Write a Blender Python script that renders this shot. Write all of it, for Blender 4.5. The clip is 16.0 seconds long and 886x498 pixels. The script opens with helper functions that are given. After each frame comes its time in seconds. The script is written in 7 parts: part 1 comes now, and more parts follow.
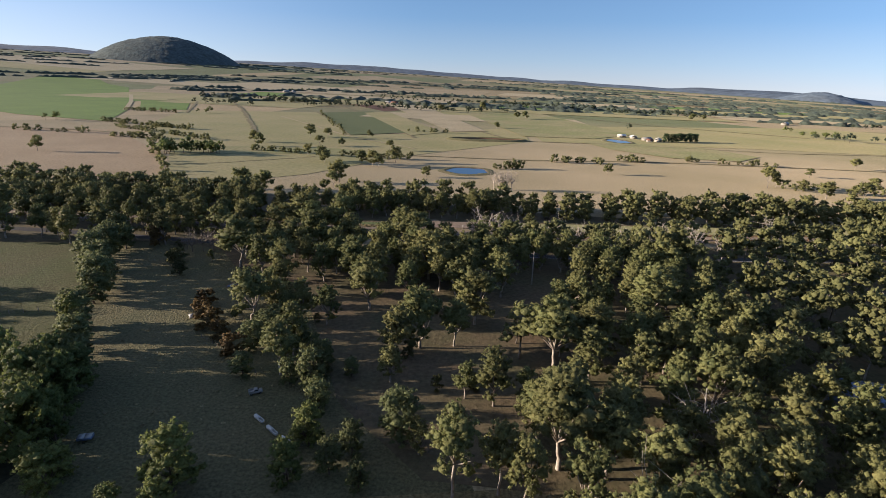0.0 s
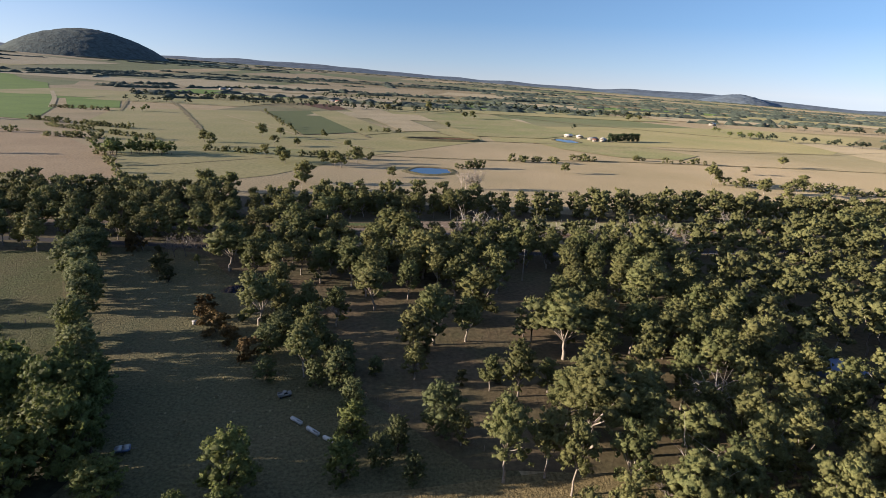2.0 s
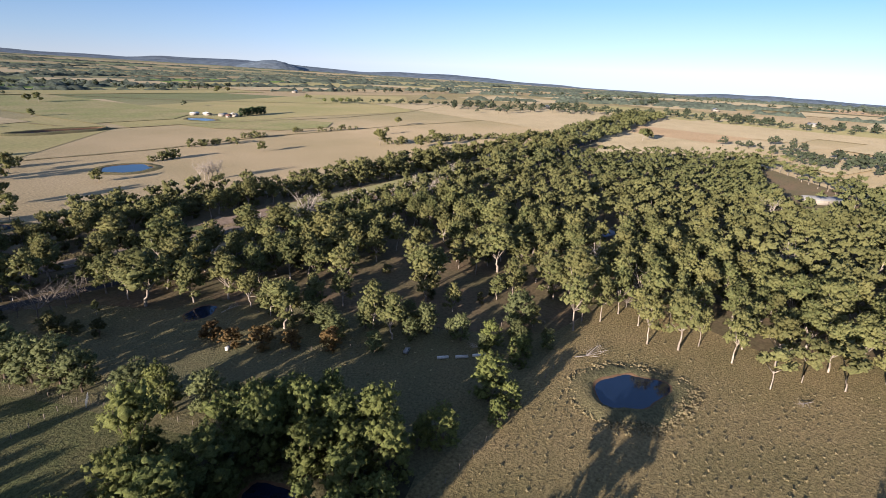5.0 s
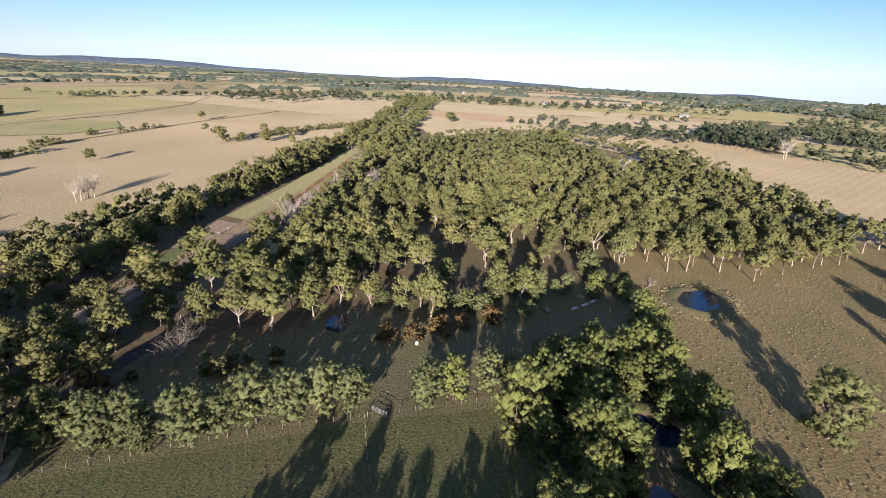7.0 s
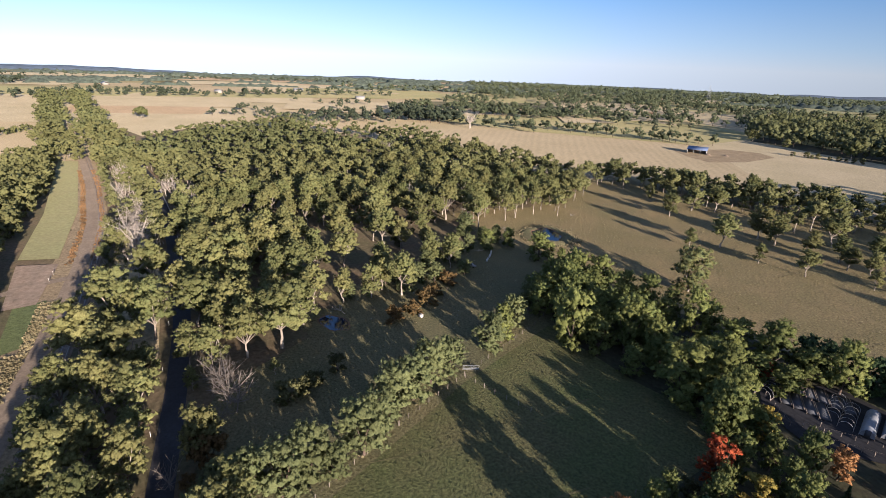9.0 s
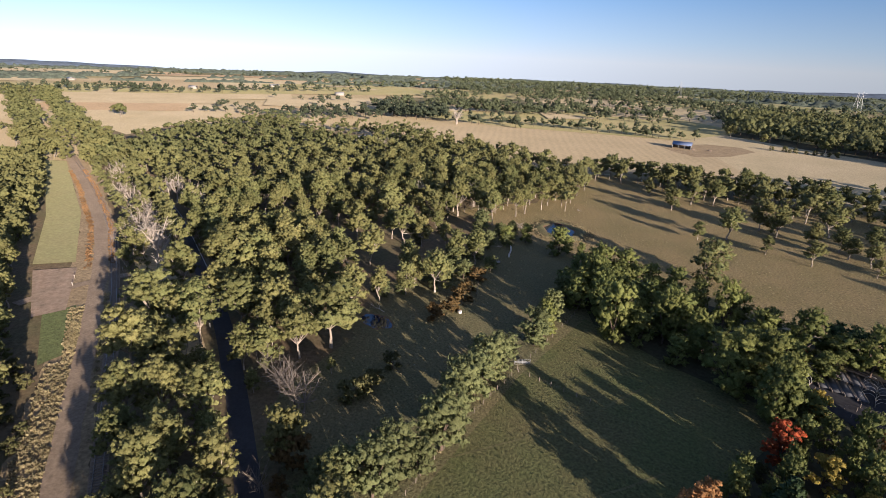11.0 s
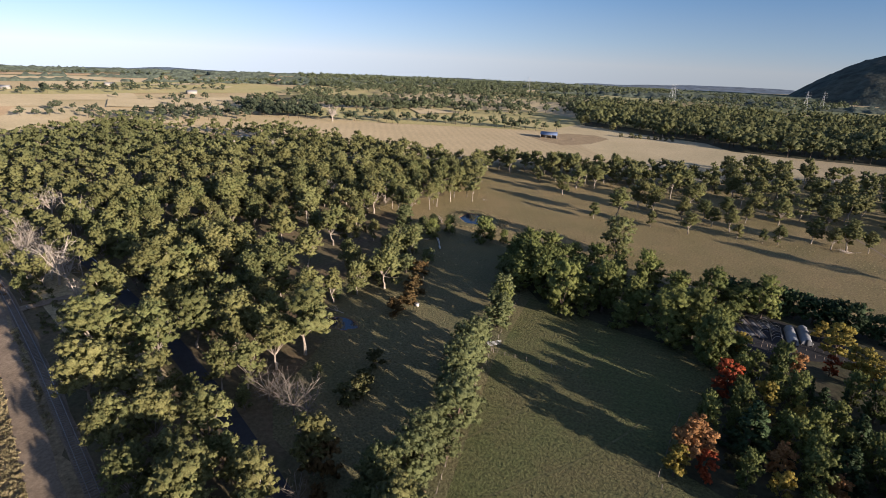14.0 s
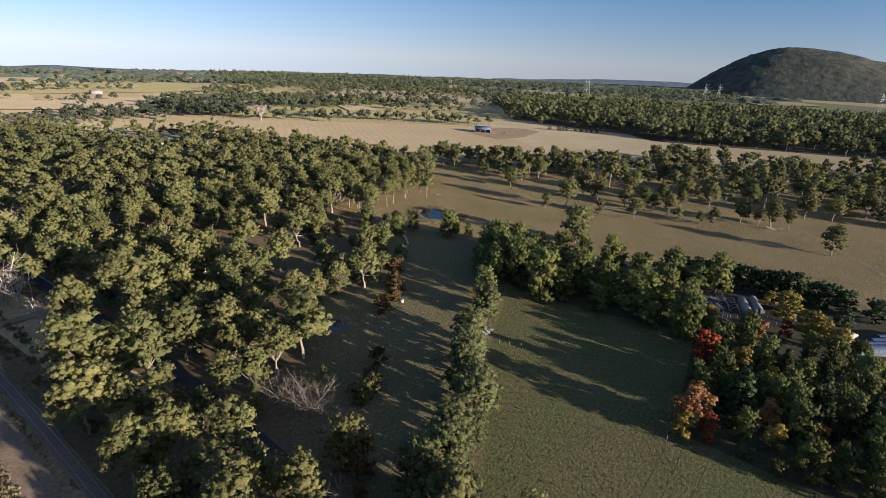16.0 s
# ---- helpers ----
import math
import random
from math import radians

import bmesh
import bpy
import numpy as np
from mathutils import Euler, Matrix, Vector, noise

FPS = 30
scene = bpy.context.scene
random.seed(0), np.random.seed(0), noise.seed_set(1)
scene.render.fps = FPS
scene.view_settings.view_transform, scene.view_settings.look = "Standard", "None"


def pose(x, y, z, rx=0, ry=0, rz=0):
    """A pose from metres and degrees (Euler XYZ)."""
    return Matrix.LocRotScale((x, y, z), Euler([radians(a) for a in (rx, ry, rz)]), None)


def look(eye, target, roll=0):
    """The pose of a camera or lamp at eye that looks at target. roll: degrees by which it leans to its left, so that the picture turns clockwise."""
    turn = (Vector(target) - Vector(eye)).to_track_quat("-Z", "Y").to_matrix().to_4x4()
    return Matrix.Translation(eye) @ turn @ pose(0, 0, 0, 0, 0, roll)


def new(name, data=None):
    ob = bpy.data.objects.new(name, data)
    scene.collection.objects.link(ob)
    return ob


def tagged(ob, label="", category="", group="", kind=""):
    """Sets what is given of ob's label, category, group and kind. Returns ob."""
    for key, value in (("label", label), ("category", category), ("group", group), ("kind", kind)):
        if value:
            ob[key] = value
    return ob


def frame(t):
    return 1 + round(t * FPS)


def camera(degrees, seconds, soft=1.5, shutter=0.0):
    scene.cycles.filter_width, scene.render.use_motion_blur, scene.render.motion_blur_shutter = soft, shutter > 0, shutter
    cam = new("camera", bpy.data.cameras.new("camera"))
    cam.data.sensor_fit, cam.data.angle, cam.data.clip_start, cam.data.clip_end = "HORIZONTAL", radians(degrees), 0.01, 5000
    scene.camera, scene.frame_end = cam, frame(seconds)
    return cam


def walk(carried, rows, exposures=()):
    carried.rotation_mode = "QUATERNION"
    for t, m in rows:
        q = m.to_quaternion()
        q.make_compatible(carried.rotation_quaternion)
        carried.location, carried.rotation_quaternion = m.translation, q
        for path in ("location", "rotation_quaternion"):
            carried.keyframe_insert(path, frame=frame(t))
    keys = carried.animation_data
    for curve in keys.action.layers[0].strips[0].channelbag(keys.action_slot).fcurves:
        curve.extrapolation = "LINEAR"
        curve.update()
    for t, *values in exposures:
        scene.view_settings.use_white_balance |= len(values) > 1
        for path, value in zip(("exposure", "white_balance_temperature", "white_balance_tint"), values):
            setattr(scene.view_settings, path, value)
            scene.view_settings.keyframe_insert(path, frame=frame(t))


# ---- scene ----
cam = camera(79.2, 16.0, 0.75)
PATH = [
    (0, (1.623, -1.605, 41.407), (1.613, 0.301, 40.803), 1.9),
    (0.5, (-1.175, -2.118, 41.528), (-1.161, -0.212, 40.923), 2.1),
    (1, (-4.17, -2.604, 41.794), (-4.095, -0.699, 41.19), 2.3),
    (1.5, (-6.953, -3.17, 41.92), (-6.819, -1.268, 41.317), 2.6),
    (2, (-9.844, -3.788, 41.925), (-9.636, -1.891, 41.325), 2.6),
    (2.5, (-12.758, -4.385, 41.977), (-12.469, -2.499, 41.378), 2.7),
    (2.9, (-15.08, -4.871, 41.999), (-14.704, -3.0, 41.402), 2.6),
    (3, (-17.594, -5.075, 42.036), (-17.189, -3.21, 41.438), 2.6),
    (3.1, (-21.083, -5.431, 42.254), (-20.583, -3.589, 41.657), 2.5),
    (3.2, (-24.573, -5.787, 42.473), (-23.978, -3.973, 41.875), 2.3),
    (3.3, (-28.063, -6.143, 42.691), (-27.375, -4.363, 42.093), 2.2),
    (3.4, (-31.553, -6.498, 42.909), (-30.773, -4.756, 42.311), 2.1),
    (3.5, (-35.043, -6.854, 43.128), (-34.174, -5.155, 42.53), 2.0),
    (3.6, (-38.391, -6.734, 43.352), (-37.441, -5.079, 42.751), 1.9),
    (3.7, (-41.688, -6.432, 43.581), (-40.659, -4.828, 42.976), 1.9),
    (3.8, (-44.944, -5.999, 43.808), (-43.841, -4.446, 43.199), 1.8),
    (3.9, (-48.169, -5.482, 44.03), (-47.003, -3.978, 43.415), 1.8),
    (4, (-51.373, -4.93, 44.24), (-50.157, -3.468, 43.62), 1.7),
    (4.2, (-57.43, -2.975, 44.545), (-56.226, -1.508, 43.913), 1.7),
    (4.5, (-67.009, -0.372, 45.136), (-65.697, 0.996, 44.498), 1.7),
    (4.8, (-76.417, 3.959, 45.685), (-74.998, 5.212, 45.04), 1.8),
    (5.1, (-85.441, 9.793, 46.182), (-83.921, 10.917, 45.529), 2.0),
    (5.4, (-93.871, 16.904, 46.614), (-92.261, 17.89, 45.954), 2.2),
    (5.7, (-101.494, 25.063, 46.97), (-99.808, 25.908, 46.304), 2.4),
    (6, (-108.098, 34.047, 47.239), (-106.351, 34.753, 46.568), 2.5),
    (6.3, (-113.472, 43.627, 47.407), (-111.679, 44.204, 46.735), 2.6),
    (6.5, (-117.023, 50.019, 47.419), (-115.202, 50.505, 46.749), 2.6),
    (6.6, (-118.59, 53.286, 47.465), (-116.76, 53.737, 46.795), 2.5),
    (6.7, (-120.145, 56.558, 47.521), (-118.308, 56.978, 46.852), 2.5),
    (6.8, (-121.655, 59.844, 47.58), (-119.811, 60.233, 46.911), 2.4),
    (6.9, (-123.088, 63.155, 47.634), (-121.236, 63.508, 46.966), 2.4),
    (7, (-124.412, 66.501, 47.676), (-122.551, 66.805, 47.008), 2.3),
    (7.1, (-125.661, 69.882, 47.705), (-123.791, 70.122, 47.037), 2.3),
    (7.2, (-126.857, 73.292, 47.725), (-124.979, 73.454, 47.057), 2.3),
    (7.3, (-127.947, 76.73, 47.739), (-126.064, 76.809, 47.071), 2.3),
    (7.4, (-128.881, 80.195, 47.749), (-126.996, 80.192, 47.08), 2.3),
    (7.5, (-129.604, 83.686, 47.758), (-127.721, 83.61, 47.089), 2.3),
    (7.6, (-130.101, 87.216, 47.773), (-128.221, 87.077, 47.104), 2.3),
    (7.7, (-130.404, 90.784, 47.793), (-128.53, 90.589, 47.123), 2.3),
    (7.8, (-130.542, 94.374, 47.806), (-128.674, 94.125, 47.136), 2.4),
    (7.9, (-130.541, 97.967, 47.801), (-128.681, 97.663, 47.131), 2.4),
    (8, (-130.427, 101.548, 47.766), (-128.579, 101.18, 47.095), 2.4),
    (8.1, (-130.148, 105.114, 47.692), (-128.315, 104.676, 47.022), 2.4),
    (8.2, (-129.686, 108.679, 47.587), (-127.873, 108.164, 46.917), 2.4),
    (8.3, (-129.12, 112.242, 47.463), (-127.331, 111.649, 46.795), 2.3),
    (8.4, (-128.528, 115.805, 47.336), (-126.767, 115.133, 46.669), 2.3),
    (8.5, (-127.989, 119.368, 47.217), (-126.257, 118.621, 46.551), 2.3),
    (8.55, (-127.745, 121.15, 47.162), (-126.026, 120.375, 46.496), 2.2),
    (8.6, (-127.827, 121.916, 47.494), (-126.121, 121.113, 46.828), 2.2),
    (8.7, (-127.787, 122.553, 47.563), (-126.108, 121.695, 46.895), 2.3),
    (9.12, (-126.667, 125.246, 47.599), (-125.005, 124.36, 46.928), 2.3),
    (9.54, (-125.547, 128.03, 47.65), (-123.903, 127.112, 46.976), 2.4),
    (9.96, (-124.427, 130.768, 47.693), (-122.801, 129.821, 47.017), 2.5),
    (10.38, (-123.309, 133.324, 47.708), (-121.696, 132.355, 47.03), 2.5),
    (10.8, (-122.193, 135.56, 47.673), (-120.585, 134.584, 46.994), 2.6),
    (11, (-121.682, 136.291, 47.652), (-120.074, 135.316, 46.971), 2.5),
    (11.5, (-120.336, 138.943, 47.562), (-118.727, 137.97, 46.881), 2.6),
    (12, (-119.035, 141.788, 47.716), (-117.44, 140.792, 47.035), 2.7),
    (12.5, (-117.833, 144.43, 47.587), (-116.28, 143.367, 46.911), 2.8),
    (13, (-116.396, 147.069, 47.643), (-114.91, 145.913, 46.967), 2.8),
    (13.5, (-114.994, 149.477, 47.482), (-113.618, 148.19, 46.811), 2.8),
    (14, (-113.256, 151.844, 47.566), (-111.963, 150.475, 46.892), 2.7),
    (14.5, (-111.484, 154.04, 47.449), (-110.248, 152.62, 46.775), 2.6),
    (15, (-109.505, 156.3, 47.482), (-108.32, 154.838, 46.806), 2.6),
    (15.5, (-107.529, 158.273, 47.317), (-106.394, 156.771, 46.641), 2.5),
    (16, (-105.331, 160.365, 47.246), (-104.257, 158.819, 46.571), 2.5),
]
EXPOSURES = [(0, 1.83, 5720, 17), (3, 1.82, 5700, 17), (4.2, 1.81, 5640, 18), (6.3, 1.86, 5400, 20), (8.7, 1.88, 5450, 20), (11, 1.83, 5700, 21), (13, 1.76, 5700, 20), (16, 1.67, 5620, 17)]
walk(cam, [(t, look(eye, target, roll)) for t, eye, target, roll in PATH], EXPOSURES)

# ---- sky, sun and exposure ----
SUN_UP, SUN_FROM = 11.2, 267.5          # elevation and compass bearing (clockwise from +y) of the sun
world = bpy.data.worlds.new("sky")
scene.world = world
world.use_nodes = True
wn = world.node_tree.nodes
sky = wn.new("ShaderNodeTexSky")
sky.sky_type, sky.sun_disc = "NISHITA", False
sky.sun_elevation, sky.sun_rotation = radians(SUN_UP), radians(SUN_FROM)
sky.air_density, sky.dust_density, sky.ozone_density = 0.7, 0.0, 1.5
veil = wn.new("ShaderNodeMix")          # thin even high haze over the clear sky
veil.data_type = "RGBA"
veil.inputs["Factor"].default_value = 0.8
where, split, fade = wn.new("ShaderNodeTexCoord"), wn.new("ShaderNodeSeparateXYZ"), wn.new("ShaderNodeValToRGB")
fade.color_ramp.elements[0].color, fade.color_ramp.elements[1].color = (4.6, 5.1, 5.4, 1), (0.8, 1.9, 3.8, 1)
fade.color_ramp.elements[0].position, fade.color_ramp.elements[1].position = 0.0, 0.3
for height, tint in ((0.035, (3.5, 4.6, 5.4, 1)), (0.10, (2.0, 3.5, 5.1, 1))):
    fade.color_ramp.elements.new(height).color = tint
high_sky = fade.color_ramp.elements.new(0.75)
high_sky.color = (1.4, 2.0, 3.1, 1)
world.node_tree.links.new(where.outputs["Generated"], split.inputs[0])
world.node_tree.links.new(split.outputs["Z"], fade.inputs["Fac"])
# scattered light is strongest towards and away from the sun, weakest across it
toward, square, phase, lit_veil = wn.new("ShaderNodeVectorMath"), wn.new("ShaderNodeMath"), wn.new("ShaderNodeMath"), wn.new("ShaderNodeVectorMath")
toward.operation, square.operation, phase.operation, lit_veil.operation = "DOT_PRODUCT", "POWER", "MULTIPLY_ADD", "SCALE"
toward.inputs[1].default_value = (math.sin(radians(SUN_FROM)), math.cos(radians(SUN_FROM)), 0)
square.inputs[1].default_value, phase.inputs[1].default_value, phase.inputs[2].default_value = 2.0, 0.91, 0.63
lean = wn.new("ShaderNodeMath")          # a little more towards the sun than away from it
lean.operation, lean.inputs[1].default_value = "MULTIPLY_ADD", 0.16
world.node_tree.links.new(where.outputs["Generated"], toward.inputs[0])
world.node_tree.links.new(toward.outputs["Value"], square.inputs[0])
world.node_tree.links.new(square.outputs[0], phase.inputs[0])
world.node_tree.links.new(fade.outputs["Color"], lit_veil.inputs[0])
world.node_tree.links.new(toward.outputs["Value"], lean.inputs[0])
world.node_tree.links.new(phase.outputs[0], lean.inputs[2])
# the haze lies thicker over the northern plain than over the southern hills
north, thick = wn.new("ShaderNodeSeparateXYZ"), wn.new("ShaderNodeMath")
thick.operation, thick.inputs[1].default_value = "MULTIPLY_ADD", 0.10
world.node_tree.links.new(where.outputs["Generated"], north.inputs[0])
world.node_tree.links.new(north.outputs["Y"], thick.inputs[0])
world.node_tree.links.new(lean.outputs[0], thick.inputs[2])
world.node_tree.links.new(thick.outputs[0], lit_veil.inputs["Scale"])
# the whitish glow of the low sun's haze
glow_side, glow_fall, glow_part, glow = wn.new("ShaderNodeMath"), wn.new("ShaderNodeMath"), wn.new("ShaderNodeMath"), wn.new("ShaderNodeMix")
glow_side.operation, glow_fall.operation, glow_part.operation, glow.data_type = "MAXIMUM", "POWER", "MULTIPLY", "RGBA"
glow_side.inputs[1].default_value, glow_fall.inputs[1].default_value, glow_part.inputs[1].default_value = 0.0, 1.5, 0.75
glow.inputs["B"].default_value = (5.4, 5.1, 4.8, 1)
world.node_tree.links.new(toward.outputs["Value"], glow_side.inputs[0])
world.node_tree.links.new(glow_side.outputs[0], glow_fall.inputs[0])
world.node_tree.links.new(glow_fall.outputs[0], glow_part.inputs[0])
world.node_tree.links.new(glow_part.outputs[0], glow.inputs["Factor"])
world.node_tree.links.new(lit_veil.outputs["Vector"], glow.inputs["A"])
world.node_tree.links.new(glow.outputs["Result"], veil.inputs["B"])
world.node_tree.links.new(sky.outputs[0], veil.inputs["A"])
world.node_tree.links.new(veil.outputs["Result"], wn["Background"].inputs[0])
wn["Background"].inputs[1].default_value = 0.043
sun = new("sun", bpy.data.lights.new("sun", "SUN"))
sun.data.energy, sun.data.angle, sun.data.color = 3.9, radians(0.6), (1.0, 0.80, 0.55)
sx, sy = math.sin(radians(SUN_FROM)), math.cos(radians(SUN_FROM))
sun.matrix_world = look((0, 0, 0), (-sx * math.cos(radians(SUN_UP)), -sy * math.cos(radians(SUN_UP)), -math.sin(radians(SUN_UP))))

# ---- materials ----


def material(name, colour, rough=0.9, spread=0.25, scale=1.0, bump=0.0, other=None, coarse=0.05, metal=0.0, detail=6.0, spec=0.2, rows=None):
    """A surface whose colour varies at two scales (metres per blotch about 1/scale and 1/coarse), towards a second colour."""
    m = bpy.data.materials.new(name)
    m.use_nodes = True
    n, l = m.node_tree.nodes, m.node_tree.links
    b = n["Principled BSDF"]
    b.inputs["Roughness"].default_value, b.inputs["Metallic"].default_value = rough, metal
    b.inputs["Specular IOR Level"].default_value = spec
    b.inputs["Diffuse Roughness"].default_value = 0.3 if rough > 0.9 else 0.0
    at = n.new("ShaderNodeNewGeometry")
    fine, wide = n.new("ShaderNodeTexNoise"), n.new("ShaderNodeTexNoise")
    for t, s in ((fine, scale), (wide, coarse)):
        t.inputs["Scale"].default_value, t.inputs["Detail"].default_value, t.inputs["Roughness"].default_value = s, detail, 0.65
        l.new(at.outputs["Position"], t.inputs["Vector"])
    other = other or tuple(c * 0.6 for c in colour)
    ramp = n.new("ShaderNodeValToRGB")
    ramp.color_ramp.elements[0].position, ramp.color_ramp.elements[1].position = 0.36, 0.64
    l.new(wide.outputs["Fac"], ramp.inputs["Fac"])
    ramp.color_ramp.elements[0].color, ramp.color_ramp.elements[1].color = (*colour, 1), (*other, 1)
    vary = n.new("ShaderNodeMapRange")
    vary.inputs["From Min"].default_value, vary.inputs["From Max"].default_value = 0.3, 0.7
    vary.inputs["To Min"].default_value, vary.inputs["To Max"].default_value = 1 - spread, 1 + spread
    l.new(fine.outputs["Fac"], vary.inputs["Value"])
    mul = n.new("ShaderNodeVectorMath")
    mul.operation = "SCALE"
    l.new(ramp.outputs["Color"], mul.inputs[0])
    l.new(vary.outputs["Result"], mul.inputs["Scale"])
    colour_out = mul.outputs["Vector"]
    if rows:
        turn, wave = n.new("ShaderNodeMapping"), n.new("ShaderNodeTexWave")
        turn.inputs["Rotation"].default_value = (0, 0, radians(rows[0]))
        l.new(at.outputs["Position"], turn.inputs["Vector"])
        l.new(turn.outputs["Vector"], wave.inputs["Vector"])
        wave.inputs["Scale"].default_value, wave.inputs["Distortion"].default_value, wave.inputs["Detail"].default_value = 0.314 / rows[1], 1.5, 2.0
        wave.inputs["Detail Scale"].default_value = 0.4
        dim, lined = n.new("ShaderNodeMapRange"), n.new("ShaderNodeVectorMath")
        dim.inputs["To Min"].default_value, dim.inputs["To Max"].default_value = 1 - rows[2], 1 + rows[2]
        lined.operation = "SCALE"
        l.new(wave.outputs["Fac"], dim.inputs["Value"])
        l.new(colour_out, lined.inputs[0])
        l.new(dim.outputs["Result"], lined.inputs["Scale"])
        colour_out = lined.outputs["Vector"]
    l.new(colour_out, b.inputs["Base Color"])
    if bump:
        bp = n.new("ShaderNodeBump")
        bp.inputs["Strength"].default_value, bp.inputs["Distance"].default_value = 1.0, bump
        l.new(fine.outputs["Fac"], bp.inputs["Height"])
        l.new(bp.outputs["Normal"], b.inputs["Normal"])
    return m


def leaf_material(name, colour, other, through_leaf=0.36, cut=0.0):
    """Leaves: colour varies from leaf spray to leaf spray and from tree to tree; some light passes through."""
    m = bpy.data.materials.new(name)
    m.use_nodes = True
    n, l = m.node_tree.nodes, m.node_tree.links
    b = n["Principled BSDF"]
    b.inputs["Roughness"].default_value, b.inputs["Specular IOR Level"].default_value = 0.6, 0.12
    b.inputs["Diffuse Roughness"].default_value = 0.7
    geo, who = n.new("ShaderNodeNewGeometry"), n.new("ShaderNodeObjectInfo")
    mix = n.new("ShaderNodeMix")
    mix.data_type = "RGBA"
    mix.inputs["A"].default_value, mix.inputs["B"].default_value = (*colour, 1), (*other, 1)
    add = n.new("ShaderNodeMath")
    add.operation = "MULTIPLY_ADD"
    l.new(geo.outputs["Random Per Island"], add.inputs[0])
    add.inputs[1].default_value = 0.45
    part_of = n.new("ShaderNodeMath")
    part_of.operation = "MULTIPLY"
    l.new(who.outputs["Random"], part_of.inputs[0])
    part_of.inputs[1].default_value = 0.55
    l.new(part_of.outputs[0], add.inputs[2])
    l.new(add.outputs[0], mix.inputs["Factor"])
    wide = n.new("ShaderNodeTexNoise")
    wide.inputs["Scale"].default_value = 0.11
    l.new(geo.outputs["Position"], wide.inputs["Vector"])
    vary = n.new("ShaderNodeMapRange")
    vary.inputs["From Min"].default_value, vary.inputs["From Max"].default_value = 0.3, 0.7
    vary.inputs["To Min"].default_value, vary.inputs["To Max"].default_value = 0.7, 1.3
    l.new(wide.outputs["Fac"], vary.inputs["Value"])
    mul = n.new("ShaderNodeVectorMath")
    mul.operation = "SCALE"
    l.new(mix.outputs["Result"], mul.inputs[0])
    l.new(vary.outputs["Result"], mul.inputs["Scale"])
    l.new(mul.outputs["Vector"], b.inputs["Base Color"])
    # bump hollows darken and crests brighten: leaf-gap shade put into the colour
    leafy, bp, leaf_shade, dapple = n.new("ShaderNodeTexNoise"), n.new("ShaderNodeBump"), n.new("ShaderNodeMapRange"), n.new("ShaderNodeVectorMath")
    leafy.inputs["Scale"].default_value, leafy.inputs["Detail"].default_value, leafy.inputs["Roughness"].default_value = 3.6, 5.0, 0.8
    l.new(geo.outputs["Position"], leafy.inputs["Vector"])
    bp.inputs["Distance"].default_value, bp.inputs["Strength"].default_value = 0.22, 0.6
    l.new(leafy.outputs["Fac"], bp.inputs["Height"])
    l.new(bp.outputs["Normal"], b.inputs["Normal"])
    leaf_shade.inputs["From Min"].default_value, leaf_shade.inputs["From Max"].default_value = 0.40, 0.60
    leaf_shade.inputs["To Min"].default_value, leaf_shade.inputs["To Max"].default_value = 0.66, 1.3
    l.new(leafy.outputs["Fac"], leaf_shade.inputs["Value"])
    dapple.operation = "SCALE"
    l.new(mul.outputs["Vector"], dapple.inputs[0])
    l.new(leaf_shade.outputs["Result"], dapple.inputs["Scale"])
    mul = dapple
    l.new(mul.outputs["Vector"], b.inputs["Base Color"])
    tr, sh = n.new("ShaderNodeBsdfTranslucent"), n.new("ShaderNodeMixShader")
    l.new(mul.outputs["Vector"], tr.inputs["Color"])
    sh.inputs[0].default_value = through_leaf
    l.new(b.outputs[0], sh.inputs[1])
    l.new(tr.outputs[0], sh.inputs[2])
    if cut:
        # the gaps between the leaves of a spray
        gaps, over, air, open_mix = n.new("ShaderNodeTexNoise"), n.new("ShaderNodeMath"), n.new("ShaderNodeBsdfTransparent"), n.new("ShaderNodeMixShader")
        gaps.inputs["Scale"].default_value, gaps.inputs["Detail"].default_value = 5.0, 2.0
        l.new(geo.outputs["Position"], gaps.inputs["Vector"])
        over.operation, over.inputs[1].default_value = "GREATER_THAN", 1 - cut
        l.new(gaps.outputs["Fac"], over.inputs[0])
        l.new(over.outputs[0], open_mix.inputs[0])
        l.new(sh.outputs[0], open_mix.inputs[1])
        l.new(air.outputs[0], open_mix.inputs[2])
        sh = open_mix
    l.new(sh.outputs[0], n["Material Output"].inputs["Surface"])
    return m


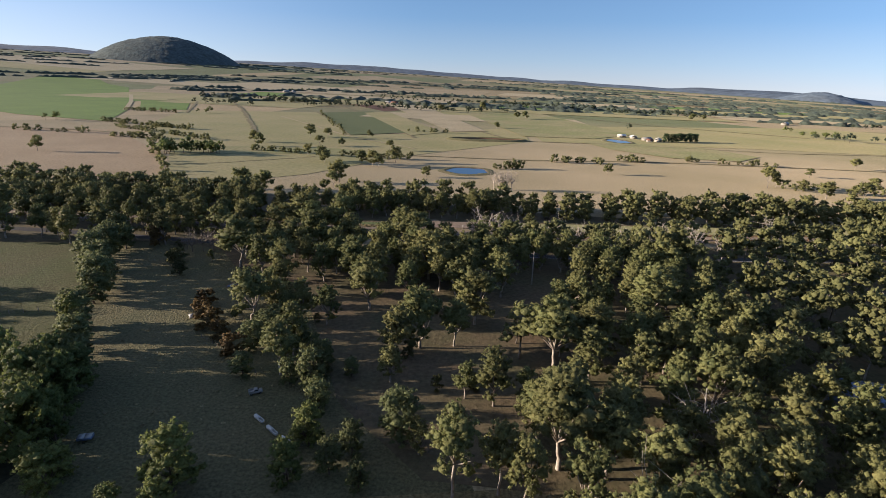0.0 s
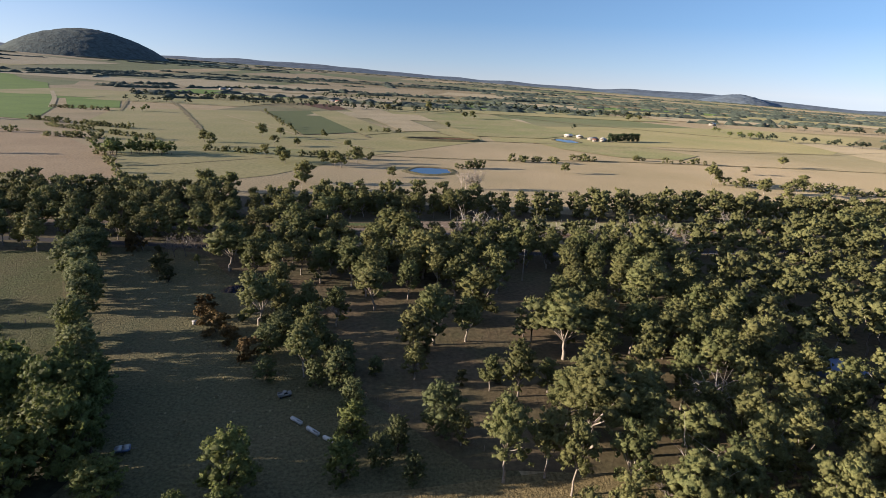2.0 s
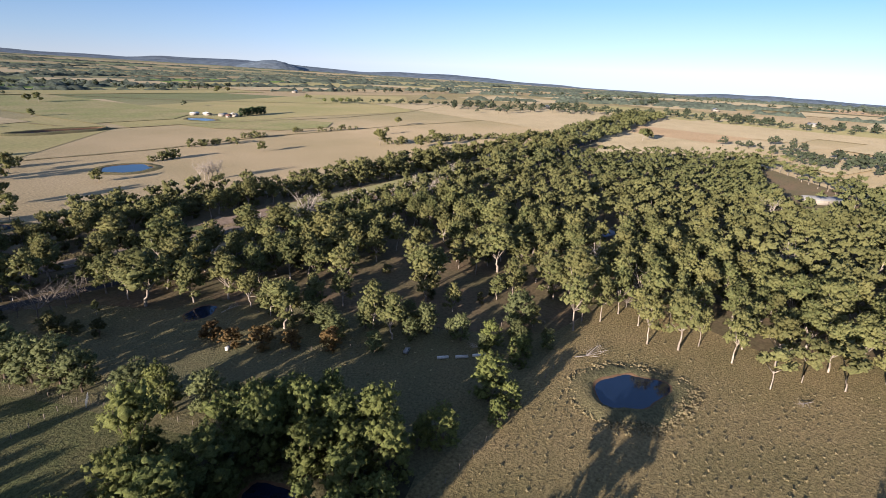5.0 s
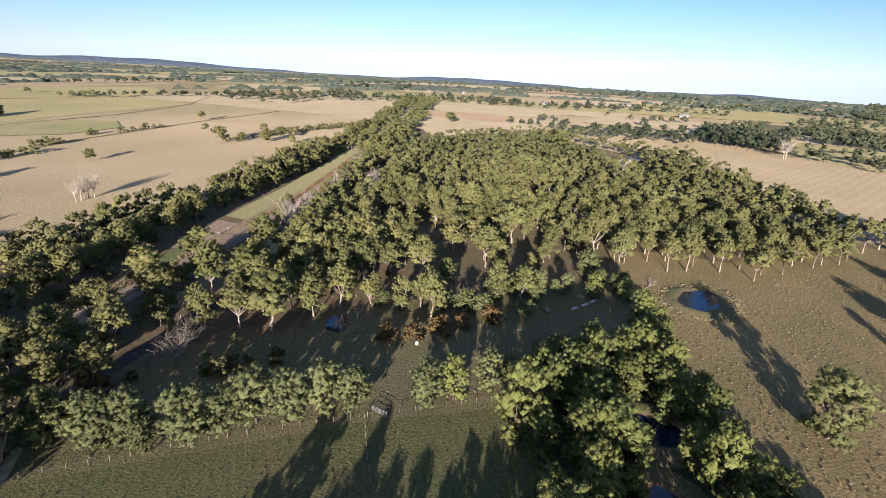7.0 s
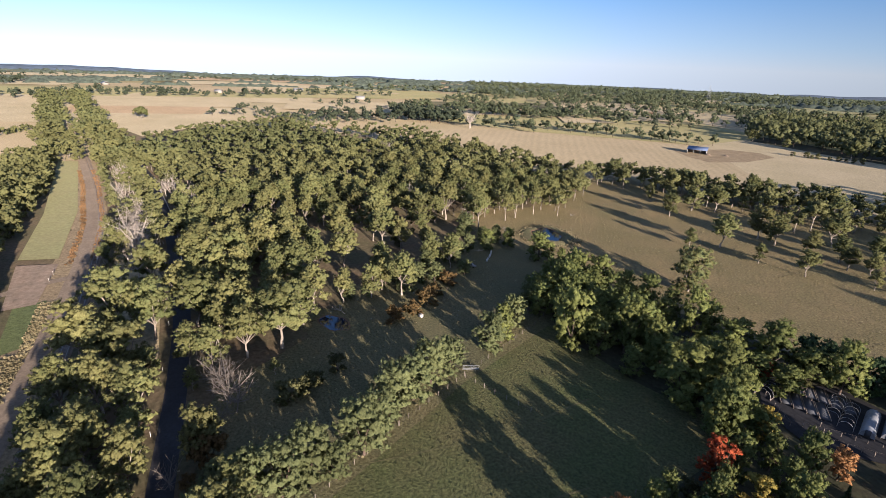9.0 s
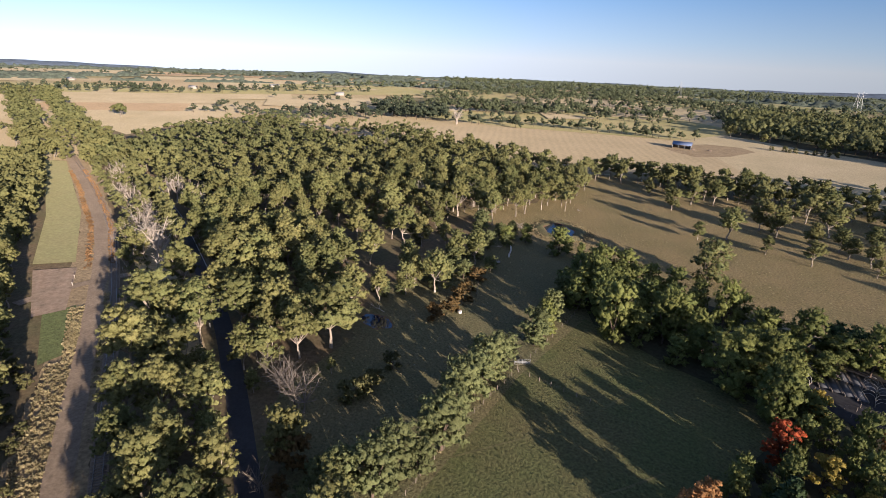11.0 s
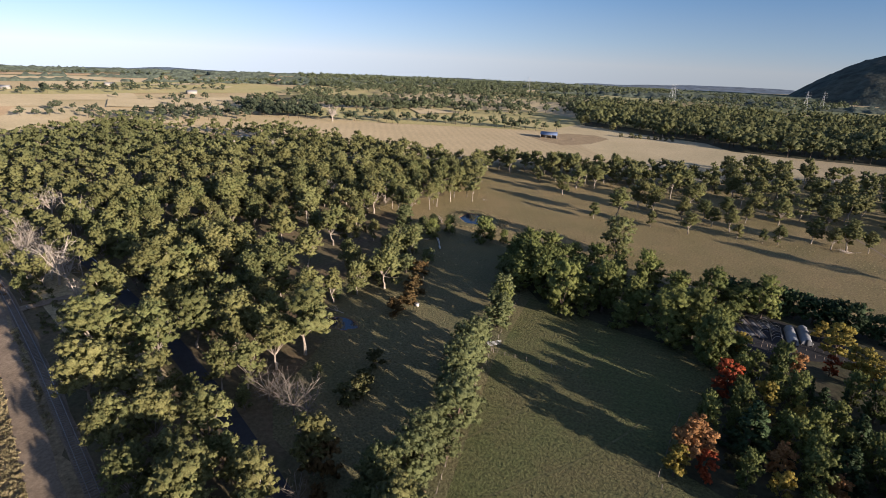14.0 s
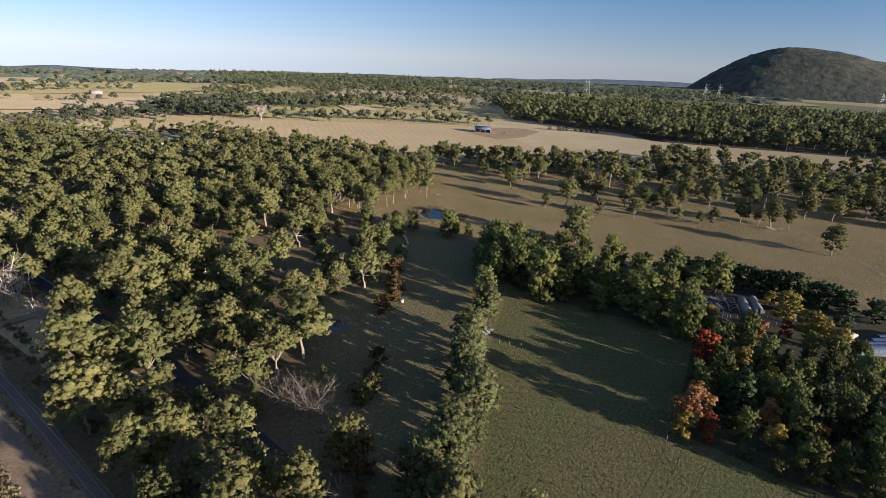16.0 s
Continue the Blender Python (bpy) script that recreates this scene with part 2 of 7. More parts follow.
def plains_material():
    """The open country: dry pasture broken into paddocks of straw, green, tan and fallow, mottled within each."""
    m = material("plains", (0.355, 0.285, 0.17), 0.95, 0.42, 1.3, 0.16, (0.285, 0.235, 0.13), 0.012)
    n, l = m.node_tree.nodes, m.node_tree.links
    b = n["Principled BSDF"]
    own = b.inputs["Base Color"].links[0].from_socket
    at = n.new("ShaderNodeNewGeometry")
    turn = n.new("ShaderNodeMapping")
    turn.inputs["Rotation"].default_value = (0, 0, radians(12))
    turn.inputs["Scale"].default_value = (0.0032, 0.0021, 0.0)
    l.new(at.outputs["Position"], turn.inputs["Vector"])
    cells = n.new("ShaderNodeTexVoronoi")
    cells.distance = "CHEBYCHEV"
    cells.inputs["Scale"].default_value, cells.inputs["Randomness"].default_value = 1.0, 0.75
    l.new(turn.outputs["Vector"], cells.inputs["Vector"])
    split = n.new("ShaderNodeSeparateColor")
    l.new(cells.outputs["Color"], split.inputs[0])
    ramp = n.new("ShaderNodeValToRGB")
    ramp.color_ramp.interpolation = "CONSTANT"
    kinds = [(0.0, (0.85, 0.85, 0.85)), (0.2, (0.72, 0.72, 0.68)), (0.35, (0.42, 0.58, 0.45)), (0.55, (1.0, 0.97, 0.92)), (0.65, (0.52, 0.62, 0.55)), (0.86, (0.64, 0.68, 0.58)), (0.92, (0.8, 0.84, 0.75))]
    while len(ramp.color_ramp.elements) < len(kinds):
        ramp.color_ramp.elements.new(0.5)
    for e, (p, c) in zip(ramp.color_ramp.elements, kinds):
        e.position, e.color = p, (*c, 1)
    l.new(split.outputs[0], ramp.inputs["Fac"])
    # paddocks differ only in the far country; near ones are laid as fields of their own
    far = n.new("ShaderNodeVectorMath")
    far.operation = "LENGTH"
    l.new(at.outputs["Position"], far.inputs[0])
    some = n.new("ShaderNodeMapRange")
    some.inputs["From Min"].default_value, some.inputs["From Max"].default_value = 350, 700
    l.new(far.outputs["Value"], some.inputs["Value"])
    mix, mul = n.new("ShaderNodeMix"), n.new("ShaderNodeVectorMath")
    mix.data_type, mul.operation = "RGBA", "MULTIPLY"
    mix.inputs["A"].default_value = (1, 1, 1, 1)
    l.new(ramp.outputs["Color"], mix.inputs["B"])
    l.new(some.outputs["Result"], mix.inputs["Factor"])
    l.new(own, mul.inputs[0])
    l.new(mix.outputs["Result"], mul.inputs[1])
    l.new(mul.outputs["Vector"], b.inputs["Base Color"])
    return m


M_PLAINS = plains_material()
M_STRAW = material("dry_pasture", (0.36, 0.30, 0.185), 0.95, 0.35, 1.2, 0.12, (0.30, 0.255, 0.15), 0.03)
M_STUBBLE = material("drilled_stubble", (0.325, 0.265, 0.16), 0.95, 0.2, 0.6, 0.05, (0.28, 0.23, 0.135), 0.02, rows=(-52, 4.5, 0.045))
M_TUFT = leaf_material("dry_tussock", (0.33, 0.275, 0.155), (0.22, 0.19, 0.10))
M_REED = leaf_material("dry_verge_grass", (0.38, 0.31, 0.18), (0.27, 0.24, 0.13))
M_PINK = material("seeding_grass", (0.335, 0.25, 0.145), 0.95, 0.4, 1.2, 0.14, (0.285, 0.21, 0.12), 0.03)
M_GREEN = material("irrigated_pasture", (0.125, 0.195, 0.035), 0.95, 0.2, 0.4, 0.03, (0.10, 0.16, 0.03), 0.02)
M_OLIVE = material("half_green_pasture", (0.225, 0.215, 0.09), 0.95, 0.22, 0.5, 0.05, (0.29, 0.25, 0.12), 0.012)
M_HALFGREEN = material("greening_pasture", (0.175, 0.19, 0.07), 0.95, 0.3, 0.5, 0.05, (0.25, 0.22, 0.11), 0.02)
M_RANK = material("rank_fence_grass", (0.15, 0.13, 0.065), 0.95, 0.4, 0.8, 0.1, (0.20, 0.17, 0.09), 0.05)
M_CROP = material("leafy_crop", (0.105, 0.125, 0.05), 0.95, 0.4, 2.2, 0.15, (0.10, 0.12, 0.045), 0.3)
M_SOIL = material("ploughed_soil", (0.12, 0.065, 0.04), 0.95, 0.2, 0.6, 0.05)
M_PADDOCK = material("grazed_paddock", (0.112, 0.110, 0.054), 0.95, 0.5, 2.4, 0.42, (0.150, 0.128, 0.064), 0.07)
M_LAWN = material("green_paddock", (0.084, 0.098, 0.036), 0.95, 0.5, 2.4, 0.42, (0.108, 0.10, 0.045), 0.07, rows=(61, 1.5, 0.05))
M_BROWN = material("brown_paddock", (0.222, 0.172, 0.084), 0.95, 0.55, 2.2, 0.40, (0.160, 0.136, 0.061), 0.055)
M_LITTER = material("bark_litter", (0.125, 0.092, 0.055), 0.95, 0.35, 1.2, 0.12, (0.09, 0.082, 0.042), 0.08)
# floor colour darkened for the shade under trees, painted rather than cast
M_SHADEGROUND = material("tree_shade_ground", (0.055, 0.048, 0.030), 0.95, 0.35, 1.2, 0.10, (0.045, 0.05, 0.025), 0.1)
M_GRAVEL = material("gravel", (0.222, 0.176, 0.126), 0.95, 0.3, 2.5, 0.05, (0.168, 0.132, 0.094), 0.15)
M_CLAY = material("red_clay", (0.245, 0.185, 0.135), 0.95, 0.35, 1.2, 0.08, (0.19, 0.15, 0.11), 0.3)
M_RIM = material("rusty_mud", (0.17, 0.10, 0.055), 0.9, 0.3, 1.5, 0.05, (0.13, 0.085, 0.05), 0.3)
M_ASPHALT = material("asphalt", (0.055, 0.055, 0.06), 0.85, 0.2, 3.0, 0.01)
M_VERGE = material("mown_verge", (0.22, 0.205, 0.10), 0.95, 0.2, 1.2, 0.05, (0.22, 0.215, 0.10), 0.1)
M_DRYVERGE = material("dry_verge_ground", (0.25, 0.195, 0.115), 0.95, 0.5, 1.6, 0.14, (0.19, 0.145, 0.085), 0.2)
M_BRACKEN = leaf_material("rusty_bracken", (0.30, 0.165, 0.07), (0.22, 0.14, 0.07))
M_WORN = material("worn_wheel_track", (0.118, 0.11, 0.052), 0.95, 0.4, 2.5, 0.1, (0.098, 0.096, 0.042), 0.07)
# nursery ground made near black to stand for the shade lying on it
M_NURSERYSHADE = material("nursery_shade_ground", (0.03, 0.03, 0.033), 0.95, 0.3, 2.0, 0.03)
M_BARK = material("pale_bark", (0.345, 0.305, 0.25), 0.9, 0.35, 2.5, 0.03, (0.15, 0.125, 0.10), 0.5)
M_DARKBARK = material("dark_bark", (0.12, 0.09, 0.07), 0.95, 0.3, 2.5, 0.03)
M_DEAD = material("weathered_deadwood", (0.43, 0.385, 0.325), 0.9, 0.3, 2.0, 0.02, (0.30, 0.26, 0.215), 0.5)
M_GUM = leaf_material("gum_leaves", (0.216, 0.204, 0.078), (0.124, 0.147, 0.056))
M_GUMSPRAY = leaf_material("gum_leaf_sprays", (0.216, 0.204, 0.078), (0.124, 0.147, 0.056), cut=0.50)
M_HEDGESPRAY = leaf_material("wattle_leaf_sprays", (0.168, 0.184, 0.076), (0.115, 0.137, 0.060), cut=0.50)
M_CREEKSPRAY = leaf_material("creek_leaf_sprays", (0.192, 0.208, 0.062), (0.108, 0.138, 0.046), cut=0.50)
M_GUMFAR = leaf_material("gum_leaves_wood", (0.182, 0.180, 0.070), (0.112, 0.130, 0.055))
# gum leaves with distance haze put into the colour as grey-blue
M_HAZEGUM = leaf_material("hazed_gum_leaves", (0.078, 0.094, 0.056), (0.058, 0.074, 0.046))
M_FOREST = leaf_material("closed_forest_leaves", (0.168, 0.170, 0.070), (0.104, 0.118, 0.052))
# lighter grey-green leaf colour that carries the haze over the far bush
M_HAZEBUSH = leaf_material("hazed_bush_leaves", (0.125, 0.142, 0.075), (0.088, 0.108, 0.06))
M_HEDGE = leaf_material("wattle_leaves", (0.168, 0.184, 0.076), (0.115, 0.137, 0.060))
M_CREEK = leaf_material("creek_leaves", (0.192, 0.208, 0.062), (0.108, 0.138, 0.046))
M_DARK = leaf_material("cypress_leaves", (0.040, 0.066, 0.028), (0.052, 0.082, 0.032), 0.1)
M_RUST = leaf_material("rusty_leaves", (0.21, 0.135, 0.055), (0.14, 0.105, 0.045))
M_ORANGE = leaf_material("orange_leaves", (0.50, 0.28, 0.12), (0.38, 0.21, 0.085))
M_RED = leaf_material("red_leaves", (0.46, 0.115, 0.045), (0.32, 0.08, 0.035))
M_YELLOW = leaf_material("yellow_leaves", (0.46, 0.35, 0.08), (0.30, 0.27, 0.065))
M_SCRUB = leaf_material("scrub_leaves", (0.17, 0.165, 0.07), (0.11, 0.115, 0.05))
M_FARWOOD = material("far_canopy", (0.095, 0.112, 0.068), 0.95, 0.5, 0.12, 0.6, (0.07, 0.088, 0.058), 0.01)
# canopy colour shifted to blue for the haze in front of the mount
M_HAZEHILL = material("hazed_wooded_hill", (0.058, 0.078, 0.080), 0.95, 0.5, 0.06, 5.0, (0.072, 0.090, 0.085), 0.004)
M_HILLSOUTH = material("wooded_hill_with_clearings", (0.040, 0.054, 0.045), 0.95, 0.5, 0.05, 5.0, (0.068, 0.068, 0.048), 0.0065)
# blue-grey here is aerial haze painted into the ridge colour
M_HAZERIDGE = material("hazed_ridge", (0.085, 0.115, 0.15), 0.95, 0.4, 0.02, 2.0, (0.105, 0.13, 0.155), 0.004)
# treetops tinted blue-grey: the haze of distance is in this colour
M_HAZELINE = material("hazed_tree_line", (0.066, 0.082, 0.062), 0.95, 0.6, 0.25, 0.4, (0.052, 0.066, 0.052), 0.02)
M_WATER = material("dam_water", (0.010, 0.019, 0.045), 0.08, 0.1, 0.3, 0.004, spec=0.5)
M_WHITE = material("white_paint", (0.75, 0.74, 0.70), 0.6, 0.1, 3.0)
M_ROOFBLUE = material("blue_grey_iron", (0.15, 0.20, 0.32), 0.45, 0.1, 2.0, metal=0.2, spec=0.5)
M_ROOFPALE = material("pale_iron", (0.36, 0.36, 0.345), 0.45, 0.1, 2.0, metal=0.2, spec=0.5)
M_ROOFRED = material("red_tile", (0.22, 0.11, 0.08), 0.8, 0.2, 2.0)
M_WALL = material("weatherboard", (0.36, 0.33, 0.28), 0.8, 0.1, 2.0)
M_STEEL = material("rail_steel", (0.30, 0.27, 0.25), 0.45, 0.2, 4.0, metal=0.7)
M_GALV = material("galvanised_steel", (0.42, 0.44, 0.45), 0.5, 0.15, 3.0, metal=0.5)
M_TIMBER = material("grey_timber", (0.22, 0.19, 0.16), 0.9, 0.3, 5.0)
M_POLY = material("greenhouse_film", (0.24, 0.255, 0.28), 0.6, 0.1, 1.0, spec=0.5)
M_BLUEFILM = material("blue_tunnel_film", (0.06, 0.09, 0.18), 0.7, 0.1, 1.0, spec=0.3)
M_SHADECLOTH = material("shade_cloth", (0.075, 0.08, 0.09), 0.8, 0.15, 1.0)
M_GLASS = material("dark_glass", (0.02, 0.025, 0.03), 0.08, 0.1, 1.0, spec=0.6)
M_RUBBER = material("rubber", (0.02, 0.02, 0.02), 0.8, 0.2, 5.0)

# ---- helpers for building ----


def mesh_of(name, verts, faces, mats, index=None, smooth=False, normals=None):
    """A mesh from arrays: verts (n, 3), faces (m, 3 or 4), a material index a face, and where wanted a normal a vertex."""
    verts, faces = np.asarray(verts, float), np.asarray(faces, int)
    me = bpy.data.meshes.new(name)
    k = faces.shape[1]
    me.vertices.add(len(verts))
    me.vertices.foreach_set("co", verts.ravel())
    me.loops.add(faces.size)
    me.loops.foreach_set("vertex_index", faces.ravel())
    me.polygons.add(len(faces))
    me.polygons.foreach_set("loop_start", np.arange(len(faces)) * k)
    for m in mats:
        me.materials.append(m)
    if index is not None:
        me.polygons.foreach_set("material_index", np.asarray(index, np.int32))
    if smooth:
        me.polygons.foreach_set("use_smooth", np.ones(len(faces), bool))
    me.update(calc_edges=True)
    me.validate()
    if normals is not None and len(normals) == len(me.vertices):
        me.normals_split_custom_set_from_vertices(normals.tolist())
    return me


def part(name, data, parent, label="", m=None):
    ob = new(name, data)
    ob.parent = parent
    if m is not None:
        ob.matrix_basis = m
    return tagged(ob, label)


def thing(name, label, category, m, group="", kind=""):
    ob = new(name)
    ob.matrix_basis = m
    ob.empty_display_size = 0.5
    return tagged(ob, label, category, group, kind)


def box(cx, cy, cz, lx, ly, lz, rz=0.0):
    """Corners and quads of a block about its centre."""
    v = np.array([(x, y, z) for x in (-.5, .5) for y in (-.5, .5) for z in (-.5, .5)]) * (lx, ly, lz)
    c, s = math.cos(radians(rz)), math.sin(radians(rz))
    v = np.c_[v[:, 0] * c - v[:, 1] * s, v[:, 0] * s + v[:, 1] * c, v[:, 2]] + (cx, cy, cz)
    return v, np.array([(0, 1, 3, 2), (4, 6, 7, 5), (0, 4, 5, 1), (2, 3, 7, 6), (0, 2, 6, 4), (1, 5, 7, 3)])


def join(pieces):
    vs, fs, n = [], [], 0
    for v, f in pieces:
        vs.append(v)
        fs.append(np.asarray(f) + n)
        n += len(v)
    return np.concatenate(vs), np.concatenate(fs)


def tube(points, radii, sides=6):
    """Quads round a bent, tapering stem."""
    p, r = np.asarray(points, float), np.asarray(radii, float)
    out = []
    for i in range(len(p)):
        d = p[min(i + 1, len(p) - 1)] - p[max(i - 1, 0)]
        d /= np.linalg.norm(d) + 1e-9
        a = np.cross(d, (0.3, 1, 0.1) if abs(d[1]) < 0.9 else (1, 0, 0))
        a /= np.linalg.norm(a)
        b = np.cross(d, a)
        w = np.arange(sides) * 2 * np.pi / sides
        out.append(p[i] + r[i] * (np.cos(w)[:, None] * a + np.sin(w)[:, None] * b))
    f = [(i * sides + j, i * sides + (j + 1) % sides, (i + 1) * sides + (j + 1) % sides, (i + 1) * sides + j) for i in range(len(p) - 1) for j in range(sides)]
    return np.concatenate(out), np.array(f)


def sprays(rng, centres, normals, size, long=1.5, loose=0.7):
    """One small leaning three-cornered spray of leaves at each place."""
    n = len(centres)
    nor = normals + rng.normal(0, loose, (n, 3))
    nor /= np.linalg.norm(nor, axis=1, keepdims=True) + 1e-9
    a = np.cross(nor, rng.normal(0, 1, (n, 3)))
    a /= np.linalg.norm(a, axis=1, keepdims=True) + 1e-9
    b = np.cross(nor, a)
    s = size * rng.uniform(0.6, 1.35, (n, 1))
    k = rng.uniform(0.6, 1.0, (n, 3, 1))
    v = np.stack([centres - a * s * long * k[:, 0] / 2 - b * s * 0.3, centres + a * s * long * k[:, 1] / 2 - b * s * 0.3, centres + b * s * 0.8 * k[:, 2]], 1)
    return v.reshape(-1, 3), np.arange(3 * n).reshape(n, 3)


def crown_points(rng, clumps, each, flat=0.86, floor=-0.55):
    """Places and outward directions on the upper shells of clumps, given as rows of x, y, z, radius."""
    at, way = [], []
    for x, y, z, r in clumps:
        d = rng.normal(0, 1, (each * 2 + 2, 3))
        d /= np.linalg.norm(d, axis=1, keepdims=True)
        d = d[d[:, 2] > floor][:each]
        at.append(np.array((x, y, z)) + d * r * rng.uniform(0.78, 1.12, (len(d), 1)) * (1, 1, flat))
        way.append(d)
    return np.concatenate(at), np.concatenate(way)


def thirds(f):
    """Quads cut into triangles."""
    f = np.asarray(f)
    return f if f.shape[1] == 3 else np.concatenate([f[:, (0, 1, 2)], f[:, (0, 2, 3)]])


LUMP = (np.array([(1, 0, 0), (-1, 0, 0), (0, 1, 0), (0, -1, 0), (0, 0, 1), (0, 0, -1)], float), np.array([(0, 2, 4), (2, 1, 4), (1, 3, 4), (3, 0, 4), (2, 0, 5), (1, 2, 5), (3, 1, 5), (0, 3, 5)]))


def lumps(rng, clumps, flat=0.86, fill=0.9):
    """The dense inside of each clump of leaves: an uneven mass, turned at random."""
    v, f = LUMP
    out = []
    for x, y, z, r in clumps:
        a = rng.uniform(0, 6.28)
        k = rng.uniform(0.75, 1.1, (len(v), 1)) * r * fill
        c, s = math.cos(a), math.sin(a)
        p = v * k
        out.append((np.c_[p[:, 0] * c - p[:, 1] * s, p[:, 0] * s + p[:, 1] * c, p[:, 2] * flat] + (x, y, z), f))
    return join(out)


def boughs(rng, high, wide, low, shape, lobes):
    """The boughs of a crown: rows of x, y, z, radius, filling a dome, an egg or a cone."""
    rows = []
    for i in range(lobes):
        u, turn = (i + 0.5) / lobes, i * 2.4 + rng.uniform(-0.5, 0.5)
        if shape == "gum":
            out, r = math.sqrt(u), wide * rng.uniform(0.14, 0.21)
            h = low + (1 - low) * (0.10 + (0.86 - 0.36 * out * out) * rng.uniform(0, 1) ** 0.48)
            reach = (wide / 2 - r) * out * rng.uniform(0.85, 1.15)
        elif shape == "round":
            out, r = rng.uniform(0.72, 1.08), wide * rng.uniform(0.17, 0.23)
            h = low + (1 - low) * (0.07 + 0.89 * u)
            reach = (wide / 2 - r) * out * math.sqrt(max(0.06, 1 - (abs(u - 0.36) / 0.66) ** 2.6))
        else:
            h, r = low + (0.97 - low) * u, wide * (0.05 + 0.12 * (1 - u))
            reach = (wide / 2 - r) * (1 - u) * rng.uniform(0.75, 1.0)
        rows.append((math.cos(turn) * reach, math.sin(turn) * reach, min(h * high, high - r * 0.8), r))
    return rows


def tufts_on(rng, rows, each):
    """Small tufts of leaves budding from the upper and outer side of each bough."""
    out = []
    for x, y, z, r in rows:
        turn = rng.uniform(0, 6.28)
        for i in range(each):
            up = 1 - 1.35 * (i + 0.5) / each
            a = turn + i * 2.4
            flat = math.sqrt(max(0.0, 1 - up * up))
            q = r * rng.uniform(0.24, 0.42) if each > 5 else r * rng.uniform(0.45, 0.6)
            d = (r - q * 0.5) * rng.uniform(0.84, 1.14)
            out.append((x + math.cos(a) * flat * d, y + math.sin(a) * flat * d, z + up * d * 0.85, q))
    return out


def tree_arrays(seed, high, wide, lobes, each, leaves, size, fork=0.4, low=0.45, shape="gum", stem=0.022, limbs=6, sides=6):
    """Trunk and crown arrays of one tree, its foot at the origin: boughs, tufts on the boughs, sprays on the tufts."""
    rng = np.random.default_rng(seed)
    rows = boughs(rng, high, wide, low, shape, lobes)
    spots = tufts_on(rng, rows, each) if each else rows
    lean = rng.normal(0, 0.025 * high, 2)
    top = np.array((lean[0], lean[1], high * (fork if shape != "cone" else 0.9)))
    r0 = high * stem
    mid = top * 0.5 + (rng.normal(0, 0.015 * high), rng.normal(0, 0.015 * high), 0)
    wood = [tube([(0, 0, -0.15), (0, 0, 0.12 * high), mid, top], [r0 * 1.35, r0, r0 * 0.85, r0 * (0.7 if shape != "cone" else 0.2)], sides)]
    if shape != "cone":
        pick = sorted(rows, key=lambda s: -(s[0] ** 2 + s[1] ** 2))[: limbs]
        for x, y, z, r in pick:
            end = np.array((x * 1.06, y * 1.06, z + r * 0.8))
            bend = top + (end - top) * 0.5 + (0, 0, -0.04 * high)
            wood.append(tube([top - (0, 0, 0.05 * high), bend, end], [r0 * 0.55, r0 * 0.36, r0 * 0.16], max(3, sides - 2)))
    heart = lumps(rng, rows, fill=0.72) if each else None
    at, way = crown_points(rng, spots, leaves, floor=-0.45 if each else -0.2)
    core = lumps(rng, spots, fill=0.80)
    inner = join([heart, core]) if each else core
    v, f = join(wood)
    crown = join([inner, sprays(rng, at, way, size)])
    return (v, thirds(f)), crown, len(inner[1]), soft_normals(crown[0], inner, way, high, wide)


def soft_normals(points, inner, way, high, wide):
    """A leafy crown catches the light as a mass: each leaf's normal follows its tuft and, in part, the round of the crown."""
    round_off = (points - (0, 0, high * 0.5)) / (wide / 2, wide / 2, high / 2)
    round_off /= np.linalg.norm(round_off, axis=1, keepdims=True) + 1e-6
    own = np.repeat(way, 3, axis=0)
    centres = inner[0].reshape(-1, len(LUMP[0]), 3)
    lump = (centres - centres.mean(1, keepdims=True)).reshape(-1, 3)
    lump /= np.linalg.norm(lump, axis=1, keepdims=True) + 1e-6
    out = np.concatenate([lump, own]) * 0.75 + round_off * 0.45
    return out / (np.linalg.norm(out, axis=1, keepdims=True) + 1e-6)


def tree_kind(seeds, inner, bark, outer=None, **how):
    """Meshes (trunk, crown) of several trees of one kind, with their height and width."""
    made = []
    for s in seeds:
        (tv, tf), (cv, cf), n, way = tree_arrays(s, **how)
        made.append((mesh_of("trunk", tv, tf, [bark], smooth=True), mesh_of("crown", cv, cf, [inner, outer or inner], np.arange(len(cf)) >= n, smooth=True, normals=way), how["high"], how["wide"]))
    return made


def plant(name, kind, x, y, wide, label, category, group, rng, high=None):
    """One tree of a kind, of that crown width and height in metres, as a thing with its trunk and its crown."""
    trunk, crown, h, w = kind[rng.integers(len(kind))]
    s = wide / w
    m = Matrix.LocRotScale((x, y, ground_at(x, y)), Euler((0, 0, rng.uniform(0, 6.28))), Vector((s, s, (high / h if high else s) * rng.uniform(0.94, 1.06))))
    top = thing(name, label, category, m, group)
    part("trunk", trunk, top)
    part("crown", crown, top)
    return top


def gum_height(w):
    return min(1.5 * w + 0.6, 4.0 + 0.88 * w)


def inside(poly, x, y):
    hit, n = False, len(poly)
    for i in range(n):
        (xa, ya), (xb, yb) = poly[i], poly[i - 1]
        if (ya > y) != (yb > y) and x < (xb - xa) * (y - ya) / (yb - ya) + xa:
            hit = not hit
    return hit


